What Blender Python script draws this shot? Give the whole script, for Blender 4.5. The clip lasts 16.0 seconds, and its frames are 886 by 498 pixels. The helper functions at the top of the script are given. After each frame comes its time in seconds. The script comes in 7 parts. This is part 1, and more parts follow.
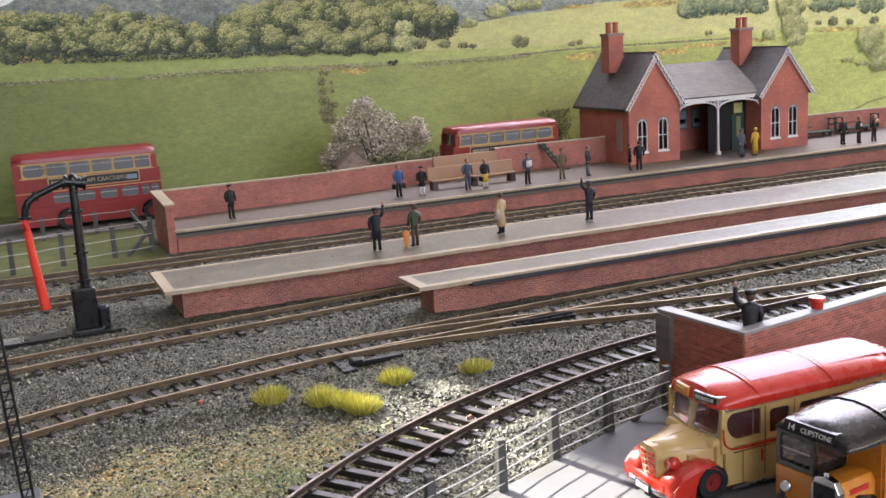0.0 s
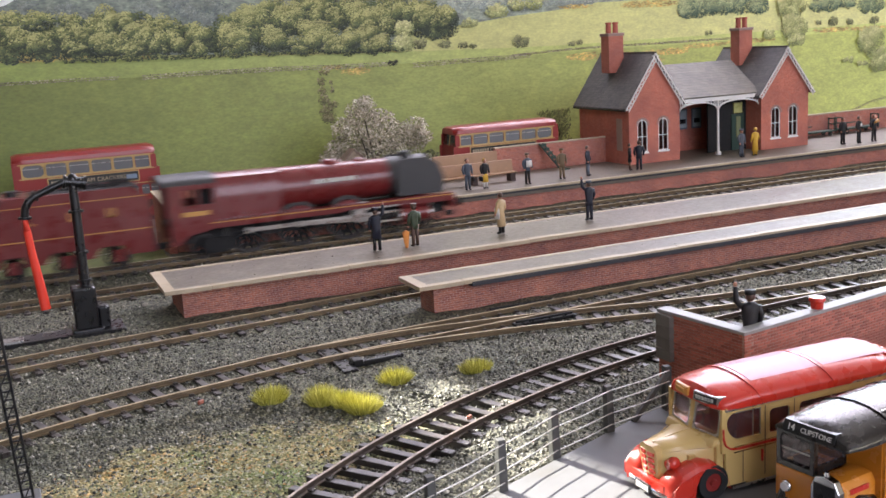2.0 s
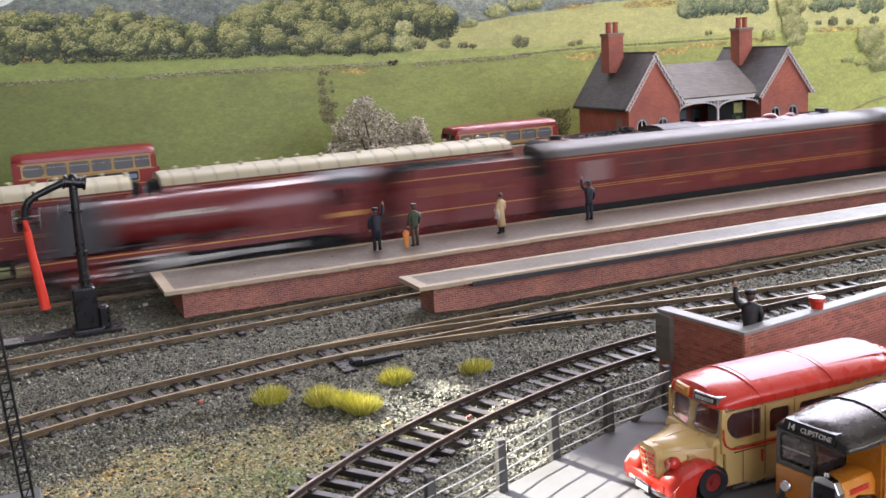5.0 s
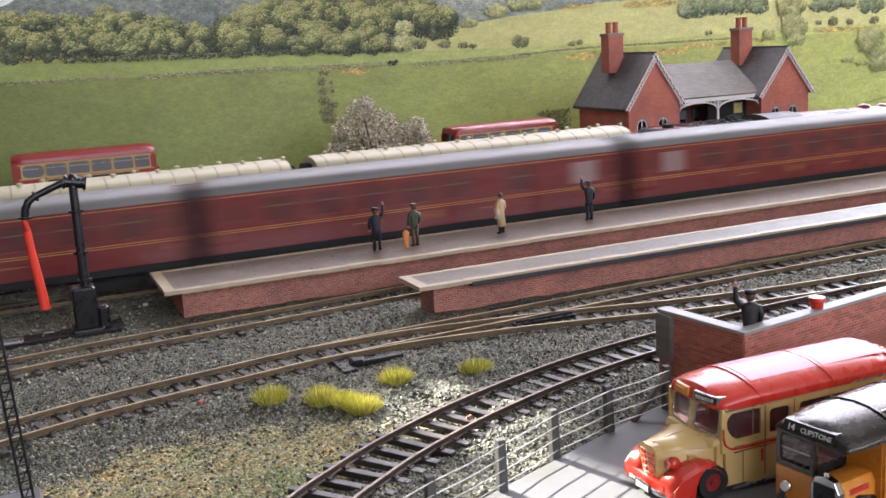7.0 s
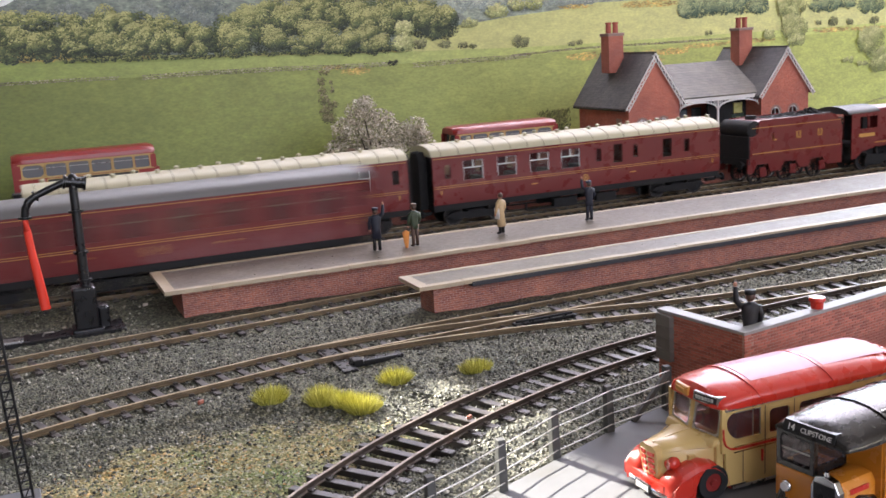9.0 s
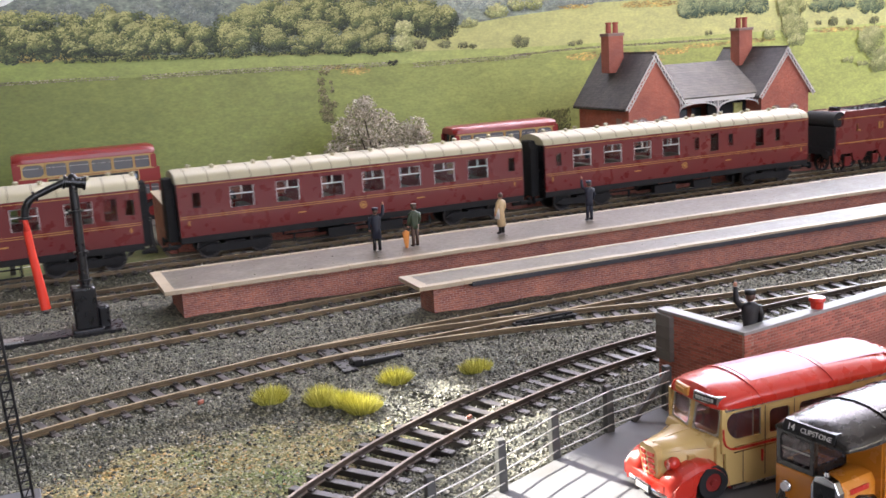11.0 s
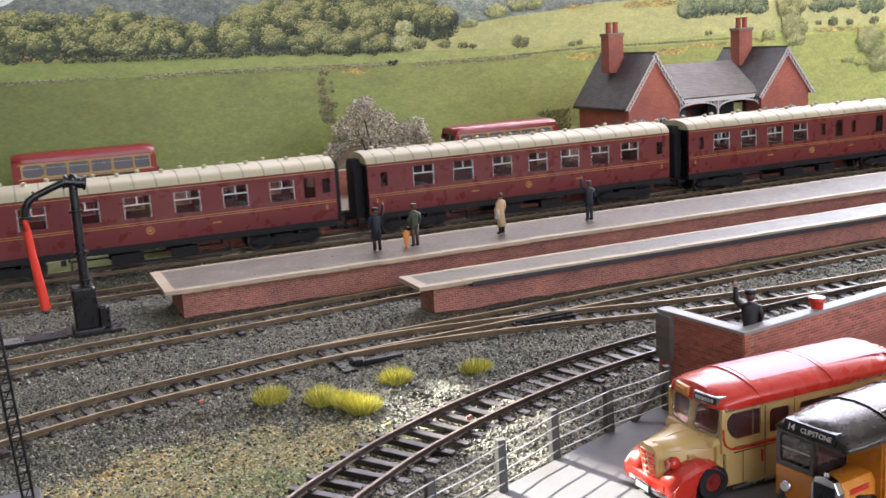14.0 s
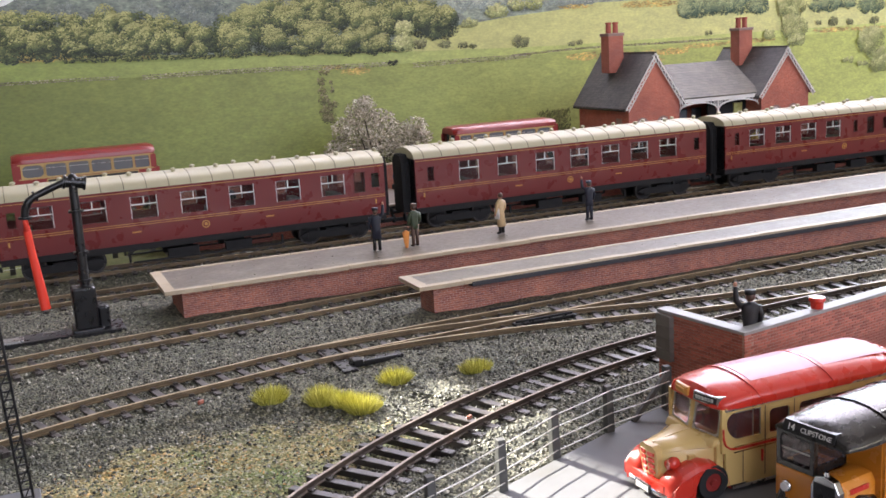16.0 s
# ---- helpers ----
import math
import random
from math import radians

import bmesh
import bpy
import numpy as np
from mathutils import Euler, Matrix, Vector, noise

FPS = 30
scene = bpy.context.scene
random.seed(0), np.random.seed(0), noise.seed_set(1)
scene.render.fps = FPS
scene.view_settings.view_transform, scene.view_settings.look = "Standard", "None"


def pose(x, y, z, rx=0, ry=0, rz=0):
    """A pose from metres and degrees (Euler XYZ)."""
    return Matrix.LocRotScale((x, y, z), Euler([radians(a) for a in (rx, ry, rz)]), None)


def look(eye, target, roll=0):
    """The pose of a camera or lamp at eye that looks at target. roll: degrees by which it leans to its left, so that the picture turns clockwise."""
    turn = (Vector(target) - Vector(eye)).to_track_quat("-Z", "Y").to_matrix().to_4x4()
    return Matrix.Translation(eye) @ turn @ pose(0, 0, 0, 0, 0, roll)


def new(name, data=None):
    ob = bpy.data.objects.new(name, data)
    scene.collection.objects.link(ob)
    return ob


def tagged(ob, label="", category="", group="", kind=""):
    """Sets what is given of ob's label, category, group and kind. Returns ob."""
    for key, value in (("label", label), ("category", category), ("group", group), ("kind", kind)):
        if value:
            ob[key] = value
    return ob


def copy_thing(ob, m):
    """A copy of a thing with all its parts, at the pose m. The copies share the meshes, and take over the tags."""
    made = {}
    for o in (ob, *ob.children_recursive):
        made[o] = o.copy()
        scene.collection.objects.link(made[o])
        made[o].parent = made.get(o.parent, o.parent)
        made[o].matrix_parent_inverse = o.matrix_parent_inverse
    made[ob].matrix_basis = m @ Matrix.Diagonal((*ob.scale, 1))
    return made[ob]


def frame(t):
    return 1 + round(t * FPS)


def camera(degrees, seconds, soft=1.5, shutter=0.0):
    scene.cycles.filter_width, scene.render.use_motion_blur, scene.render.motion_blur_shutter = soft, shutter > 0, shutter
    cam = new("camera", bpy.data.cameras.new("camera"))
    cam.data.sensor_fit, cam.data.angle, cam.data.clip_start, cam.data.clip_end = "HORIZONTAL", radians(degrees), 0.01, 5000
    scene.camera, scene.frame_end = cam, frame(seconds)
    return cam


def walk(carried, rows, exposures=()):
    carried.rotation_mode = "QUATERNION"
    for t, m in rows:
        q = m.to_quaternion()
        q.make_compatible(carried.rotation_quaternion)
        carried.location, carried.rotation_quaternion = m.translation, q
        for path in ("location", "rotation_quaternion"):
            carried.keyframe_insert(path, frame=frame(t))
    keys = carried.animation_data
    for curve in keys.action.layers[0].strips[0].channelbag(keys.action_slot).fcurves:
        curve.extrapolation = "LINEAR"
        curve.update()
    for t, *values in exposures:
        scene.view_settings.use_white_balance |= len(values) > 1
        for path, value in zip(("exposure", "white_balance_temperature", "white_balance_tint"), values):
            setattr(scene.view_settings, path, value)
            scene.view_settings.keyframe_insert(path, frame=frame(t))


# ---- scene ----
# Model railway at 1:76. Lengths below are millimetres of the model; part() and place() turn them into metres.
MM = 0.001
cam = camera(46.91, 16.0, soft=1.6, shutter=1.1)
EYE = (0.0, 0.0, 0.123)
AIM = (0.378843, 0.903570, -0.077097)
walk(cam, [(0.0, look(EYE, AIM, -3.404)), (16.0, look(EYE, AIM, -3.404))], exposures=[(0.0, 2.64), (9.0, 2.62), (11.4, 2.8), (12.5, 2.8), (13.0, 2.66), (14.4, 2.64), (16.0, 2.64)])

# ---- world, sun and window light ----
SUN_WAY = Vector((-0.27, 0.865, 0.437)).normalized()
world = bpy.data.worlds.new("daylight")
scene.world = world
world.use_nodes = True
sky = world.node_tree.nodes.new("ShaderNodeTexSky")
sky.sky_type, sky.sun_disc = "NISHITA", False
sky.sun_elevation, sky.sun_rotation = math.asin(SUN_WAY.z), math.atan2(SUN_WAY.x, SUN_WAY.y)
world.node_tree.links.new(sky.outputs[0], world.node_tree.nodes["Background"].inputs[0])
world.node_tree.nodes["Background"].inputs[1].default_value = 0.05


def lamp(name, kind, power, m, color, **more):
    data = bpy.data.lights.new(name, kind)
    data.energy, data.color = power, color
    if kind == "SUN":
        data.angle = radians(0.5)
    else:
        data.shape, data.size, data.size_y = "RECTANGLE", more["w"], more["h"]
    ob = new(name, data)
    ob.matrix_world = m
    return ob


lamp("sun", "SUN", 5.0, look(SUN_WAY, (0, 0, 0)), (1.0, 0.95, 0.86))
lamp("back_window_light", "AREA", 10.5, look((1.26, 1.27, 1.03), (0.7, 0.4, 0.0)), (0.94, 0.866, 1.0), w=2.7, h=0.78)
lamp("low_window_light", "AREA", 3.6, look((1.78, 1.3, 0.47), (0.9, 0.5, 0.05)), (0.8, 0.88, 1.0), w=1.7, h=0.28)
lamp("front_window_light", "AREA", 5.9, look((0.6, -1.95, 0.85), (0.4, 0.6, 0.0)), (0.95, 0.876, 1.0), w=2.6, h=1.1)


# ---- mesh and material helpers ----
class Geo:
    """Collects the faces of one mesh, in millimetres."""

    def __init__(self):
        self.v, self.f = [], []

    def add(self, verts, faces):
        n = len(self.v)
        self.v += [tuple(p) for p in verts]
        self.f += [tuple(i + n for i in q) for q in faces]
        return self

    def box(self, x0, y0, z0, x1, y1, z1):
        v = [(x, y, z) for z in (z0, z1) for y in (y0, y1) for x in (x0, x1)]
        return self.add(v, [(0, 2, 3, 1), (4, 5, 7, 6), (0, 1, 5, 4), (2, 6, 7, 3), (0, 4, 6, 2), (1, 3, 7, 5)])

    def cbox(self, x0, y0, z0, x1, y1, z1, c):
        """A box whose vertical and upper edges are chamfered by c."""
        def ring(z, s):
            a0, a1, b0, b1 = x0 + s, x1 - s, y0 + s, y1 - s
            return [(a0 + c, b0, z), (a1 - c, b0, z), (a1, b0 + c, z), (a1, b1 - c, z), (a1 - c, b1, z), (a0 + c, b1, z), (a0, b1 - c, z), (a0, b0 + c, z)]
        return self.loft([ring(z0, 0), ring(z1 - c, 0), ring(z1, c)], True)

    def loft(self, rings, caps=True):
        k = len(rings[0])
        v = [p for r in rings for p in r]
        f = [(i * k + j, i * k + (j + 1) % k, (i + 1) * k + (j + 1) % k, (i + 1) * k + j) for i in range(len(rings) - 1) for j in range(k)]
        if caps:
            f += [tuple(reversed(range(k))), tuple(range((len(rings) - 1) * k, len(rings) * k))]
        return self.add(v, f)

    def cyl(self, a, b, r0, r1=None, n=12, caps=True):
        a, b, r1 = Vector(a), Vector(b), r0 if r1 is None else r1
        w = (b - a).normalized()
        u = w.orthogonal().normalized()
        s = w.cross(u)
        ring = lambda c, r: [c + (u * math.cos(2 * math.pi * i / n) + s * math.sin(2 * math.pi * i / n)) * r for i in range(n)]
        return self.loft([ring(a, r0), ring(b, r1)], caps)

    def tube(self, pts, r, n=8):
        pts = [Vector(p) for p in pts]
        rings = []
        for i, p in enumerate(pts):
            w = (pts[min(i + 1, len(pts) - 1)] - pts[max(i - 1, 0)]).normalized()
            u = Vector((0, 0, 1)).cross(w)
            u = u.normalized() if u.length > 0.05 else Vector((1, 0, 0))
            s = w.cross(u)
            q = r[i] if isinstance(r, (list, tuple)) else r
            rings.append([p + (u * math.cos(2 * math.pi * k / n) + s * math.sin(2 * math.pi * k / n)) * q for k in range(n)])
        return self.loft(rings)

    def prism(self, poly, axis, a, b):
        """A flat outline pulled from a to b along an axis. The outline lies in the other two axes, in xyz order."""
        def at(p, t):
            return (t, p[0], p[1]) if axis == "x" else (p[0], t, p[1]) if axis == "y" else (p[0], p[1], t)
        return self.loft([[at(p, a) for p in poly], [at(p, b) for p in poly]])

    def ball(self, c, rx, ry=None, rz=None, n=10, m=6):
        ry, rz = ry or rx, rz or rx
        rings = []
        for i in range(m + 1):
            t = math.pi * (0.04 + 0.92 * i / m)
            rings.append([(c[0] + rx * math.sin(t) * math.cos(2 * math.pi * k / n), c[1] + ry * math.sin(t) * math.sin(2 * math.pi * k / n), c[2] - rz * math.cos(t)) for k in range(n)])
        return self.loft(rings)

    def ring(self, c, r0, r1, y0, y1, n=24):
        """A hoop round the y axis."""
        p = lambda r, y: [(c[0] + r * math.cos(2 * math.pi * k / n), y, c[1] + r * math.sin(2 * math.pi * k / n)) for k in range(n)]
        rings = [p(r0, y0), p(r1, y0), p(r1, y1), p(r0, y1), p(r0, y0)]
        return self.loft(rings, False)

    def mesh(self, name, smooth=False):
        me = bpy.data.meshes.new(name)
        me.from_pydata([(a * MM, b * MM, c * MM) for a, b, c in self.v], [], self.f)
        bm = bmesh.new()
        bm.from_mesh(me)
        bmesh.ops.recalc_face_normals(bm, faces=bm.faces[:])
        bm.to_mesh(me)
        bm.free()
        if smooth:
            me.polygons.foreach_set("use_smooth", [True] * len(me.polygons))
            me.set_sharp_from_angle(angle=radians(35))
        return me


def part(name, geo, material, parent=None, label="", smooth=False, bevel=0.0, kind=""):
    me = geo.mesh(name, smooth)
    me.materials.append(material)
    ob = new(name, me)
    if parent:
        ob.parent = parent
    if bevel:
        mod = ob.modifiers.new("worn_edge", "BEVEL")
        mod.width, mod.segments, mod.limit_method, mod.angle_limit = bevel * MM, 2, "ANGLE", radians(40)
    return tagged(ob, label, kind=kind)


def thing(name, label, category, x=0, y=0, z=0, rz=0, group="", kind=""):
    ob = new(name)
    ob.empty_display_size = 0.01
    ob.matrix_basis = place(x, y, z, rz)
    return tagged(ob, label, category, group, kind)


def place(x, y, z=0, rz=0):
    return pose(x * MM, y * MM, z * MM, 0, 0, rz)


def nodes_of(name):
    m = bpy.data.materials.new(name)
    m.use_nodes = True
    t = m.node_tree
    return m, t, t.nodes["Principled BSDF"], lambda kind: t.nodes.new(kind)


def noise_node(t, coord, size, detail=4.0):
    n = t.nodes.new("ShaderNodeTexNoise")
    n.inputs["Scale"].default_value, n.inputs["Detail"].default_value = 1000.0 / size, detail
    t.links.new(coord, n.inputs["Vector"])
    return n.outputs["Fac"]


def ramp(t, fac, stops):
    r = t.nodes.new("ShaderNodeValToRGB")
    el = r.color_ramp.elements
    while len(el) < len(stops):
        el.new(0.5)
    for e, (p, c) in zip(el, stops):
        e.position, e.color = p, (*c, 1)
    t.links.new(fac, r.inputs[0])
    return r.outputs[0]


def mixed(t, a, b, fac, mode="MIX"):
    m = t.nodes.new("ShaderNodeMix")
    m.data_type, m.blend_type = "RGBA", mode
    for s, v in ((m.inputs["Factor"], fac), (m.inputs["A"], a), (m.inputs["B"], b)):
        if hasattr(v, "links"):
            t.links.new(v, s)
        else:
            s.default_value = v if isinstance(v, float) else (*v, 1)
    return m.outputs["Result"]


def mat(name, col, rough=0.6, metal=0.0, vary=0.18, size=3.0, bump=0.25, dirt=None, coat=0.0, each=0.0):
    """Paint, plastic, card or metal with fine grain, broad unevenness and, if asked, blotches of dirt. each: how far single pieces differ."""
    m, t, b, add = nodes_of(name)
    coord = add("ShaderNodeTexCoord").outputs["Object"]
    fine, broad = noise_node(t, coord, size), noise_node(t, coord, size * 9, 3.0)
    lo, hi = [max(c * (1 - vary), 0) for c in col], [min(c * (1 + vary), 1) for c in col]
    c = mixed(t, ramp(t, fine, [(0.3, lo), (0.7, hi)]), ramp(t, broad, [(0.3, lo), (0.7, hi)]), 0.5)
    if dirt:
        c = mixed(t, c, dirt, ramp(t, noise_node(t, coord, size * 5, 6.0), [(0.5, (0, 0, 0)), (0.72, (0.8, 0.8, 0.8))]))
    if each:
        info = add("ShaderNodeObjectInfo").outputs["Random"]
        c = mixed(t, c, ramp(t, info, [(0.0, (1 - each,) * 3), (1.0, (1 + each,) * 3)]), 1.0, "MULTIPLY")
    t.links.new(c, b.inputs["Base Color"])
    r = ramp(t, fine, [(0.25, (max(rough - 0.08, 0.02),) * 3), (0.75, (min(rough + 0.08, 1),) * 3)])
    t.links.new(r, b.inputs["Roughness"])
    b.inputs["Metallic"].default_value, b.inputs["Coat Weight"].default_value = metal, coat
    b.inputs["Coat Roughness"].default_value = 0.08
    if bump:
        n = add("ShaderNodeBump")
        n.inputs["Strength"].default_value, n.inputs["Distance"].default_value = bump, size * 0.00006
        t.links.new(fine, n.inputs["Height"])
        t.links.new(n.outputs[0], b.inputs["Normal"])
    return m


def brick_mat(name, c1, c2, mortar, w=3.1, h=1.05, rough=0.75, relief=0.5):
    """Printed brick paper: courses run along the wall, whichever way it faces."""
    m, t, b, add = nodes_of(name)
    coord = add("ShaderNodeTexCoord").outputs["Object"]
    sep, comb = add("ShaderNodeSeparateXYZ"), add("ShaderNodeCombineXYZ")
    t.links.new(coord, sep.inputs[0])
    s = add("ShaderNodeMath")
    t.links.new(sep.outputs[0], s.inputs[0])
    t.links.new(sep.outputs[1], s.inputs[1])
    t.links.new(s.outputs[0], comb.inputs[0])
    t.links.new(sep.outputs[2], comb.inputs[1])
    k = add("ShaderNodeTexBrick")
    k.inputs["Scale"].default_value = 1000.0
    for key, v in (("Brick Width", w), ("Row Height", h), ("Mortar Size", 0.11), ("Mortar Smooth", 0.3), ("Bias", -0.1)):
        k.inputs[key].default_value = v
    for key, v in (("Color1", c1), ("Color2", c2), ("Mortar", mortar)):
        k.inputs[key].default_value = (*v, 1)
    t.links.new(comb.outputs[0], k.inputs["Vector"])
    broad = noise_node(t, coord, 22, 4.0)
    c = mixed(t, k.outputs["Color"], ramp(t, broad, [(0.3, (0.75, 0.75, 0.78)), (0.7, (1.1, 1.06, 1.0))]), 1.0, "MULTIPLY")
    c = mixed(t, c, ramp(t, noise_node(t, coord, 1.1), [(0.3, (0.75,) * 3), (0.7, (1.2,) * 3)]), 0.8, "MULTIPLY")
    t.links.new(c, b.inputs["Base Color"])
    b.inputs["Roughness"].default_value = rough
    n = add("ShaderNodeBump")
    n.inputs["Strength"].default_value, n.inputs["Distance"].default_value, n.invert = relief, 0.00015, True
    t.links.new(k.outputs["Fac"], n.inputs["Height"])
    t.links.new(n.outputs[0], b.inputs["Normal"])
    return m


def glass_mat(name, tint):
    m, t, b, add = nodes_of(name)
    b.inputs["Base Color"].default_value = (*tint, 1)
    b.inputs["Roughness"].default_value = 0.06
    b.inputs["Transmission Weight"].default_value = 1.0
    b.inputs["IOR"].default_value = 1.3
    return m


def ballast_mat(name):
    m, t, b, add = nodes_of(name)
    coord = add("ShaderNodeTexCoord").outputs["Object"]
    v = add("ShaderNodeTexVoronoi")
    v.inputs["Scale"].default_value = 1000
    t.links.new(coord, v.inputs["Vector"])
    bw = add("ShaderNodeRGBToBW")
    t.links.new(v.outputs["Color"], bw.inputs[0])
    stones = ramp(t, bw.outputs[0], [(0.15, (0.025, 0.026, 0.018)), (0.5, (0.08, 0.08, 0.056)), (0.85, (0.2, 0.195, 0.142))])
    tint = ramp(t, noise_node(t, coord, 15, 5.0), [(0.34, (0.6, 0.85, 0.42)), (0.5, (1.05, 1.0, 0.8)), (0.6, (1.25, 1.12, 0.85)), (0.7, (1.5, 1.05, 0.55))])
    earth = ramp(t, bw.outputs[0], [(0.08, (0.11, 0.11, 0.06)), (0.4, (0.28, 0.265, 0.155)), (0.75, (0.43, 0.4, 0.26)), (0.95, (0.58, 0.47, 0.3))])
    earth = mixed(t, earth, tint, 1.0, "MULTIPLY")
    # the earth patch lies between the near siding and the curved line
    gap, p0 = add("ShaderNodeVectorMath"), add("ShaderNodeVectorMath")
    gap.operation, p0.operation = "SUBTRACT", "DIVIDE"
    gap.inputs[1].default_value, p0.inputs[1].default_value = (0.046, 0.294, 0.0), (0.064, 0.036, 1.0)
    t.links.new(coord, gap.inputs[0])
    t.links.new(gap.outputs[0], p0.inputs[0])
    ln = add("ShaderNodeVectorMath")
    ln.operation = "LENGTH"
    t.links.new(p0.outputs[0], ln.inputs[0])
    s = add("ShaderNodeMath")
    s.operation = "MULTIPLY_ADD"
    t.links.new(noise_node(t, coord, 14, 5.0), s.inputs[0])
    s.inputs[1].default_value = -1.5
    t.links.new(ln.outputs["Value"], s.inputs[2])
    fac = ramp(t, s.outputs[0], [(0.0, (1, 1, 1)), (0.35, (0, 0, 0))])
    c = mixed(t, stones, earth, fac)
    c = mixed(t, c, ramp(t, noise_node(t, coord, 40, 4.0), [(0.3, (0.75, 0.8, 0.72)), (0.7, (1.15, 1.1, 1.0))]), 1.0, "MULTIPLY")
    t.links.new(c, b.inputs["Base Color"])
    b.inputs["Roughness"].default_value = 0.8
    n = add("ShaderNodeBump")
    n.inputs["Strength"].default_value, n.inputs["Distance"].default_value = 1.0, 0.0008
    t.links.new(v.outputs["Distance"], n.inputs["Height"])
    n.invert = True
    t.links.new(n.outputs[0], b.inputs["Normal"])
    return m


def island_mat(name, stops, rough=0.8):
    """Small pieces joined in one mesh, each with its own shade."""
    m, t, b, add = nodes_of(name)
    g = add("ShaderNodeNewGeometry").outputs["Random Per Island"]
    c = ramp(t, g, stops)
    coord = add("ShaderNodeTexCoord").outputs["Object"]
    c = mixed(t, c, ramp(t, noise_node(t, coord, 9), [(0.3, (0.75,) * 3), (0.7, (1.2,) * 3)]), 0.8, "MULTIPLY")
    t.links.new(c, b.inputs["Base Color"])
    b.inputs["Roughness"].default_value = rough
    return m


def print_mat(name, left, right, size=18.0, streak=0.35, x0=0.0, x1=0.95):
    """Inks of the printed landscape sheet: grass that grows paler along the sheet, with brightness and haze put into
    the right-hand ink.
    """
    m, t, b, add = nodes_of(name)
    coord = add("ShaderNodeTexCoord").outputs["Object"]
    sep = add("ShaderNodeSeparateXYZ")
    t.links.new(coord, sep.inputs[0])
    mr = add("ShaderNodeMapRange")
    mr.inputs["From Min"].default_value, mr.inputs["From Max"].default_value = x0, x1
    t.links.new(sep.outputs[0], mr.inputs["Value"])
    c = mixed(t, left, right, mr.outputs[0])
    mp = add("ShaderNodeMapping")
    mp.inputs["Scale"].default_value = (0.5, 1.0, 1.1)
    t.links.new(coord, mp.inputs["Vector"])
    for wide, k in ((size, streak), (5.0, streak * 1.0), (1.7, streak * 1.5)):
        c = mixed(t, c, ramp(t, noise_node(t, mp.outputs[0], wide, 5.0), [(0.3, (1 - k,) * 3), (0.7, (1 + k, 1 + k, 1 + k * 0.5))]), 1.0, "MULTIPLY")
    t.links.new(c, b.inputs["Base Color"])
    b.inputs["Roughness"].default_value = 0.55
    return m


# ---- materials ----
BALLAST = ballast_mat("ballast_and_earth")
STONES = island_mat("ballast_stones", [(0.0, (0.018, 0.019, 0.014)), (0.35, (0.062, 0.063, 0.044)), (0.7, (0.155, 0.152, 0.11)), (0.92, (0.3, 0.29, 0.225)), (1.0, (0.42, 0.4, 0.33))], 0.6)
BRICK_PLATFORM = brick_mat("platform_brick_paper", (0.43, 0.15, 0.095), (0.25, 0.085, 0.07), (0.5, 0.34, 0.28))
BRICK_FAR = brick_mat("far_platform_brick_paper", (0.47, 0.16, 0.105), (0.31, 0.1, 0.08), (0.5, 0.3, 0.25))
BRICK_STATION = brick_mat("station_brick", (0.5, 0.15, 0.10), (0.41, 0.115, 0.08), (0.55, 0.26, 0.2), w=3.0, h=1.0, relief=0.25)
BRICK_NEAR = brick_mat("yard_wall_brick", (0.46, 0.15, 0.085), (0.27, 0.095, 0.075), (0.48, 0.34, 0.27))
TARMAC = mat("platform_tarmac", (0.135, 0.115, 0.088), 0.34, vary=0.1, size=2.5, bump=0.2, dirt=(0.2, 0.175, 0.135))
COPING = mat("buff_coping_card", (0.42, 0.345, 0.235), 0.4, vary=0.12, size=4, bump=0.15, dirt=(0.3, 0.23, 0.14))
BAND = mat("black_band_and_shade", (0.03, 0.03, 0.035), 0.6)
TARMAC_FAR = mat("worn_brown_tarmac", (0.13, 0.105, 0.078), 0.5, vary=0.14, size=3, bump=0.2, dirt=(0.1, 0.08, 0.06))
CONCRETE = mat("yard_concrete", (0.12, 0.122, 0.128), 0.75, vary=0.14, size=5, bump=0.15, dirt=(0.1, 0.095, 0.085))
ROAD = mat("grey_road_card", (0.14, 0.132, 0.12), 0.7, vary=0.1, size=5)
SLEEPER = mat("dark_sleeper_plastic", (0.036, 0.03, 0.027), 0.33, vary=0.3, size=1.2, bump=0.9, dirt=(0.1, 0.08, 0.065), each=0.35)
RAIL_TAN = mat("weathered_tan_rail", (0.14, 0.1, 0.054), 0.45, metal=0.1, vary=0.3, size=2.0, dirt=(0.06, 0.04, 0.024))
RAIL_BROWN = mat("dark_brown_rail", (0.06, 0.045, 0.035), 0.4, metal=0.3, vary=0.25, size=2.0, dirt=(0.11, 0.075, 0.05))
RAIL_HEAD = mat("worn_rail_top", (0.42, 0.34, 0.21), 0.36, metal=0.4, vary=0.2, size=2.0, dirt=(0.24, 0.18, 0.1))
RAIL_HEAD_DARK = mat("tarnished_rail_top", (0.2, 0.16, 0.13), 0.36, metal=0.7, vary=0.25, size=3.0)
GRASS_MAT = mat("static_grass_mat", (0.095, 0.11, 0.024), 0.9, vary=0.4, size=2.0, bump=1.0, dirt=(0.16, 0.15, 0.05))
BLACK = mat("black_paint", (0.007, 0.007, 0.008), 0.3, vary=0.3)
SOOT = mat("matt_black_underframe", (0.007, 0.0065, 0.0065), 0.8, vary=0.3, size=2)
SMOKEBOX = mat("dull_black_smokebox", (0.038, 0.037, 0.038), 0.5, vary=0.2, size=3)
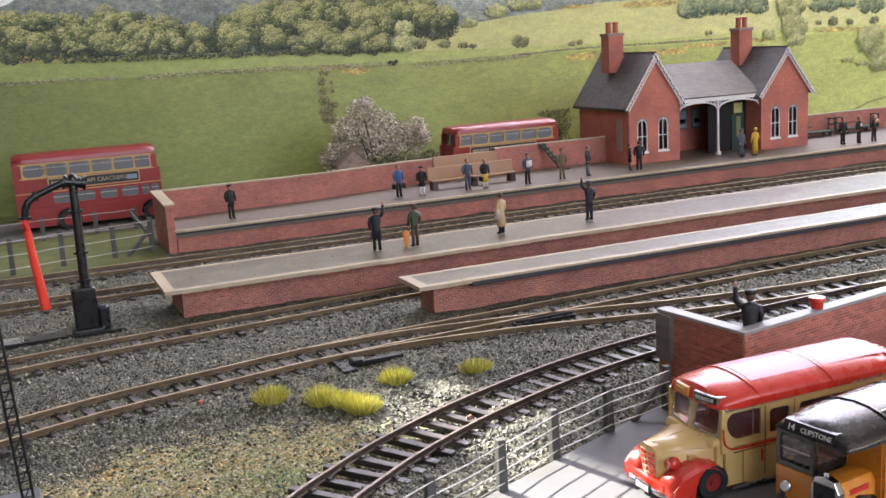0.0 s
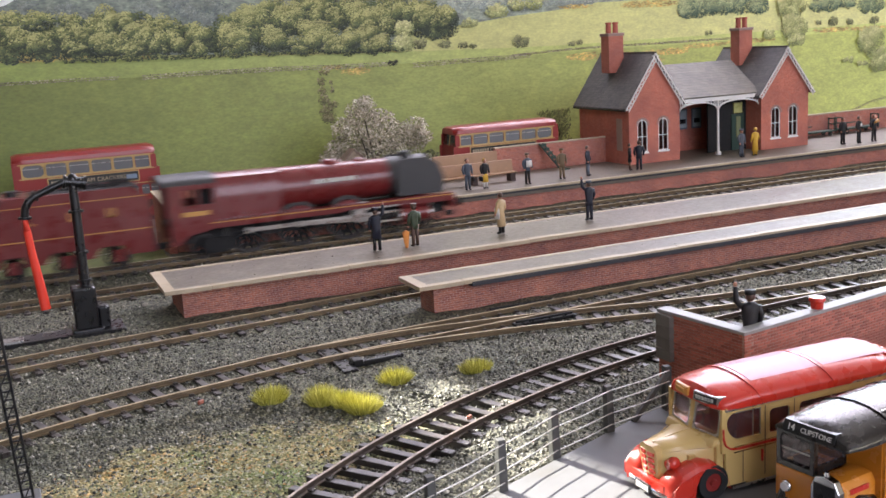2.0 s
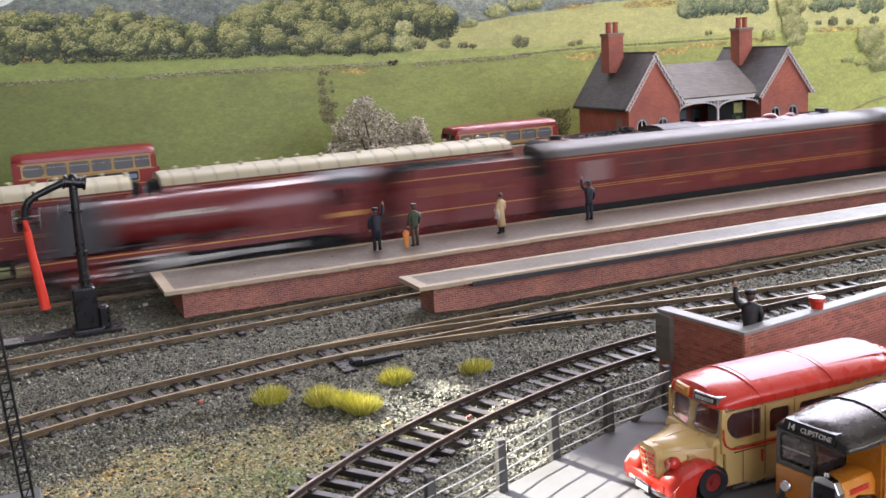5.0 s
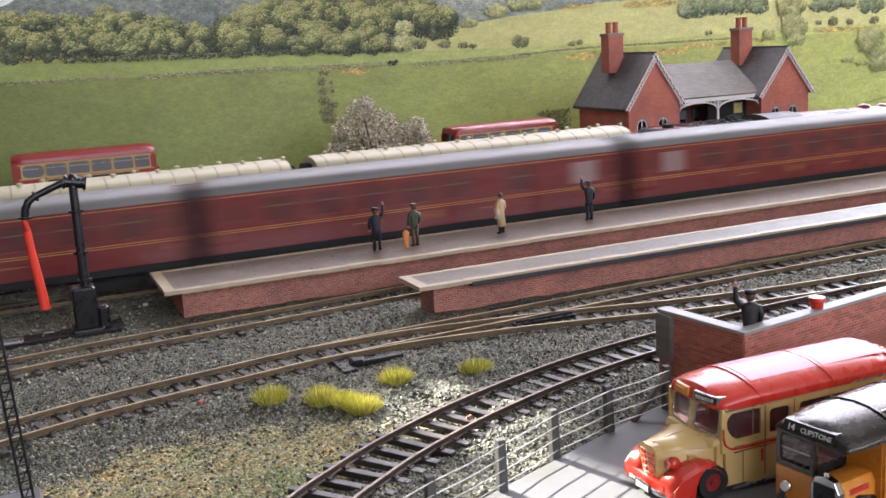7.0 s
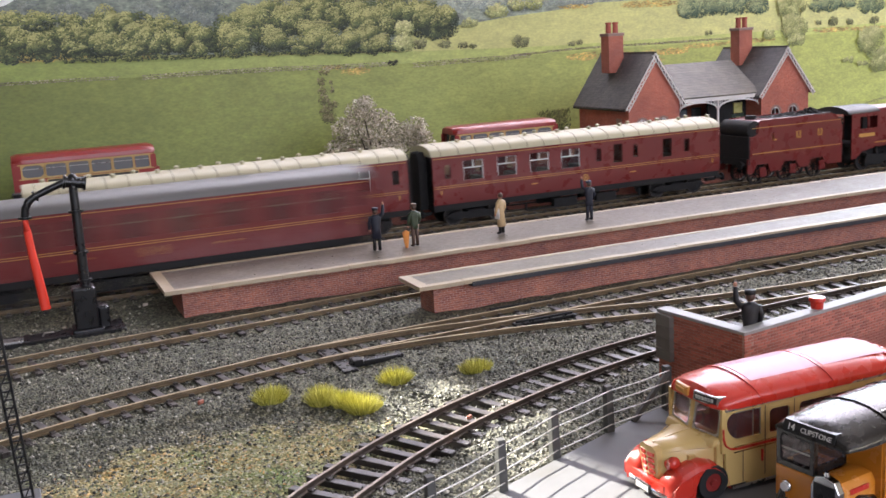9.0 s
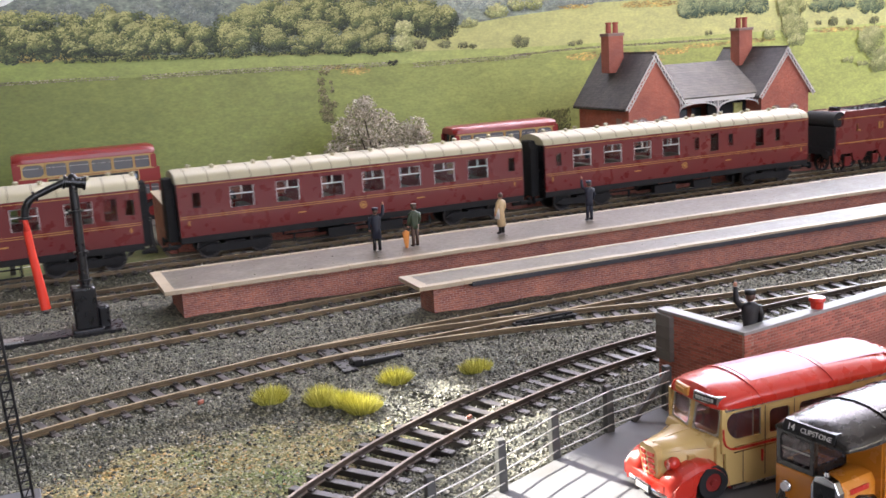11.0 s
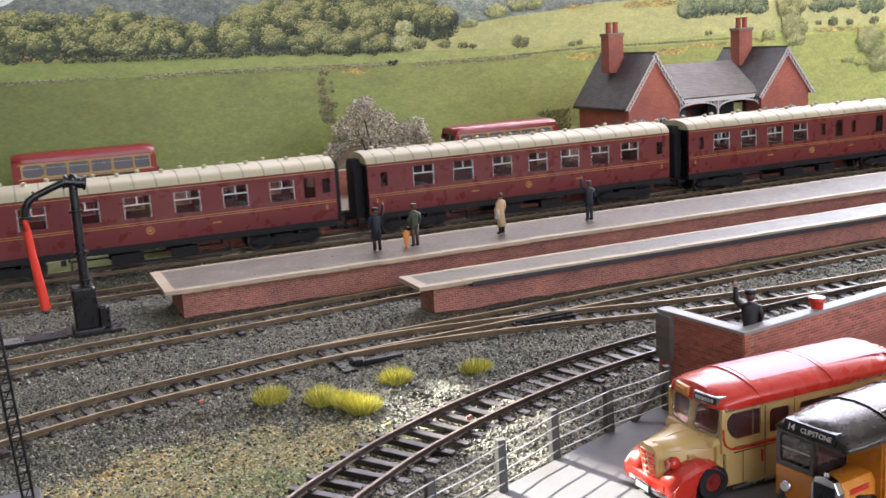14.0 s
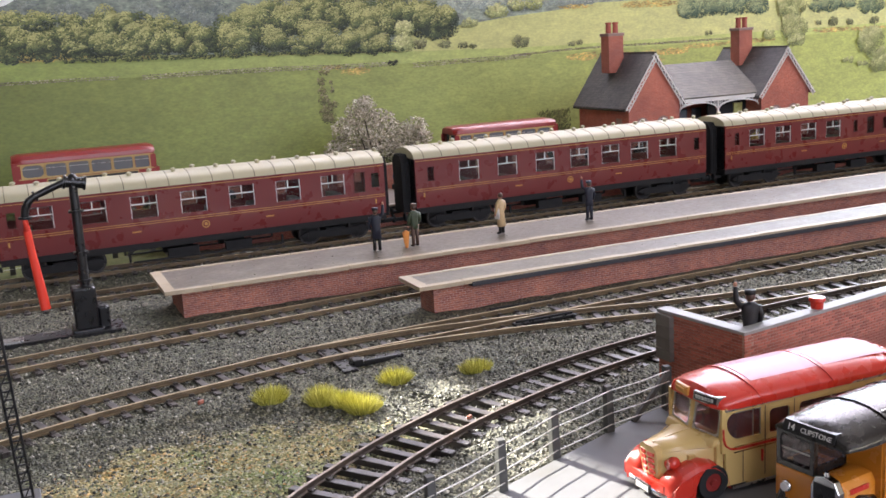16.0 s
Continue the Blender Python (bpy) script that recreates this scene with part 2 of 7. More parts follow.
MAROON = mat("crimson_lake_paint", (0.14, 0.0165, 0.016), 0.3, vary=0.03, size=9, bump=0.03, coat=0.15)
GOLD = mat("gold_lining", (0.5, 0.26, 0.06), 0.4, vary=0.1)
ROOF_SEAM = mat("dark_roof_seam", (0.13, 0.115, 0.075), 0.6)
ROOF_GREY = mat("pale_grey_coach_roof", (0.42, 0.385, 0.255), 0.5, vary=0.06, size=7, dirt=(0.34, 0.31, 0.2))
ROOF_DARK = mat("mid_grey_coach_roof", (0.125, 0.12, 0.115), 0.5, vary=0.1, size=7)
STEEL = mat("bright_steel", (0.45, 0.43, 0.4), 0.3, metal=0.85, vary=0.15)
WHITE = mat("white_paint", (0.75, 0.73, 0.7), 0.45, vary=0.05)
GREEN_DARK = mat("dark_green_paint", (0.02, 0.05, 0.035), 0.45)
WOOD = mat("pale_plywood", (0.4, 0.24, 0.14), 0.6, vary=0.12, size=3)
BROWN = mat("dark_brown_paint", (0.06, 0.035, 0.03), 0.5)
GREY_WOOD = mat("weathered_grey_post", (0.075, 0.075, 0.07), 0.7, vary=0.3, size=1.5, bump=0.5)
WIRE = mat("pale_wire", (0.5, 0.49, 0.46), 0.45, metal=0.2)
PANE = glass_mat("window_glazing", (0.75, 0.8, 0.82))
WALL_PAINT = mat("room_wall_paint", (0.62, 0.6, 0.56), 0.9, vary=0.04, size=60, bump=0.05)

# ---- the room round the layout ----
def room():
    floor = Geo().box(-3300, -2060, -960, 3900, 1400, -900)
    part("floor", floor, mat("room_carpet", (0.16, 0.14, 0.12), 0.95, size=8), label="plain brown carpeted room floor", kind="structure")
    part("ceiling", Geo().box(-3300, -2060, 1500, 3900, 1400, 1560), WALL_PAINT, label="plain pale room ceiling", kind="structure")
    part("wall_west", Geo().box(-3360, -2060, -900, -3300, 1400, 1500), WALL_PAINT, label="plain pale room wall", kind="structure")
    part("wall_east", Geo().box(3900, -2060, -900, 3960, 1400, 1500), WALL_PAINT, label="plain pale room wall", kind="structure")
    south = Geo()
    for x0, z0, x1, z1 in ((-3300, -900, 3900, 250), (-3300, 250, -800, 1450), (2000, 250, 3900, 1450), (-3300, 1450, 3900, 1500)):
        south.box(x0, -2060, z0, x1, -2000, z1)
    part("wall_south", south, WALL_PAINT, label="plain pale room wall with a wide window opening", kind="structure")
    # the unseen wall behind the landscape sheet: a wide window, and a narrow gap cut in steps to shape the patch of sun
    north = Geo()
    cuts = ((-3300, -900, 3900, 300), (-3300, 300, 850, 509), (2720, 300, 3900, 509), (-3300, 509, -224, 546), (-177, 509, 850, 546), (2720, 509, 3900, 546), (-3300, 546, -220, 552), (-200, 546, 850, 552), (2720, 546, 3900, 552), (-3300, 552, -242, 582), (-201, 552, 850, 582), (2720, 552, 3900, 582), (-3300, 582, 850, 640), (2720, 582, 3900, 640), (-3300, 640, -120, 1450), (2720, 640, 3900, 1450), (-3300, 1450, 3900, 1500))
    for x0, z0, x1, z1 in cuts:
        north.box(x0, 1340, z0, x1, 1350, z1)
    part("wall_north", north, WALL_PAINT, label="unseen pale room wall with window openings and a stepped sun gap", kind="structure")


room()

# ---- ground ----
def height(x, y):
    if y < 199.5 + 0.4157 * (x - 20) and x < 215 or (y < 291 and x >= 205):
        return -3.0
    h = noise.noise((x / 24, y / 17, 9)) * 1.1 + noise.noise((x / 9, y / 9, 0)) * 0.75 + noise.noise((x / 3, y / 3, 4)) * 0.4 + 0.1
    bowl = ((x - 30) / 110) ** 2 + ((y - 302) / 46) ** 2
    h -= 4.6 * max(0.0, 1 - bowl) ** 0.45 if bowl < 1 else 0
    return h


def ground():
    xs = [*range(-2700, -120, 60), *np.arange(-120, 720, 2.4), *range(720, 3360, 60)]
    ys = [*range(100, 200, 20), *np.arange(200, 360, 1.8), *np.arange(360, 660, 3), *range(660, 925, 12)]
    v = [(x * MM, y * MM, height(x, y) * MM) for y in ys for x in xs]
    k = len(xs)
    f = [(j * k + i, j * k + i + 1, (j + 1) * k + i + 1, (j + 1) * k + i) for j in range(len(ys) - 1) for i in range(k - 1)]
    me = bpy.data.meshes.new("ground")
    me.from_pydata(v, [], f)
    me.polygons.foreach_set("use_smooth", [True] * len(f))
    me.materials.append(BALLAST)
    tagged(new("ground", me), "grey granite ballast with a patch of brown earth", "ground", kind="structure")
    part("baseboard", Geo().box(-2700, 100, -40, 3300, 924, -6), WOOD, label="plywood baseboard under the layout", kind="structure")
    # legs carry the board
    legs = Geo()
    for x in (-2600, -1000, 600, 2000, 3200):
        for y in (130, 890):
            legs.box(x - 25, y - 20, -900, x + 25, y + 20, -40)
    part("baseboard_legs", legs, WOOD, label="square timber legs under the baseboard", kind="structure")


ground()


def stones():
    """Loose ballast chippings, thickest near the viewer."""
    rng = np.random.default_rng(5)
    oct_v = np.array([(1, 0, 0), (-1, 0, 0), (0, 1, 0), (0, -1, 0), (0, 0, 1), (0, 0, -1)], float)
    oct_f = np.array([(0, 2, 4), (2, 1, 4), (1, 3, 4), (3, 0, 4), (2, 0, 5), (1, 2, 5), (3, 1, 5), (0, 3, 5)])
    n = 70000
    y = 215 + 395 * rng.random(n) ** 1.25
    x = y * (rng.random(n) * 1.22 - 0.04) - 8
    earth = ((x - 52) / 68) ** 2 + ((y - 298) / 36) ** 2 + rng.random(n) * 1.3
    keep = (earth > 1.05) & ~((y > 474) & (y < 532) & (x > 55)) & ~((y > 412) & (y < 446) & (x > 160)) & (y > 200 + 0.413 * (x - 20) + 2)
    x, y = x[keep], y[keep]
    size = 0.34 + 0.6 * rng.random(len(x)) ** 2
    V = oct_v[None] * (0.7 + 0.6 * rng.random((len(x), 6, 1))) * size[:, None, None]
    a = rng.random(len(x)) * 6.28
    V = np.stack([V[..., 0] * np.cos(a)[:, None] - V[..., 1] * np.sin(a)[:, None], V[..., 0] * np.sin(a)[:, None] + V[..., 1] * np.cos(a)[:, None], V[..., 2] * 0.8], -1)
    z = np.array([height(p, q) for p, q in zip(x, y)])
    V += np.stack([x, y, z + 0.15], -1)[:, None]
    F = oct_f[None] + (np.arange(len(x)) * 6)[:, None, None]
    me = bpy.data.meshes.new("loose_ballast")
    me.from_pydata((V.reshape(-1, 3) * MM).tolist(), [], F.reshape(-1, 3).tolist())
    me.materials.append(STONES)
    tagged(new("loose_ballast", me), "loose grey granite ballast chippings on the ground", "ballast", kind="stuff")



def litter():
    """Crumbs of earth, dead leaf and moss on the bare patch."""
    rng = np.random.default_rng(6)
    n = 10000
    a, q = rng.random(n) * 6.283, np.sqrt(rng.random(n))
    x, y = 44 + 78 * q * np.cos(a), 294 + 40 * q * np.sin(a)
    keep = rng.random(n) > (q - 0.55) * 1.6
    keep &= y > 262 + 0.52 * (x - 62)
    x, y = x[keep], y[keep]
    s, t = 0.22 + 0.42 * rng.random(len(x)) ** 2, rng.random(len(x)) * 6.283
    z = np.array([height(p, r) for p, r in zip(x, y)])
    tilt = rng.random((len(x), 4)) * 0.5
    V = np.stack([np.stack([x + s * np.cos(t + k * 1.571) * (1.5 if k % 2 else 0.8), y + s * np.sin(t + k * 1.571) * (1.5 if k % 2 else 0.8), z + 0.12 + tilt[:, k]], -1) for k in range(4)], 1)
    me = bpy.data.meshes.new("earth_litter")
    me.from_pydata((V.reshape(-1, 3) * MM).tolist(), [], np.arange(len(x) * 4).reshape(-1, 4).tolist())
    me.materials.append(island_mat("earth_crumbs", [(0.0, (0.12, 0.14, 0.055)), (0.35, (0.24, 0.26, 0.12)), (0.6, (0.38, 0.37, 0.23)), (0.85, (0.55, 0.53, 0.39)), (0.93, (0.45, 0.22, 0.07)), (1.0, (0.55, 0.36, 0.12))], 0.9))
    tagged(new("earth_litter", me), "crumbs of brown earth, moss and dead leaf on the ground", "earth", kind="stuff")


stones()
litter()


# ---- track ----
def smooth_path(pts, step=2.0):
    """Points along a smooth line through pts."""
    p = [Vector((*q, 0)) for q in pts]
    p = [2 * p[0] - p[1], *p, 2 * p[-1] - p[-2]]
    out = []
    for a, b, c, d in zip(p, p[1:], p[2:], p[3:]):
        n = max(2, int((c - b).length / step)) if (c - b).length < 200 else 4
        for i in range(n):
            t = i / n
            out.append(0.5 * (2 * b + (c - a) * t + (2 * a - 5 * b + 4 * c - d) * t * t + (3 * b - a - 3 * c + d) * t ** 3))
    return out + [p[-2]]


def offset_path(path, off):
    out = []
    for i, q in enumerate(path):
        w = (path[min(i + 1, len(path) - 1)] - path[max(i - 1, 0)]).normalized()
        out.append((q + Vector((-w.y, w.x, 0)) * off, w))
    return out


def rail_geo(path, off, z0=0.8, z1=3.0, x_from=-9e9, x_to=9e9):
    prof_web = [(-0.85, z0), (0.85, z0), (0.85, z0 + 0.35), (0.28, z0 + 0.6), (0.28, z1 - 0.75), (0.55, z1 - 0.6), (0.55, z1 - 0.12), (-0.55, z1 - 0.12), (-0.55, z1 - 0.6), (-0.28, z1 - 0.75), (-0.28, z0 + 0.6), (-0.85, z0 + 0.35)]
    prof_head = [(-0.5, z1 - 0.12), (0.5, z1 - 0.12), (0.42, z1), (-0.42, z1)]
    web, head = Geo(), Geo()
    line = [(q, w) for q, w in offset_path(path, off) if x_from <= q.x <= x_to]
    for g, prof in ((web, prof_web), (head, prof_head)):
        g.loft([[(q.x - w.y * a, q.y + w.x * a, z) for a, z in prof] for q, w in line])
    return web, head


SLEEPER_GEO = Geo().cbox(-1.5, -15, -1.0, 1.5, 15, 0.8, 0.2)
for side in (-8.75, 8.75):
    SLEEPER_GEO.cbox(-1.0, side - 2.0, 0.8, 1.0, side + 2.0, 1.5, 0.25)
SLEEPER_MESH = SLEEPER_GEO.mesh("sleeper")
SLEEPER_MESH.materials.append(SLEEPER)


def track(label, pts, steel, x0, x1, spacing=8.6, clear=None, rails=True):
    """Two rails on sleepers; the sleepers between x0 and x1 are single pieces."""
    path = smooth_path(pts)
    ob = thing("railway_track", label, "track", kind="structure")
    if rails:
        for off in (-8.75, 8.75):
            web, head = rail_geo(path, off)
            r = part("rail", web, steel, ob)
            part("rail_top", head, RAIL_HEAD_DARK if steel is RAIL_BROWN else RAIL_HEAD, r, "worn shiny running surface")
    run, far = 0.0, Geo()
    for a, b in zip(path, path[1:]):
        seg = (b - a).length
        w = (b - a).normalized()
        while run < seg:
            q = a + w * run
            run += spacing
            if clear and clear(q):
                continue
            ang = math.degrees(math.atan2(w.y, w.x))
            if x0 <= q.x <= x1:
                s = new("sleeper", SLEEPER_MESH)
                s.parent, s.matrix_basis = ob, place(q.x, q.y, 0, ang)
            elif abs(ang) < 3:
                far.box(q.x - 1.5, q.y - 15, -1, q.x + 1.5, q.y + 15, 0.8)
        run -= seg
    if far.v:
        part("sleeper_run", far, SLEEPER, ob, kind="stuff")
    return path


FAR_LINE, NEAR_LINE = 619.0, 554.0
track("far running line with weathered tan rails", [(-2650, FAR_LINE), (-400, FAR_LINE), (800, FAR_LINE), (3250, FAR_LINE)], RAIL_TAN, -60, 740)
track("second running line with weathered tan rails", [(-2650, NEAR_LINE), (-400, NEAR_LINE), (800, NEAR_LINE), (3250, NEAR_LINE)], RAIL_TAN, -60, 300)
track("platform loop line with weathered tan rails", [(-300, 405), (-120, 428), (-14, 442), (30, 448), (57, 450.5), (111, 456), (167, 461), (240, 463), (450, 463), (800, 463)], RAIL_TAN, -60, 260)
MAIN = [(-220, 285), (-80, 336), (-14, 359), (23, 370.5), (66, 379), (100, 385), (142, 389), (200, 392), (260, 395), (332, 397.5), (430, 399), (620, 400)]
track("yard line through the turnout with tan rails", MAIN, RAIL_TAN, -60, 520)
DIVERGE = [(100, 385), (140, 386), (170, 382.5), (200, 377.5), (235, 369), (265, 361.5), (300, 355.5), (343, 351), (420, 348), (560, 347)]
track("diverging line of the turnout with tan rails", DIVERGE, RAIL_TAN, 150, 500, clear=lambda q: q.x < 215)
track("curved siding with dark brown rails", [(-5, 172), (20, 205), (45, 233), (65, 253), (79, 264), (96, 276), (121, 290), (148, 302), (176, 312), (205, 319.5), (240, 325), (300, 331), (420, 336)], RAIL_BROWN, 10, 400, spacing=8.2)

# ---- platforms ----
def platform_near(name, label, x0, x1, y0, y1, top, inset_front, inset_back, lip, band=False):
    ob = thing(name, label, "platform", kind="structure")
    part("brick_face", Geo().box(x0 + 9, y0 + inset_front, -1.5, x1, y1 - inset_back, top - 2.0), BRICK_PLATFORM, ob)
    part("surface", Geo().box(x0 + 5, y0 + lip, top - 2.0, x1, y1 - lip * 0.7, top - 0.25), TARMAC, ob)
    part("coping", Geo().box(x0, y0, top - 1.9, x0 + 5, y1, top), COPING, ob)
    step, x = 17.0, x0 + 5
    slab = Geo().cbox(0, 0, -1.9, step - 0.15, lip, 0, 0.15).mesh("coping_slab")
    slab2 = Geo().cbox(0, 0, -1.9, step - 0.15, lip * 0.7, 0, 0.15).mesh("coping_slab")
    for me in (slab, slab2):
        me.materials.append(COPING)
    rng = random.Random(3)
    while x < x1 - step:
        for me, yy in ((slab, y0), (slab2, y1 - lip * 0.7)):
            s = new("coping_slab", me)
            s.parent, s.matrix_basis = ob, pose(x * MM, (yy + rng.uniform(-0.12, 0.12)) * MM, (top + rng.uniform(-0.15, 0.1)) * MM, 0, 0, rng.uniform(-0.25, 0.25))
        x += step
    if band:
        part("edge_band", Geo().box(x0 + 26, y0 - 0.5, top - 3.2, x1, y0 + inset_front, top - 1.1), BAND, ob, "thick black band under the coping")
    else:
        part("edge_band", Geo().box(x0 + 12, y0 + inset_front - 0.6, top - 3.6, x1, y0 + inset_front, top - 1.95), BAND, ob, "dark strip under the coping")
    return ob


platform_near("platform", "island platform faced with brick paper, tarmac top and cream coping", 58.5, 760, 476, 527, 16, 9.5, 6, 4.2)
platform_near("platform", "narrow platform faced with brick paper, pale top and black edge", 161.5, 760, 415, 441.5, 15, 6, 4, 4.2, True)


def far_platform():
    ob = thing("station_platform", "main station platform faced with brick paper, grey top and pale edge", "platform", kind="structure")
    part("brick_face", Geo().box(92, 653, -1.5, 860, 656.5, 13.6), BRICK_FAR, ob)
    part("surface", Geo().prism([(91, 651), (860, 651), (860, 800), (400, 800), (300, 740), (92, 705)], "z", 10, 15.2), TARMAC_FAR, ob)
    part("coping", Geo().box(90, 648.5, 13.9, 860, 651.0, 15.5), COPING, ob, bevel=0.2)
    # dark strip put in for the shadow below the coping's overhang
    part("edge_band", Geo().box(91, 650.5, 12.2, 860, 653, 13.6), BAND, ob)
    end = part("end_wall", Geo().prism([(650, -1), (706, -1), (706, 34), (650, 31.5)], "x", 86, 91), BRICK_FAR, ob)
    part("coping", Geo().prism([(648.5, 31.5), (707, 34), (707, 35), (648.5, 32.5)], "x", 85, 92), COPING, end)


far_platform()


def boundary_wall():
    ob = thing("boundary_wall", "low red brick wall with pale coping behind the platform", "wall", kind="structure")
    line = [(89, 703), (135, 707), (201, 712), (279, 728), (302, 731)]
    tops = [34, 33.5, 33, 33, 32.5]
    for (a, b), (ta, tb) in zip(zip(line, line[1:]), zip(tops, tops[1:])):
        g, c = Geo(), Geo()
        g.loft([[(p[0], p[1], 0), (p[0], p[1] + 3, 0), (p[0], p[1] + 3, t), (p[0], p[1], t)] for p, t in ((a, ta), (b, tb))])
        c.loft([[(p[0], p[1] - 0.6, t), (p[0], p[1] + 3.6, t), (p[0], p[1] + 3.6, t + 1), (p[0], p[1] - 0.6, t + 1)] for p, t in ((a, ta), (b, tb))])
        w = part("wall_panel", g, BRICK_FAR, ob)
        part("coping", c, COPING, w)
    part("board", Geo().box(302, 729, 0, 357, 732, 34.5), WOOD, ob, "bare plywood filler board")
    w = part("wall_panel", Geo().box(357, 733, 0, 462, 736, 35.5), BRICK_FAR, ob)
    part("coping", Geo().box(357, 732.4, 35.5, 462, 736.6, 36.5), COPING, w)
    w = part("wall_panel", Geo().box(640, 745, 0, 860, 748, 34), BRICK_FAR, ob)
    part("coping", Geo().box(640, 744.4, 34, 860, 748.6, 35), COPING, w)


boundary_wall()
part("road", Geo().prism([(-600, 772), (240, 772), (300, 741), (456, 741), (456, 868), (-600, 868)], "z", 0.2, 1.2), ROAD, label="plain grey card road beside the railway", kind="structure")
part("grass_verge", Geo().box(-600, 640, -1, 84, 771, 0.9), GRASS_MAT, label="short green grass verge beside the line", kind="structure")
part("grass_bank", Geo().box(-600, 868, -1, 1500, 898, 3), GRASS_MAT, label="green grass strip along the backdrop", kind="structure")
APRON = [(-40, 172), (20, 199.5), (107, 236), (199, 274), (330, 290), (420, 290), (420, 110), (-40, 110)]
part("concrete_apron", Geo().prism(APRON, "z", -4, 0.6), CONCRETE, label="smooth grey concrete bus yard", kind="structure", bevel=0.2)

# ---- landscape backdrop ----
def backdrop():
    y = 900.0
    ob = thing("backdrop", "printed landscape sheet of fields, stone walls, woods and hills", "backdrop", kind="structure")
    sky_ink = print_mat("sky_ink", (0.8, 0.82, 0.84), (0.85, 0.86, 0.84), 60, 0.06)
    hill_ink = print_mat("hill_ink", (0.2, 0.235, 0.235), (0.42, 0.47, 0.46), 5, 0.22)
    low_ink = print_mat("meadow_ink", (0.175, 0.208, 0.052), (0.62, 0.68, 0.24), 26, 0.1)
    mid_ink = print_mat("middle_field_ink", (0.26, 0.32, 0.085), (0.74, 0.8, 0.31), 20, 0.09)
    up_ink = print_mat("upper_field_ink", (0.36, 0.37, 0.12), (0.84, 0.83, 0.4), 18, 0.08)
    tan_ink = print_mat("dry_grass_ink", (0.44, 0.33, 0.11), (0.72, 0.52, 0.26), 5, 0.3)
    part("sky_sheet", Geo().box(-900, y, -6, 2200, y + 4, 215), sky_ink, ob)

    def field(name, top, ink, lift, bottom=-4):
        g = Geo()
        pts = [(-900, top[0][1]), *top, (2200, top[-1][1])]
        for (a, za), (b, zb) in zip(pts, pts[1:]):
            g.add([(a, y - lift, bottom), (b, y - lift, bottom), (b, y - lift, zb), (a, y - lift, za)], [(0, 1, 2, 3)])
        part(name, g, ink, ob)

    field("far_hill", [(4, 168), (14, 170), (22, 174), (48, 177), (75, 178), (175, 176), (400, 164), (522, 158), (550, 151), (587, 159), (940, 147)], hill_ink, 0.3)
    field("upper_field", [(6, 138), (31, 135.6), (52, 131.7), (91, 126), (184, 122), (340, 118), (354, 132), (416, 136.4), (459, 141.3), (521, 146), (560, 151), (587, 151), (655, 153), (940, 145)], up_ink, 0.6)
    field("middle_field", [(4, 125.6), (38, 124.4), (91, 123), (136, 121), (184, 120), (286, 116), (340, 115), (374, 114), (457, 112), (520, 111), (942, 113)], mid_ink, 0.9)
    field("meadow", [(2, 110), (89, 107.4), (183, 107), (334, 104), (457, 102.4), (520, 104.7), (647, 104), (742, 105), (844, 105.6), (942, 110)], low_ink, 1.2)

    # ragged patches of dry grass, each a scatter of small flecks
    rng = np.random.default_rng(9)
    patch = Geo()
    for cx, cz, w, h in ((545, 98.7, 24, 4), (585, 96.5, 24, 4.5), (640, 97.7, 34, 3.5), (690, 101.8, 30, 2.6), (750, 103, 34, 2.4), (868, 109, 34, 2.6), (612, 90, 28, 2.5), (301, 100, 14, 3.4), (280, 104.5, 10, 2), (14, 131, 34, 5), (40, 127, 30, 3), (120, 124.5, 7, 2.6), (620, 147, 36, 3.5), (534, 148, 20, 2), (918, 108, 26, 3), (913, 9.4, 30, 4)):
        for a, q, s, t in rng.random((int(w * h * 2.2), 4)):
            r = q ** 0.6
            x, z, d = cx + w * r * math.cos(a * 6.283), cz + h * r * math.sin(a * 6.283), 0.5 + 0.9 * s
            patch.add([(x - d * 1.5, y - 1.5 - 0.2 * t, z), (x, y - 1.5 - 0.2 * t, z - d * 0.45), (x + d * 1.5, y - 1.5 - 0.2 * t, z + 0.1), (x + 0.2, y - 1.5 - 0.2 * t, z + d * 0.5)], [(0, 1, 2, 3)])
    part("dry_patches", patch, tan_ink, ob, kind="stuff")

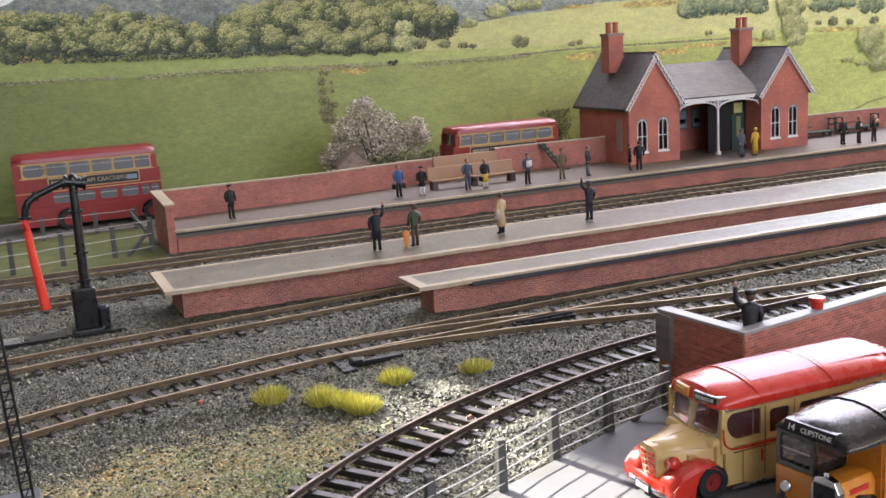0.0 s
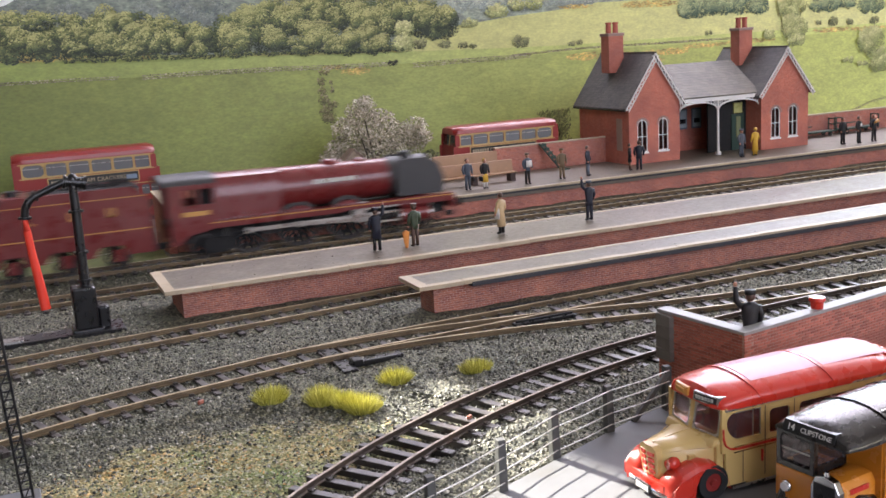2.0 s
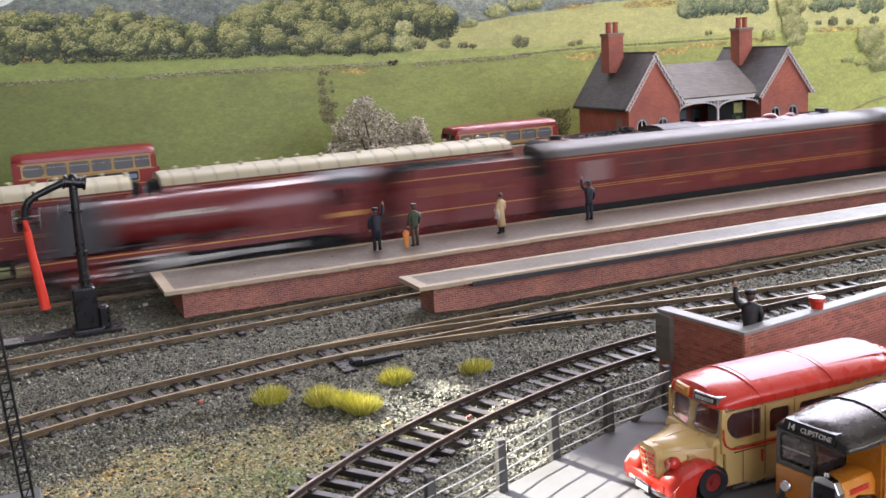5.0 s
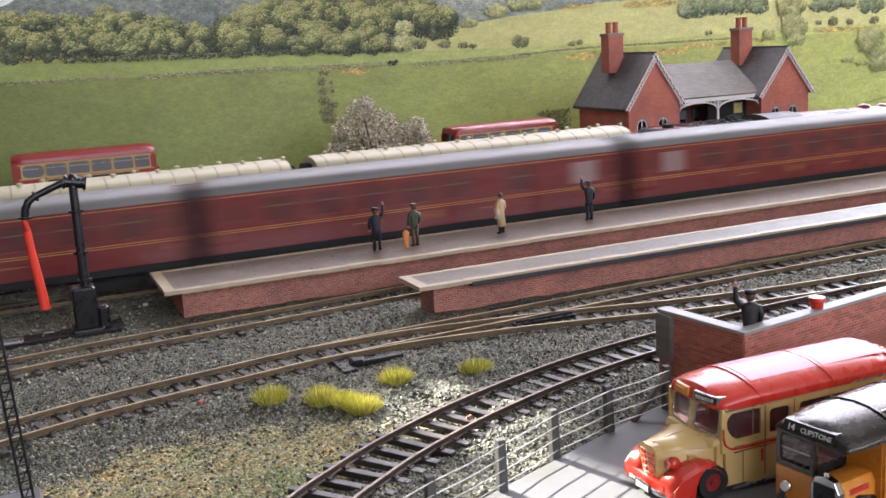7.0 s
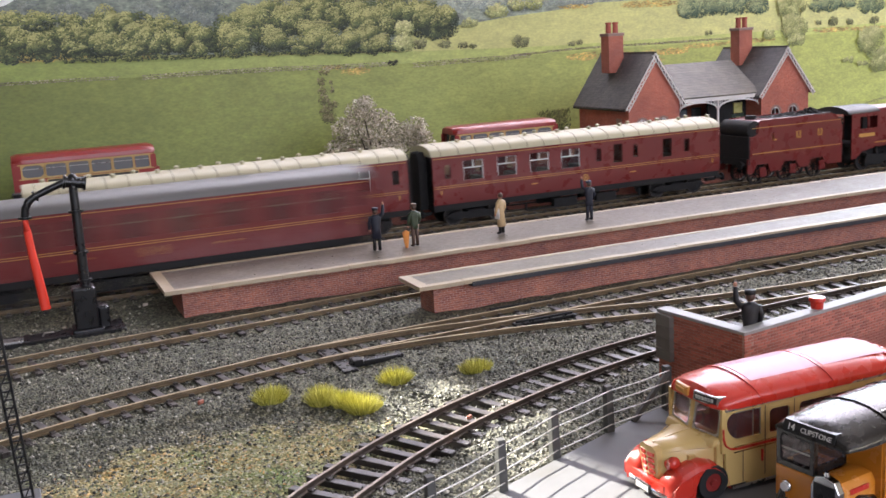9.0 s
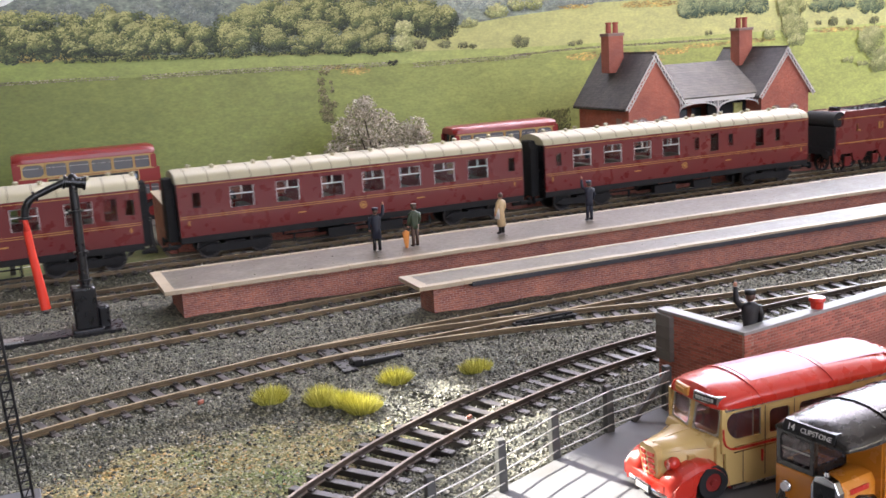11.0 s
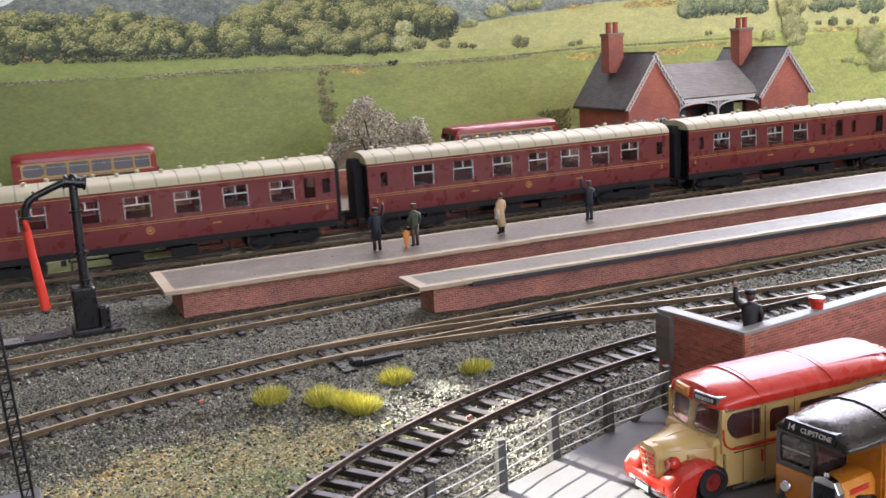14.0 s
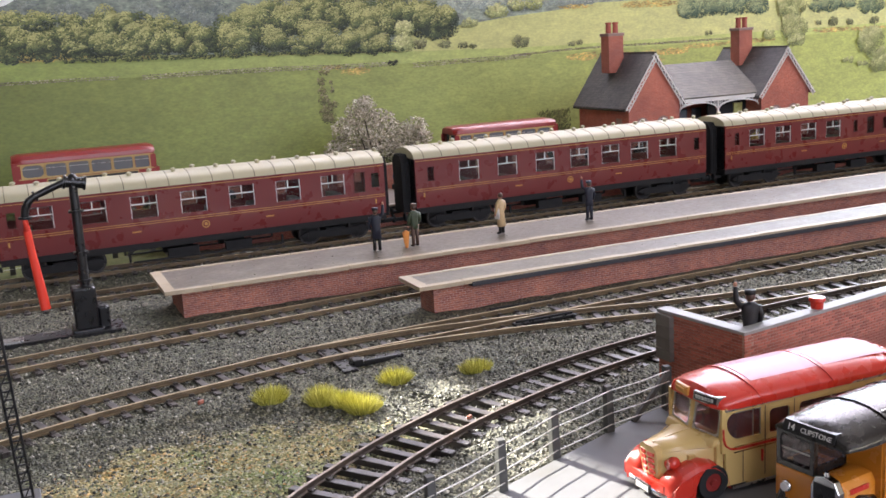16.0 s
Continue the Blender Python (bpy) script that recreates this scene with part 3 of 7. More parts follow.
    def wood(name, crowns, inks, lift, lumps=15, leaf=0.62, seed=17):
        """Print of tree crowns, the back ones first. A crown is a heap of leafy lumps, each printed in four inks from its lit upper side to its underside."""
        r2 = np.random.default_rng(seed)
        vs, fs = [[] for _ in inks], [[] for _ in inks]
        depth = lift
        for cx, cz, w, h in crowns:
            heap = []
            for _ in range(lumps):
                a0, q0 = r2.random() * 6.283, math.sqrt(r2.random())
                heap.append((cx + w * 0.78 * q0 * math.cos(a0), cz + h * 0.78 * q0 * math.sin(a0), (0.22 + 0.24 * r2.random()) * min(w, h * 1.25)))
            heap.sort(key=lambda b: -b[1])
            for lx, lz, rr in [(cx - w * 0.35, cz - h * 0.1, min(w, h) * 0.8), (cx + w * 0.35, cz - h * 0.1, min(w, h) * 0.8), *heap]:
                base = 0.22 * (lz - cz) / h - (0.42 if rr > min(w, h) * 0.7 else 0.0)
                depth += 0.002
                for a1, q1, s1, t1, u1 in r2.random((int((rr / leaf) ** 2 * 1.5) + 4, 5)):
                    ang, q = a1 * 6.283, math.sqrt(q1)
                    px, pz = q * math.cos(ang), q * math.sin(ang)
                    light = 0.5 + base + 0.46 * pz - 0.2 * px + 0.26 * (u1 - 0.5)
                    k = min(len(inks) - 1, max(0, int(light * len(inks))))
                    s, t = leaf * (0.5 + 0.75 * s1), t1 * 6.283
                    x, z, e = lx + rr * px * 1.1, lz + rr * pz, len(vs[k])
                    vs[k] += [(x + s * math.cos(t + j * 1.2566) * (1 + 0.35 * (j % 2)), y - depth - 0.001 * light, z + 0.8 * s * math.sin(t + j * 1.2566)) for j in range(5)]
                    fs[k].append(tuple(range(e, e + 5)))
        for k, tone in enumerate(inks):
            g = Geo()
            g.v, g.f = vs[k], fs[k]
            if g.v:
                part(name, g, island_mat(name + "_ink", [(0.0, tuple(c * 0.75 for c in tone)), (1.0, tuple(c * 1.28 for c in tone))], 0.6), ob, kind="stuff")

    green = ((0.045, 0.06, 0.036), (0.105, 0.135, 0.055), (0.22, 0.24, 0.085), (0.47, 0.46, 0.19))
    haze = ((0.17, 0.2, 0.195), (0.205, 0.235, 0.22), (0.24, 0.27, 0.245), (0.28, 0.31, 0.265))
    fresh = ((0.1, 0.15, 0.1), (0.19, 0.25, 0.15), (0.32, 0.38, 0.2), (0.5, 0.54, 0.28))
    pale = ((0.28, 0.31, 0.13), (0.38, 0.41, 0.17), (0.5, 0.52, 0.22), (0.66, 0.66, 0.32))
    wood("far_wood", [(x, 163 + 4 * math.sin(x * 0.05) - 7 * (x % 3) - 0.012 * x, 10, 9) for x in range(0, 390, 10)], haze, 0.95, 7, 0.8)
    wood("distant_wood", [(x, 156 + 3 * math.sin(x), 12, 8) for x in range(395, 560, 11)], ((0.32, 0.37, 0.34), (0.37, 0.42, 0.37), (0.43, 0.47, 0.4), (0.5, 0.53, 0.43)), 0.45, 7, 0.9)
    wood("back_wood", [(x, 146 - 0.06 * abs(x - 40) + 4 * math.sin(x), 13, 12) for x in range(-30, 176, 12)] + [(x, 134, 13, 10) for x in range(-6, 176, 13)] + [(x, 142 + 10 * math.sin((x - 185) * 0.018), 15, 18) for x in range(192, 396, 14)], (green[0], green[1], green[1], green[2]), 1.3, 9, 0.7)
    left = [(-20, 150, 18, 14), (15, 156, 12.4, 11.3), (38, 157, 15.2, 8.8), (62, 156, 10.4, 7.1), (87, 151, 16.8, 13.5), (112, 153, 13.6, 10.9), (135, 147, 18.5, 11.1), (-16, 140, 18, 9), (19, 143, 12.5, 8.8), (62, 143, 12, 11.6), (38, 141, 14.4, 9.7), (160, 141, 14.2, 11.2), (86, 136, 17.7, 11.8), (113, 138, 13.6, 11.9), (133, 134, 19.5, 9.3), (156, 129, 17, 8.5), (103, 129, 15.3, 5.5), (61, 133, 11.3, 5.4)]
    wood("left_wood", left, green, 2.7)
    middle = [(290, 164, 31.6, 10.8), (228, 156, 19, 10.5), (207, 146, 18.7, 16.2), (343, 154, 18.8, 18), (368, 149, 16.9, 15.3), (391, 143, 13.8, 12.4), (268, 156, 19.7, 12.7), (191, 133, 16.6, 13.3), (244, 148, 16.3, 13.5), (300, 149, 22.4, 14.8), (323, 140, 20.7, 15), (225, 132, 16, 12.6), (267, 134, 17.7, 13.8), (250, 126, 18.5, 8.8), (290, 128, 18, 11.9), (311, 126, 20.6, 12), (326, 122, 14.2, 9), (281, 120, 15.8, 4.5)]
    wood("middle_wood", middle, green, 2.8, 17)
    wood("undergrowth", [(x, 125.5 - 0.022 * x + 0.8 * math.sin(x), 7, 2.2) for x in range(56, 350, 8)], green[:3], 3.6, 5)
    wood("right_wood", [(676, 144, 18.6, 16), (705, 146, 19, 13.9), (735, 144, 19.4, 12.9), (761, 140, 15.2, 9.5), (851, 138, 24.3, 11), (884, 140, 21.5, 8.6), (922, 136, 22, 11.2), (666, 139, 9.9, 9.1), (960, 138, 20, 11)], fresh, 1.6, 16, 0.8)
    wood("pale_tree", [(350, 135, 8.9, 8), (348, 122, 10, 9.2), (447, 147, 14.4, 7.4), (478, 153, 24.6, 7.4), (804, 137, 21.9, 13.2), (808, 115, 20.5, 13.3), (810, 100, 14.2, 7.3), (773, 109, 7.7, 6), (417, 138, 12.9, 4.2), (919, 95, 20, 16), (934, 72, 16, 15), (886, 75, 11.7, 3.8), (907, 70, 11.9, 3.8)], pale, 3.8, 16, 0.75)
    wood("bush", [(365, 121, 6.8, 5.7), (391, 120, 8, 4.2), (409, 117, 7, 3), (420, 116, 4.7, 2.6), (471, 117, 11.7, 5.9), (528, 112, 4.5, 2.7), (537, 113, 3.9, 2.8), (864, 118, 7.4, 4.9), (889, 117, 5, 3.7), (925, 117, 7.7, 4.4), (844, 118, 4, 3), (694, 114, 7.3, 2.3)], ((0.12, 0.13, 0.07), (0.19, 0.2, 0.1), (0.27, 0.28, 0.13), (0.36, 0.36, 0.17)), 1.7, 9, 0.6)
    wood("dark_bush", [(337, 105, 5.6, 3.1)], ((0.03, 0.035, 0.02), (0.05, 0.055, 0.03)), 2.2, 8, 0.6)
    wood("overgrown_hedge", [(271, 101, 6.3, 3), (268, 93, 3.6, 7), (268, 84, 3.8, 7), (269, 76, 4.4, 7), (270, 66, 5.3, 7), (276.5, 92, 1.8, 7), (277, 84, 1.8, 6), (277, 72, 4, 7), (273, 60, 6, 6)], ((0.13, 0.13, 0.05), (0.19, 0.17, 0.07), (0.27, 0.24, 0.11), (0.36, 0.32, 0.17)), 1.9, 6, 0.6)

    def stones_row(pts, h, stone=2.1):
        g = Geo()
        rows = max(2, int(h / 1.3))
        for (a, za), (b, zb) in zip(pts, pts[1:]):
            n = max(1, int((b - a) / stone))
            for i in range(n):
                for c in range(rows):
                    x, z = a + (b - a) * (i + 0.5 * (c % 2)) / n, za + (zb - za) * i / n - h / 2 + c * h / rows
                    q = rng.random(8) * 0.45
                    g.add([(x + q[0], y - 2.0, z + q[1]), (x + stone - 0.2 - q[2], y - 2.0, z + q[3]), (x + stone - 0.2 - q[4], y - 2.0, z + 1.3 - q[5]), (x + q[6], y - 2.0, z + 1.3 - q[7])], [(0, 1, 2, 3)])
        part("stone_wall", g, wall_ink, ob, kind="stuff")

    wall_ink = island_mat("stone_wall_ink", [(0.0, (0.1, 0.085, 0.06)), (0.5, (0.3, 0.25, 0.19)), (1.0, (0.58, 0.5, 0.4))], 0.6)
    stones_row([(-120, 108.5), (-22, 109), (2, 109), (45, 109), (93, 108)], 3.2)
    stones_row([(112, 107), (159, 107.5), (233, 106.5), (285, 105), (332, 104.6)], 4.4)
    stones_row([(357, 102), (397, 102.8), (457, 103), (481, 104)], 5)
    stones_row([(460, 104.5), (494, 105.6), (526, 107), (579, 107), (647, 107), (750, 107)], 2.2)
    stones_row([(829, 2), (887, 15), (921, 25), (960, 30)], 3.2)


backdrop()

# ---- trains ----
# opaque pale panes in place of clear glass for the whitish windows
PALE_PANE = mat("pale_opaque_pane", (0.36, 0.28, 0.27), 0.3, vary=0.08)
# maroon-grey reflection painted into the second train's opaque panes
PANE_REFLECTION = mat("reddish_reflection_glazing", (0.085, 0.032, 0.032), 0.2, vary=0.1)
WHEEL_STEEL = mat("dull_wheel_steel", (0.05, 0.045, 0.042), 0.45, metal=0.6)
def disc_wheel(g, x, r, y0, y1):
    g.ring((x, r + 3.0), r * 0.86, r, y0, y1, 20)


def wheelset(parent, x, r, spokes=0, tone=SOOT):
    """An axle with its two wheels, turning about its own middle."""
    ax = new("wheelset")
    ax.parent = parent
    ax.matrix_basis = place(x, 0, r + 3.0)
    for s in (-1, 1):
        y0, y1 = sorted((s * 7.3, s * 9.6))
        g = Geo().ring((0, 0), r * 0.84, r, y0, y1, 24)
        part("tyre", g, WHEEL_STEEL, ax)
        w = Geo().cyl((0, y0 + 0.3, 0), (0, y1 - 0.2, 0), r * 0.2, n=10)
        if spokes:
            for k in range(spokes):
                a = 2 * math.pi * k / spokes
                w.cyl((0, s * 8.6, 0), (r * 0.9 * math.cos(a), s * 8.6, r * 0.9 * math.sin(a)), r * 0.05, n=5)
            w.prism([(r * 0.5 * math.cos(t), r * 0.5 * math.sin(t)) for t in (2.4, 2.8, 3.14, 3.5, 3.9)] + [(-r * 0.86 * math.cos(t), r * 0.86 * math.sin(t)) for t in (-0.7, -0.35, 0.0, 0.35, 0.7)], "y", s * 8.3, s * 8.9)
        else:
            w.cyl((0, y0 + 0.5, 0), (0, y1 - 0.6, 0), r * 0.86, n=20)
        part("wheel_centre", w, tone, ax, smooth=False)
    return ax


def arc_profile(half, z_eave, z_top, n=10):
    """Cross-section of a curved roof, from one eave over the top to the other."""
    return [(half * math.cos(math.pi * k / n), z_eave + (z_top - z_eave) * math.sin(math.pi * k / n) ** 0.85) for k in range(n + 1)]


def coach(length, roof_mat, windows, label, doors=(), ribs=18, roof_gap=True):
    """A corridor coach. x runs along it from 0 to length, its near side is at -y. windows: rows of x, width, kind."""
    ob = thing("railway_coach", label, "railway coach", group="coaches")
    H, bottom, eave, top = 17.8, 19.6, 50.0, 57.0
    wz0, wz1 = 33.2, 45.8
    for s, mirror in ((-1, False), (1, True)):
        g = Geo()
        cuts = sorted([(x, x + w, z) for x, w, z in windows])
        y0, y1 = sorted((s * H, s * (H - 1.4)))
        tuck = lambda z: s * (-1.1) if z <= bottom else 0
        g.box(0, y0, bottom + 1, length, y1, wz0)
        g.box(0, y0, wz1, length, y1, eave)
        x = 0
        for a, b, z in cuts:
            g.box(x, y0, wz0, a, y1, wz1)
            if z == "small":
                g.box(a, y0, wz0, b, y1, wz0 + 2.2)
                g.box(a, y0, wz1 - 1.6, b, y1, wz1)
            x = b
        g.box(x, y0, wz0, length, y1, wz1)
        g.box(0, y0 + (0.7 if s < 0 else 0), bottom - 1.2, length, y1 - (0 if s < 0 else 0.7), bottom + 1)
        side = part("side_panel", g, MAROON, ob)
        lines = Geo()
        for z in (30.4, 29.2, 48.4):
            lines.box(0.5, s * (H + 0.08) - 0.08, z, length - 0.5, s * (H + 0.08) + 0.08, z + 0.3)
        part("lining", lines, GOLD, side, "thin gold lining")
        crest = Geo().ring((length * 0.5, 25.3), 1.7, 2.3, *sorted((s * H, s * (H + 0.2))), 16).cyl((length * 0.5, s * H, 25.3), (length * 0.5, s * (H + 0.25), 25.3), 1.0, n=10)
        part("crest", crest, GOLD, side, "round gold crest")
        for bx, bw in ((length * 0.5 - 42, 5), (length * 0.5 + 36, 5), (5, 0.9), (length - 7, 0.9)):
            bar = Geo().box(bx, s * (H + 0.1) - 0.1, 25.0 if bw > 2 else 25.2, bx + bw, s * (H + 0.1) + 0.1, 25.8 if bw > 2 else 28)
            part("lettering_bar", bar, GOLD, side)
        for a, b, z in cuts:
            pz0, pz1 = (wz0 + 2.2, wz1 - 1.6) if z == "small" else (wz0, wz1)
            pane = part("pane", Geo().box(a, s * (H - 0.9) - 0.15, pz0, b, s * (H - 0.9) + 0.15, pz1), PALE_PANE if z == "pale" else PANE if ribs > 5 else PANE_REFLECTION, side)
            pane.visible_shadow = False
            if z == "big":
                fr, m = Geo(), (a + b) / 2
                yy = s * (H - 0.45)
                fr.box(a, yy - 0.25, wz1 - 5.0, b, yy + 0.25, wz1 - 4.4)
                fr.box(m - 0.3, yy - 0.25, wz1 - 4.6, m + 0.3, yy + 0.25, wz1)
                fr.box(a, yy - 0.25, pz0, a + 0.35, yy + 0.25, pz1)
                fr.box(b - 0.35, yy - 0.25, pz0, b, yy + 0.25, pz1)
                part("window_frame", fr, WHITE if ribs > 5 else ROOF_SEAM, pane, "white ventilator bars" if ribs > 5 else "dull ventilator bars")
    prof = arc_profile(H + 0.5, eave, top)
    roof = Geo()
    rx = (-0.4, 3, length - 3, length + 0.4)
    roof.loft([[(x, a * k, eave + (z - eave) * k) for a, z in prof] for x, k in ((rx[0], 0.95), (rx[1], 1.0), (rx[2], 1.0), (rx[3], 0.95))])
    rf = part("roof", roof, roof_mat, ob, smooth=True)
    for i in range(ribs):
        x = length * (i + 0.5) / ribs
        rib = Geo()
        p2 = arc_profile(H + 0.6, eave, top + 0.15)
        rib.loft([[(xx, a, z) for a, z in p2] for xx in (x - 0.25, x + 0.25)])
        part("roof_rib", rib, ROOF_SEAM if ribs > 5 else roof_mat, rf)
    for i in range(ribs):
        x, yy = length * (i + 0.9) / ribs, -5 if i % 2 else 4
        v = Geo().cyl((x, yy, top - 1.5), (x, yy, top + 1.0), 1.5, 1.3, 8)
        v.ball((x, yy, top + 1.1), 1.7, 1.7, 0.9, 8, 4)
        part("roof_ventilator", v, roof_mat, rf, smooth=True)
    for x, s in ((0, -1), (length, 1)):
        e = Geo().prism([(-H + 0.8, bottom - 1), (H - 0.8, bottom - 1)] + arc_profile(H - 0.4, eave, top - 0.3), "x", *sorted((x - s * 1.0, x - s * 0.05)))
        end = part("end_panel", e, BLACK, ob, "black coach end")
        c = Geo().prism([(-8, 15), (8, 15), (8, 47), (5, 52), (-5, 52), (-8, 47)], "x", *sorted((x, x + s * 5.5)))
        for k in range(3):
            xx = x + s * (1 + 1.7 * k)
            c.prism([(-8.6, 15), (8.6, 15), (8.6, 47.3), (5.3, 52.6), (-5.3, 52.6), (-8.6, 47.3)], "x", xx - 0.35, xx + 0.35)
        part("gangway", c, SOOT, end, "black folding gangway")
        for yy in (-12, 12):
            part("buffer", Geo().cyl((x, yy, 13), (x + s * 6, yy, 13), 1.1, n=8).cyl((x + s * 6, yy, 13), (x + s * 7, yy, 13), 2.6, n=12), SOOT, end)
        part("coupling", Geo().box(min(x, x + s * 9), -1.5, 9, max(x, x + s * 9), 1.5, 11), SOOT, end)
    under = Geo().box(0, -17.2, 14.6, length, 17.2, 18.3)
    for yy in (-13.5, 13.5):
        under.box(length * 0.3, yy - 0.8, 7, length * 0.3 + 1.2, yy + 0.8, 12.5)
        under.box(length * 0.7, yy - 0.8, 7, length * 0.7 + 1.2, yy + 0.8, 12.5)
        under.box(length * 0.31, yy - 0.5, 6.6, length * 0.7, yy + 0.5, 7.6)
        under.box(length * 0.4, yy - 5 if yy > 0 else yy, 6.5, length * 0.48, yy if yy > 0 else yy + 5, 12.5)
        under.box(length * 0.55, yy - 5 if yy > 0 else yy, 7.5, length * 0.62, yy if yy > 0 else yy + 5, 12.5)
    part("underframe", under, SOOT, ob, "black underframe with battery boxes")
    for cx in (length * 0.145, length * 0.855):
        bg = Geo().box(cx - 6, -12, 9, cx + 6, 12, 12.5)
        for yy in (-12.4, 12.4):
            bg.prism([(cx - 23, 9.5), (cx - 19, 11.5), (cx + 19, 11.5), (cx + 23, 9.5), (cx + 19, 8), (cx + 6, 7), (cx - 6, 7), (cx - 19, 8)], "y", yy - 0.8, yy + 0.8)
            for wx in (-16, 16):
                bg.box(cx + wx - 2, yy - 1.2, 7.5, cx + wx + 2, yy + 1.2, 12)
        part("bogie_frame", bg, SOOT, ob, "black bogie side frame")
        for wx in (-16, 16):
            wheelset(ob, cx + wx, 7.0)
    inside = Geo().box(2, -16, 18.4, length - 2, 16, 19.2)
    for k in range(int(length / 26)):
        inside.box(14 + k * 26, -13, 19.2, 19 + k * 26, 13, 32)
    part("seats", inside, mat("coach_interior", (0.16, 0.12, 0.09), 0.8), ob, "drab seats behind the windows")
    return ob


COACH_L = 226.0
open_win = [(8.5, 4.5, "small"), *[(x, 14.3, "big") for x in (30.6, 58.6, 87.0, 113.6, 138.3, 162, 186)], (215.5, 4.5, "small")]
third_win = [(6, 4.5, "small"), *[(15 + i * 28.3, 15, "big") for i in range(7)], (205.8, 7.2, "plain"), (217.4, 5, "small")]
brake_win = [(8.5, 4, "small"), *[(x, 14.3, "big") for x in (21.7, 46.2, 70.6, 94.6)], (122, 4, "small"), (136, 7, "plain"), (152, 4, "small"), (176.7, 7.2, "plain"), (195, 4.2, "small")]


def loco(label):
    """A large four-cylinder express engine: x runs forward from its cab end at 0 to its buffers at 176."""
    ob = thing("steam_locomotive", label, "steam locomotive")
    def ringx(x, r, zc, n=24):
        return [(x, r * math.cos(2 * math.pi * k / n), zc + r * math.sin(2 * math.pi * k / n)) for k in range(n)]
    boiler = Geo().loft([ringx(66, 12.6, 36.2), ringx(96, 12.2, 36.3), ringx(134, 11.2, 36.6)])
    bo = part("boiler", boiler, MAROON, ob, smooth=True)
    box_prof = [(-12.8, 22), (12.8, 22), (13.2, 36), (12.4, 43), (9.5, 47.5), (5, 49.2), (0, 49.6), (-5, 49.2), (-9.5, 47.5), (-12.4, 43), (-13.2, 36)]
    fb = part("firebox", Geo().loft([[(28, a, z) for a, z in box_prof], [(66, a, z * 0.985 + 0.2) for a, z in box_prof]]), MAROON, ob, smooth=True)
    band_tone = mat("dark_crimson_band", (0.11, 0.013, 0.014), 0.3)
    for x, r in ((67, 12.8), (82, 12.6), (98, 12.4), (115, 12.0), (131, 11.6)):
        part("boiler_band", Geo().loft([ringx(x - 0.4, r, 36.3), ringx(x + 0.4, r, 36.3)]), band_tone, bo, smooth=True)
    dome = Geo().ball((100, 0, 48), 6.5, 4.5, 2.8, 12, 6)
    part("dome", dome, MAROON, bo, smooth=True)
    feed = Geo().ball((118, 0, 47.6), 4, 4, 2.2, 10, 5)
    part("top_feed", feed, MAROON, bo, smooth=True)
    sb = Geo().loft([ringx(134, 11.6, 36.6), ringx(160, 11.6, 36.6)])
    sb.ball((160.3, 0, 36.6), 1.6, 8.5, 8.5, 16, 6)
    smoke = part("smokebox", sb, SMOKEBOX, ob, "dull black smokebox", smooth=True)
    ch = Geo().cyl((148, -2, 47.5), (148, -2, 50.5), 3.6, 3.3, 14)
    ch.cyl((148, 2, 47.5), (148, 2, 50.5), 3.6, 3.3, 14)
    part("chimney", ch, SMOKEBOX, smoke, "short double chimney", smooth=True)
    for s in (-1, 1):
        d = Geo().prism([(137, 25.5), (166, 25.5), (167.5, 34), (164, 43), (157, 47.5), (140, 47.5), (137, 45)], "y", *sorted((s * 14.2, s * 15.0)))
        part("smoke_deflector", d, SMOKEBOX, ob, "curved black smoke deflector", bevel=0.3)
        rp = Geo()
        y0, y1 = sorted((s * 10.5, s * 16.8))
        rp.box(24, y0, 23.6, 172, y1, 24.6)
        run = part("running_plate", rp, MAROON, ob)
        va = Geo()
        ya, yb = sorted((s * 16.0, s * 16.8))
        va.prism([(24, 20.5), (100, 20.5), (104, 21.5), (146, 21.5), (150, 20), (172, 20), (172, 23.6), (24, 23.6)], "y", ya, yb)
        part("valance", va, MAROON, run)
        yl = s * 16.9
        part("lining", Geo().box(24, yl - 0.1, 23.4, 172, yl + 0.1, 23.9), GOLD, run, "gold lining along the footplate")
        part("nameplate", Geo().box(86, min(s * 12.3, s * 13.2), 38.4, 112, max(s * 12.3, s * 13.2), 40.8), STEEL, bo, "metal nameplate")
        y0, y1 = sorted((s * 10.5, s * 15.6))
        cy = Geo().cyl((138, s * 13, 14), (156, s * 13, 14), 4.6, n=16)
        cy.cyl((138, s * 13, 20.5), (156, s * 13, 20.5), 2.9, n=14)
        cyl = part("cylinder", cy, MAROON, ob, "lined crimson cylinder", smooth=True)
        caps = Geo().cyl((156, s * 13, 14), (157, s * 13, 14), 4.2, n=16)
        caps.cyl((137, s * 13, 14), (138, s * 13, 14), 4.2, n=16)
        caps.cyl((156, s * 13, 20.5), (158.5, s * 13, 20.5), 2.2, n=12)
        caps.box(116, s * 13.4 - 0.7, 16.5, 138, s * 13.4 + 0.7, 17.8)
        caps.box(116, s * 13.4 - 0.7, 11.2, 138, s * 13.4 + 0.7, 12.4)
        caps.box(118, s * 13.4 - 1.2, 12, 122, s * 13.4 + 1.2, 17)
        caps.box(108, s * 13.8 - 0.5, 20, 138, s * 13.8 + 0.5, 21.2)
        caps.prism([(106, 17), (112, 25), (116, 25), (114, 13), (110, 13)], "y", *sorted((s * 13.2, s * 15)))
        part("valve_gear", caps, STEEL, ob, "bright steel slide bars and valve gear")
        rod = Geo().box(46, s * 11.6 - 0.5, 15.1, 106, s * 11.6 + 0.5, 17.4)
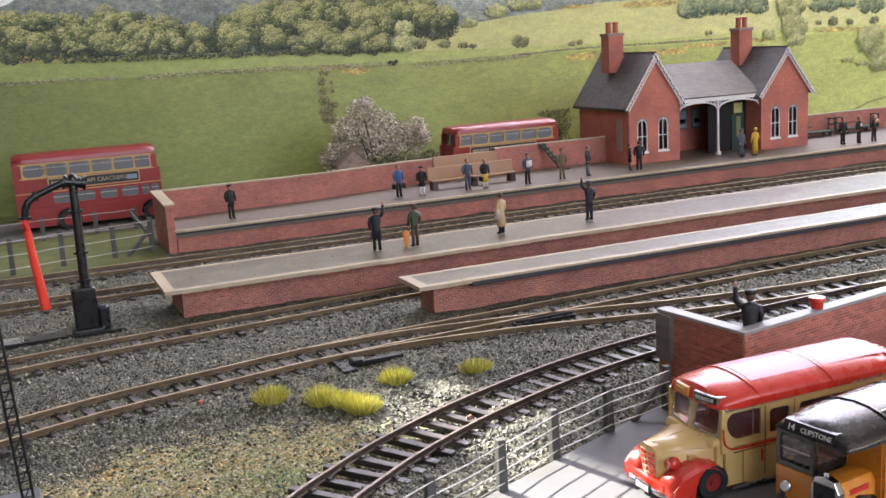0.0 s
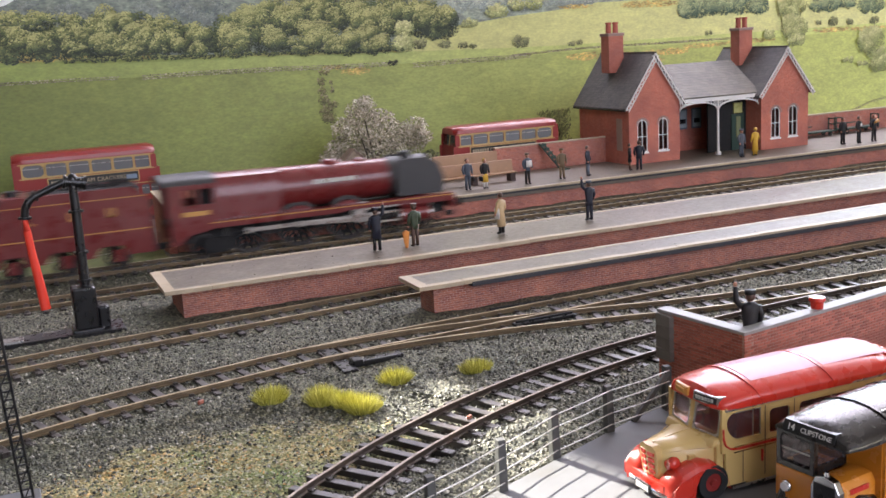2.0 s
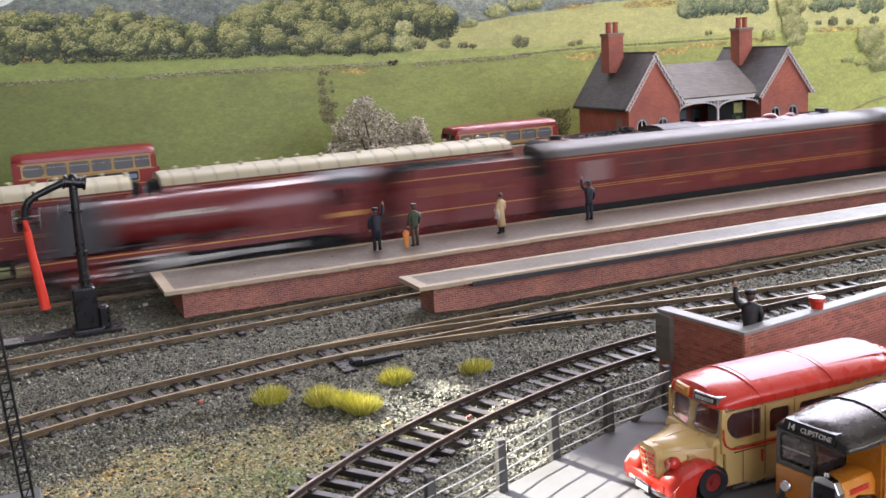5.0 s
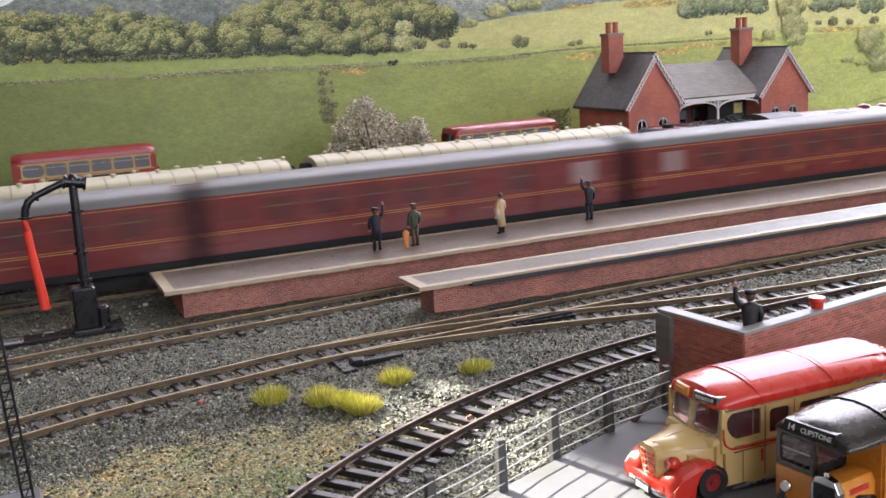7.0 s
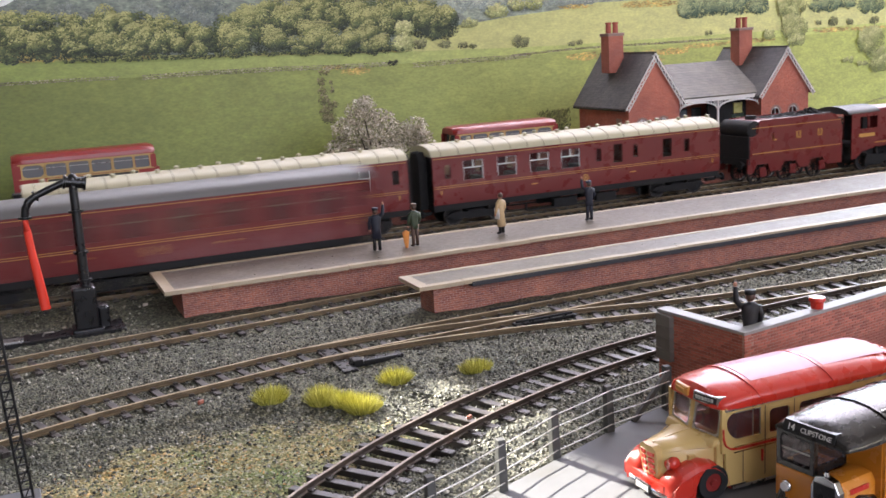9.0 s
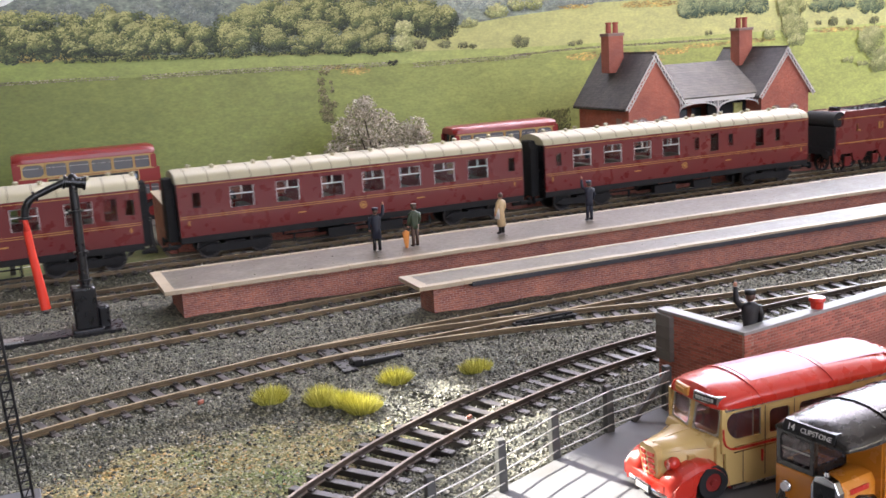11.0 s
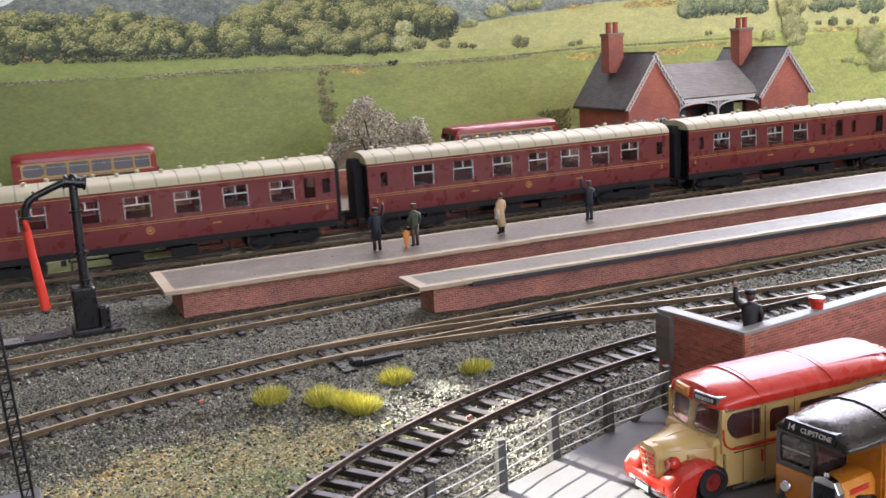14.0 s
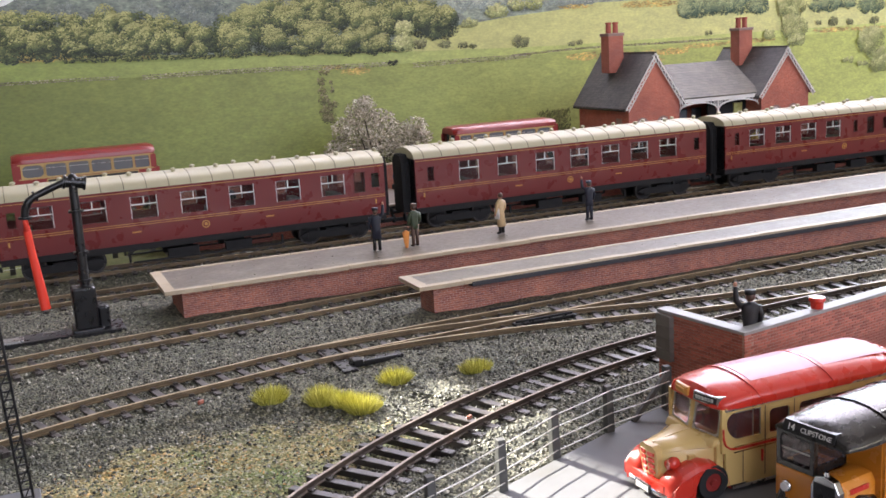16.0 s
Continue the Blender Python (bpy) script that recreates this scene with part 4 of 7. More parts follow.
        for x in (46, 76, 106):
            rod.cyl((x, s * 11.0, 16.2), (x, s * 12.6, 16.2), 1.9, n=12)
        crod = Geo().prism([(76, 15.2), (118, 13.2), (121, 13.4), (121, 15.4), (118, 15.6), (76, 17.4)], "y", *sorted((s * 12.6, s * 13.5)))
        part("coupling_rod", rod, STEEL, ob, "bright steel coupling rod")
        part("connecting_rod", crod, STEEL, ob, "bright steel connecting rod")
        for x in (46, 76, 106):
            sp = Geo()
            arc = [(x + 13.0 * math.cos(t), 14.0 + 13.0 * math.sin(t)) for t in np.linspace(0.85, math.pi - 0.85, 9)]
            sp.prism(arc, "y", *sorted((s * 9.8, s * 13.5)))
            part("splasher", sp, MAROON, ob)
        cab = Geo()
        y0, y1 = sorted((s * 16.0, s * 16.8))
        cab.box(2, y0, 24, 10, y1, 46)
        cab.box(10, y0, 24, 28, y1, 34.5)
        cab.box(10, y0, 43, 28, y1, 46)
        cab.box(17.6, y0, 34.5, 19, y1, 43)
        cab.box(26.5, y0, 34.5, 28, y1, 43)
        cab.prism([(2, 13), (6, 13), (12, 18), (24, 20), (28, 24), (2, 24)], "y", y0, y1)
        side = part("cab_side", cab, MAROON, ob)
        part("number_bar", Geo().box(9, min(s * 16.8, s * 17), 28.5, 24, max(s * 16.8, s * 17), 31), GOLD, side, "gold cab number bar")
    prof = [(-17, 45.6)] + [(16.9 * math.cos(t), 45.6 + 5.2 * math.sin(t)) for t in np.linspace(math.pi, 0, 11)] + [(17, 45.6)]
    part("cab_roof", Geo().loft([[(x, a, z) for a, z in prof] for x in (-1, 29)]), SMOKEBOX, ob, "dull black cab roof", smooth=True)
    part("cab_front", Geo().box(27, -16, 24, 28, 16, 46), MAROON, ob)
    inside = Geo().box(2, -15, 22, 27, 15, 24)
    inside.box(20, -9, 24, 27, 9, 42)
    part("cab_floor", inside, SOOT, ob)
    fr = Geo().box(4, -6.5, 12, 170, 6.5, 23.6)
    fr.box(20, -12, 6, 34, -8, 14).box(20, 8, 6, 34, 12, 14)
    fr.prism([(18, 9), (30, 6), (40, 9), (38, 14), (20, 15)], "y", -13.5, -12.5)
    part("main_frame", fr, SOOT, ob, "black main frame")
    bb = Geo().box(171, -16.5, 15.5, 173, 16.5, 23)
    part("buffer_beam", bb, mat("red_buffer_beam", (0.2, 0.022, 0.018), 0.45), ob, "red buffer beam")
    for yy in (-12, 12):
        part("buffer", Geo().cyl((173, yy, 18), (177, yy, 18), 1.5, n=10).cyl((177, yy, 18), (178, yy, 18), 3.1, n=16), SOOT, ob)
    part("coupling", Geo().box(173, -1, 8, 178, 1, 11), SOOT, ob)
    for x in (46, 76, 106):
        wheelset(ob, x, 13.2, 16)
    for x in (133, 160):
        wheelset(ob, x, 6.0, 8)
    wheelset(ob, 20, 7.0, 8)
    return ob


def tender(label):
    """The engine's tender: x from 0 at its rear to 106 at the cab."""
    ob = thing("locomotive_tender", label, "tender")
    prof = [(-16.6, 22), (16.6, 22), (16.6, 43), (15.2, 46), (12, 47.5), (-12, 47.5), (-15.2, 46), (-16.6, 43)]
    tank = part("tank", Geo().loft([[(x, a * 0.94, z) for a, z in prof] for x in (11, 74)]), MAROON, ob, bevel=0.4)
    sheet = [(4, 22), (98, 22), (98, 38), (96, 42), (90, 46.5), (86, 48), (14, 47.6), (12.5, 45), (11.5, 38.5), (8, 37), (4, 37)]
    for s in (-1, 1):
        part("side_sheet", Geo().prism(sheet, "y", *sorted((s * 15.6, s * 16.6))), MAROON, ob)
    part("tank_rear", Geo().cyl((9.5, -15, 41), (9.5, 15, 41), 6.6, 6.6, 20).box(4.4, -15.4, 22, 11, 15.4, 41), SOOT, ob, "rounded black tank rear", smooth=True)
    part("bulkhead", Geo().box(73.8, -15.7, 22, 76, 15.7, 44), MAROON, ob)
    coal = Geo()
    rng = random.Random(8)
    for _ in range(260):
        x, yy = rng.uniform(30, 92), rng.uniform(-11.5, 11.5)
        coal.ball((x, yy, 46.0 + rng.uniform(0, 1.2 + 4.0 * (x - 30) / 62) * (1 - abs(yy) / 13)), rng.uniform(0.8, 1.9), None, None, 6, 3)
    part("coal", coal.box(30, -11, 40, 92, 11, 47.6), SOOT, ob, "heap of black coal", kind="stuff")
    part("filler_cap", Geo().cyl((20, 0, 47.4), (20, 0, 50), 4.5, 4.2, 14), SOOT, ob, "black water filler cap")
    part("rear_plate", Geo().box(2.5, -16.4, 18, 4, 16.4, 37), SOOT, ob)
    for s in (-1, 1):
        yl = s * 16.7
        ln = Geo()
        ln.box(6, yl - 0.1, 25, 96, yl + 0.1, 25.5)
        ln.box(6, yl - 0.1, 42.5, 96, yl + 0.1, 42.9)
        part("lining", ln, GOLD, tank, "gold lining")
        let = Geo()
        for x in (26, 50, 72):
            let.box(x, yl - 0.12, 33, x + 1.2, yl + 0.12, 38).box(x, yl - 0.12, 33, x + 4.2, yl + 0.12, 34.1)
            let.box(x + (0 if x < 40 else 3.2), yl - 0.12, 33, x + (1.2 if x < 40 else 4.4), yl + 0.12, 38)
        part("lettering_bar", let, GOLD, tank, "gold lettering bars")
        fr = Geo()
        y0, y1 = sorted((s * 15.2, s * 16.2))
        fr.prism([(2, 12), (8, 12), (10, 17.5), (22, 17.5), (24, 12), (34, 12), (38, 17.5), (50, 17.5), (54, 12), (62, 12), (66, 17.5), (78, 17.5), (82, 12), (98, 12), (98, 22), (2, 22)], "y", y0, y1)
        for x in (16, 46, 76):
            fr.box(x - 3, min(s * 16.2, s * 17.5), 9, x + 3, max(s * 16.2, s * 17.5), 15.5)
        part("side_frame", fr, MAROON, ob)
    part("underframe", Geo().box(2, -15, 17, 100, 15, 22).box(98, -2, 10, 108, 2, 13), SOOT, ob)
    for yy in (-12, 12):
        part("buffer", Geo().cyl((2.5, yy, 18), (-1.5, yy, 18), 1.4, n=10).cyl((-1.5, yy, 18), (-2.5, yy, 18), 3, n=14), SOOT, ob)
    for x in (16, 46, 76):
        wheelset(ob, x, 7.6, 10)
    return ob


LOCO = loco("crimson express steam engine with black smokebox and smoke deflectors")
TENDER = tender("crimson six-wheeled tender loaded with coal")
COACHES = [coach(COACH_L, ROOF_GREY, brake_win, "crimson brake coach with pale ribbed roof"),
           coach(COACH_L, ROOF_GREY, open_win, "crimson corridor coach with pale ribbed roof"),
           coach(COACH_L, ROOF_GREY, third_win, "crimson third-class coach with pale ribbed roof")]
COACHES.append(copy_thing(COACHES[1], place(0, 0)))
# the second train runs the other way on the nearer line
LOCO.scale, TENDER.scale = (1.06, 1.06, 1.07), (0.94, 1.06, 1.08)
LOCO_B = copy_thing(LOCO, place(0, 0))
TENDER_B = copy_thing(TENDER, place(0, 0))
COACH_B_L = 254.0
b_win = [(7, 5, "small")] + [(20 + i * 28.0, 13, "big") for i in range(7)] + [(220, 10, "pale"), (238, 5, "small")]
b_brake = [(7, 5, "small"), (19, 11, "pale"), (62, 13, "big"), (105, 12, "big"), (130, 12, "big"), (156, 12, "big"), (182, 12, "big"), (208, 12, "big"), (237, 5, "small")]
first_b = coach(COACH_B_L, ROOF_DARK, b_win, "long crimson coach with smooth grey roof", ribs=3)
second_b = coach(COACH_B_L, ROOF_DARK, b_brake, "long crimson brake coach with smooth grey roof", ribs=3)
tail_b = coach(236.0, ROOF_DARK, [(x * 0.92, w * 0.92, k) for x, w, k in b_win if x < 240], "crimson coach with smooth grey roof at the end of the train", ribs=3)
COACHES_B = [first_b, second_b] + [copy_thing(second_b if i == 3 else first_b, place(0, 0)) for i in range(2, 6)] + [tail_b]
for side in (-17.95, 17.95):
    part("lining", Geo().box(8, side - 0.12, 46.9, 246, side + 0.12, 48.3), GOLD, COACHES_B[5], "bold cream-gold band above the windows")

# ---- station building ----
SLATE = brick_mat("grey_slates", (0.12, 0.108, 0.105), (0.075, 0.068, 0.07), (0.03, 0.03, 0.032), w=2.8, h=1.9, rough=0.6, relief=1.0)
SLATE_PALE = brick_mat("weathered_slates", (0.17, 0.155, 0.125), (0.12, 0.11, 0.092), (0.055, 0.05, 0.042), w=2.8, h=1.9, rough=0.6, relief=1.0)
TERRACOTTA = mat("terracotta", (0.36, 0.09, 0.06), 0.7, vary=0.15)
STONE_CAP = mat("stone_cap", (0.3, 0.2, 0.17), 0.75)


def arch_pts(cx, half, z0, spring, n=10):
    """Outline of an opening with a round head."""
    return [(cx - half, z0), (cx + half, z0)] + [(cx + half * math.cos(t), spring + half * 1.05 * math.sin(t)) for t in np.linspace(0, math.pi, n)]


def arched_window(parent, cx, y, half, z0, spring, name="window"):
    outer = arch_pts(cx, half, z0, spring)
    inner = arch_pts(cx, half - 0.75, z0 + 0.8, spring)
    g = Geo()
    n = len(outer)
    v = [(a, y - 0.3, b) for a, b in outer] + [(a, y - 0.3, b) for a, b in inner] + [(a, y + 0.8, b) for a, b in outer] + [(a, y + 0.8, b) for a, b in inner]
    f = []
    for i in range(n):
        j = (i + 1) % n
        f += [(i, j, n + j, n + i), (n + i, n + j, 3 * n + j, 3 * n + i), (i, 2 * n + i, 2 * n + j, j)]
    g.add(v, f)
    g.box(cx - 0.3, y - 0.1, z0, cx + 0.3, y + 0.5, spring + half - 0.4)
    g.box(cx - half, y - 0.1, (z0 + spring) / 2 + 1.5, cx + half, y + 0.5, (z0 + spring) / 2 + 2.2)
    w = part(name, g, WHITE, parent, "white arched sash window frame")
    pane = part("pane", Geo().prism(inner, "y", y + 0.45, y + 0.75), PANE, w)
    pane.visible_shadow = False
    part("sill", Geo().cbox(cx - half - 0.8, y - 1.3, z0 - 1.3, cx + half + 0.8, y + 0.6, z0, 0.2), WHITE, w)
    return w


def gable_wall(parent, x0, x1, y, apex, eave, z0, wins, half=4.9):
    """Front wall with arched openings; built round the openings."""
    g = Geo()
    wz0, spring = 24.5, 45.8
    top = spring + half * 1.05
    g.box(x0, y, z0, x1, y + 2, wz0)
    edges = [x0] + [e for c in wins for e in (c - half, c + half)] + [x1]
    for a, b in zip(edges[::2], edges[1::2]):
        g.box(a, y, wz0, b, y + 2, top)
    for c in wins:
        arc = [(c + half * math.cos(t), spring + half * 1.05 * math.sin(t)) for t in np.linspace(0, math.pi, 10)]
        for p, q in zip(arc, arc[1:]):
            g.prism([p, (p[0], top), (q[0], top), q], "y", y, y + 2)
    m = (x0 + x1) / 2
    g.prism([(x0, top), (x1, top), (x1, eave), (m, apex), (x0, eave)], "y", y, y + 2)
    wall = part("gable_wall", g, BRICK_STATION, parent)
    for c in wins:
        arched_window(wall, c, y + 0.6, half, wz0, spring)
        hood = Geo()
        for k in range(9):
            t0, t1 = math.pi * k / 9 + 0.03, math.pi * (k + 1) / 9 - 0.03
            pts = [((half + d) * math.cos(t) + c, spring + (half + d) * 1.05 * math.sin(t)) for d, t in ((0, t0), (1.6, t0), (1.6, t1), (0, t1))]
            hood.prism(pts, "y", y - 0.35, y + 0.2)
        part("arch_bricks", hood, STONE_CAP, wall)
    return wall


def bargeboard(parent, mx, half, eave, apex, y):
    """Fretted white boards along a gable."""
    for s in (-1, 1):
        g = Geo()
        a, b = Vector((mx + s * half, eave)), Vector((mx, apex))
        w = (b - a).normalized()
        nrm = Vector((-w.y, w.x)) * (1 if s < 0 else -1)
        strip = lambda o0, o1: [(a + nrm * o0), (b + nrm * o0), (b + nrm * o1), (a + nrm * o1)]
        g.prism([(p.x, p.y) for p in strip(-0.2, -1.1)], "y", y - 0.5, y + 0.3)
        g.prism([(p.x, p.y) for p in strip(-3.2, -3.8)], "y", y - 0.4, y + 0.2)
        n = 9
        ln = (b - a).length
        for k in range(n):
            p, q = a + w * (ln * k / n) - nrm * 0.8, a + w * (ln * (k + 0.5) / n) - nrm * 3.5
            r = a + w * (ln * (k + 1) / n) - nrm * 0.8
            for u, v in ((p, q), (q, r)):
                t = Vector((-(v - u).y, (v - u).x)).normalized() * 0.35
                g.prism([(o.x, o.y) for o in (u + t, v + t, v - t, u - t)], "y", y - 0.4, y + 0.2)
        part("bargeboard", g, WHITE, parent, "fretted white bargeboard")


def pavilion(parent, x0, x1, y0, y1, eave, apex, over, wins, z0, side_window=False):
    m = (x0 + x1) / 2
    gable_wall(parent, x0, x1, y0, apex - 1.5, eave, z0, wins)
    for x, nm in ((x0, "side_wall"), (x1 - 2, "side_wall")):
        part(nm, Geo().box(x, y0 + 2, z0, x + 2, y1 - 2, eave), BRICK_STATION, parent)
    part("rear_wall", Geo().prism([(x0, z0), (x1, z0), (x1, eave), (m, apex - 1.5), (x0, eave)], "y", y1 - 2, y1), BRICK_STATION, parent)
    if side_window:
        part("side_window", Geo().box(x0 - 0.4, y0 + 10, 26, x0 + 0.2, y0 + 18, 52), mat("painted_side_window", (0.3, 0.22, 0.18), 0.5), parent, "narrow stone window surround")
    k = (apex - eave) / ((x1 - x0) / 2)
    drop = over * k
    for s in (-1, 1):
        ex = x0 - over if s < 0 else x1 + over
        g = Geo().prism([(ex, eave - drop + 0.4), (m, apex), (m, apex + 1.7), (ex, eave - drop + 2.0)], "y", y0 - 3, y1 + 2)
        part("roof_slope", g, SLATE, parent, "dark grey slate roof")
    part("ridge", Geo().box(m - 0.8, y0 - 3, apex + 0.9, m + 0.8, y1 + 2, apex + 2.2), SLATE, parent)
    bargeboard(parent, m, (x1 - x0) / 2 + over, eave - drop + 1.4, apex + 1.2, y0 - 3.1)
    # rainwater pipe in the corner
    part("gutter", Geo().box(x0 - over - 0.4, y0 - 2.5, eave - drop - 0.2, x0 - over + 0.9, y1 + 1.5, eave - drop + 0.8), BLACK, parent)


def chimney(parent, x, y, z0, z1):
    g = Geo().box(x - 7, y - 6, z0, x + 7, y + 6, z1 - 2.5)
    st = part("chimney", g, BRICK_STATION, parent)
    part("cap", Geo().cbox(x - 8, y - 7, z1 - 2.5, x + 8, y + 7, z1, 0.5), STONE_CAP, st)
    for d in (-3.4, 3.4):
        pot = Geo().cyl((x + d, y, z1), (x + d, y, z1 + 8.5), 2.4, 2.1, 12)
        pot.cyl((x + d, y, z1 + 7.4), (x + d, y, z1 + 8.8), 2.6, 2.6, 12)
        part("chimney_pot", pot, TERRACOTTA, st, "terracotta chimney pot", smooth=True)


def station():
    z0 = 15.0
    ob = thing("station_building", "red brick station with twin gables, slate roofs and white bargeboards", "station")
    pavilion(ob, 460.5, 509.5, 697.5, 774, 66, 102, 5.0, (473.3, 493.5), z0, True)
    pavilion(ob, 591, 642, 694.5, 774, 66, 99.5, 5.0, (606.5, 625.5), z0)
    chimney(ob, 475, 742, 88, 120.5)
    chimney(ob, 609, 742, 86, 118.5)
    part("rear_wall", Geo().box(509.5, 744, z0, 591, 746, 66), BRICK_STATION, ob)
    roof = Geo().prism([(698, 63), (735, 90), (735, 91.6), (697, 64.6)], "x", 509, 592)
    roof.prism([(772, 63), (735, 90), (735, 91.6), (773, 64.6)], "x", 509, 592)
    part("porch_roof", roof, SLATE_PALE, ob, "weathered grey slate roof over the porch")
    # ceiling coloured black for the shade under the porch roof
    part("porch_ceiling", Geo().box(509.5, 699, 62, 591, 744, 63), SOOT, ob)
    # white arcade
    beam = Geo().box(509.5, 697, 60.5, 591, 698.6, 63.6)
    for a, b in ((510, 547), (550, 590.5)):
        m, h = (a + b) / 2, (b - a) / 2
        arc = [(m - h * math.cos(t), 54 + 5.5 * math.sin(t)) for t in np.linspace(0, math.pi, 13)]
        for p, q in zip(arc, arc[1:]):
            beam.prism([(p[0], p[1]), (q[0], q[1]), (q[0], q[1] + 1.2), (p[0], p[1] + 1.2)], "y", 697.1, 698.4)
        for k in range(1, 12):
            x, z = arc[k]
            beam.box(x - 0.25, 697.4, z + 1, x + 0.25, 698.0, 60.6)
    part("arcade", beam, WHITE, ob, "white arched porch valance")
    post = Geo().cyl((548.6, 697.8, z0), (548.6, 697.8, 61), 1.1, 0.95, 10)
    post.cbox(546.6, 696, z0, 550.6, 699.6, z0 + 3, 0.3)
    part("porch_post", post, WHITE, ob, "slender white porch post")
    for x in (541, 556):
        fr = part("poster", Geo().box(x, 743.2, 34, x + 10, 744, 52), mat("poster_frame", (0.12, 0.14, 0.17), 0.5), ob, "framed notice")
        part("sheet", Geo().box(x + 1, 742.9, 35.5, x + 9, 743.2, 50.5), mat("poster_sheet", (0.3, 0.36, 0.4), 0.5), fr)
        part("print_bar", Geo().box(x + 2, 742.75, 38 + (x % 3), x + 8, 742.9, 43), BLACK, fr)
    # a black sheet added for the porch's shade fills its right half, with a door in front
    part("porch_screen", Geo().box(551, 714, z0, 591, 716, 62), SOOT, ob, "black sheet standing for the shade in the porch")
    door = part("door", Geo().box(575, 713.0, z0, 588, 714, 46), GREEN_DARK, ob, "dark green panelled door")
    part("fanlight", Geo().box(577, 712.6, 47, 586, 713.9, 56), mat("pale_fanlight", (0.42, 0.42, 0.16), 0.3), door, "pale green fanlight")
    part("door_panel", Geo().box(579.5, 712.5, 26, 584, 713, 44), mat("door_glass", (0.2, 0.22, 0.12), 0.2), door)


station()


# ---- figures ----
SKIN = mat("painted_skin", (0.42, 0.2, 0.13), 0.6)
CLOTH = {k: mat(k + "_painted_cloth", c, 0.6, vary=0.2, size=1.5) for k, c in dict(
    navy=(0.009, 0.011, 0.022), black=(0.008, 0.008, 0.009), blue=(0.04, 0.09, 0.22), green=(0.035, 0.05, 0.025), cream=(0.5, 0.36, 0.19), grey=(0.09, 0.1, 0.12),
    khaki=(0.16, 0.11, 0.06), yellow=(0.6, 0.36, 0.04), white=(0.65, 0.62, 0.58), brown=(0.08, 0.045, 0.03), slate=(0.06, 0.075, 0.1), orange=(0.6, 0.22, 0.04)).items()}


def figure(label, x, y, z, turn, top, legs, hair, coat=0.0, raise_arm=0, extra=None, hat=True, skirt=None, tall=23.0):
    """A painted figurine, one mesh. It faces -y before it is turned. coat: how far the coat hangs below the hips."""
    k = tall / 23.0
    jobs = []
    for s in (-1, 1):
        leg = Geo().tube([(s * 1.4, 0, 0.8), (s * 1.3, 0.1, 5), (s * 1.15, 0, 11)], [0.85, 0.95, 1.25], 8)
        jobs.append((leg, CLOTH[legs]))
        jobs.append((Geo().ball((s * 1.45, -0.7, 0.55), 0.85, 1.7, 0.6, 8, 4), CLOTH["black"]))
    oval = lambda z, a, b: [(a * math.cos(t), b * math.sin(t), z) for t in np.linspace(0, 2 * math.pi, 13)[:-1]]
    body = Geo().loft([oval(10.2 - coat, 2.3 + 0.12 * coat, 1.6 + 0.12 * coat), oval(12.5, 2.25, 1.45), oval(16, 2.75, 1.7), oval(18.2, 2.9, 1.6), oval(19.2, 1.5, 1.1)])
    jobs.append((body, CLOTH[top]))
    if skirt:
        jobs.append((Geo().loft([oval(5.0, 2.9, 2.3), oval(9, 2.5, 1.9), oval(12.2, 2.0, 1.4)]), CLOTH[skirt]))
    for s in (-1, 1):
        if raise_arm == s:
            arm, hand = [(s * 2.8, 0, 18.2), (s * 4.2, -0.6, 20.0), (s * 4.4, -0.8, 24.2)], (s * 4.4, -0.8, 25.0)
        else:
            arm, hand = [(s * 2.8, 0, 18.0), (s * 3.6, 0.1, 14.8), (s * 3.3, -1.2, 11.6)], (s * 3.25, -1.4, 11.0)
        jobs.append((Geo().tube(arm, [1.0, 0.95, 0.7], 8), CLOTH[top]))
        jobs.append((Geo().ball(hand, 0.7, 0.7, 0.8, 8, 4), SKIN))
    jobs.append((Geo().ball((0, -0.1, 21.0), 1.35, 1.5, 1.75, 12, 7), SKIN))
    if hat:
        h = Geo().cyl((0, 0, 21.7), (0, 0, 23.0), 1.6, 1.75, 12)
        h.ball((0, -1.1, 21.8), 1.4, 1.2, 0.25, 10, 3)
        jobs.append((h, CLOTH[hair]))
        jobs.append((Geo().ball((0, 0.45, 21.1), 1.42, 1.4, 1.5, 10, 5), CLOTH["brown"]))
    else:
        jobs.append((Geo().ball((0, 0.25, 21.5), 1.55, 1.5, 1.6, 10, 5), CLOTH[hair]))
    if extra:
        jobs += extra
    v, f, idx, mats = [], [], [], []
    for g, m in jobs:
        if m not in mats:
            mats.append(m)
        n = len(v)
        v += [(a * k * MM, b * k * MM, c * k * MM) for a, b, c in g.v]
        f += [tuple(i + n for i in q) for q in g.f]
        idx += [mats.index(m)] * len(g.f)
    me = bpy.data.meshes.new("figurine")
    me.from_pydata(v, [], f)
    for m in mats:
        me.materials.append(m)
    me.polygons.foreach_set("material_index", idx)
    me.polygons.foreach_set("use_smooth", [True] * len(f))
    ob = new("figurine", me)
    ob.matrix_basis = place(x, y, z, turn)
    return tagged(ob, label, "figurine", "figurines")


BAG = lambda s, tone: [(Geo().cbox(s * 4 - 0.8, -2.6, 6.0, s * 4 + 0.8, 1.8, 9.6, 0.3), CLOTH[tone])]
PAPER = [(Geo().cbox(-2.4, -2.6, 13.0, 2.4, -2.1, 17.5, 0.1), CLOTH["white"])]
P1, P2 = 16.0, 15.3
figure("figurine in dark uniform waving on the island platform", 173, 502, P1, 170, "navy", "black", "navy", 3.5, -1)
figure("figurine in green jacket with dark trousers on the island platform", 194, 500, P1, 195, "green", "brown", "brown", 0.5, 0)
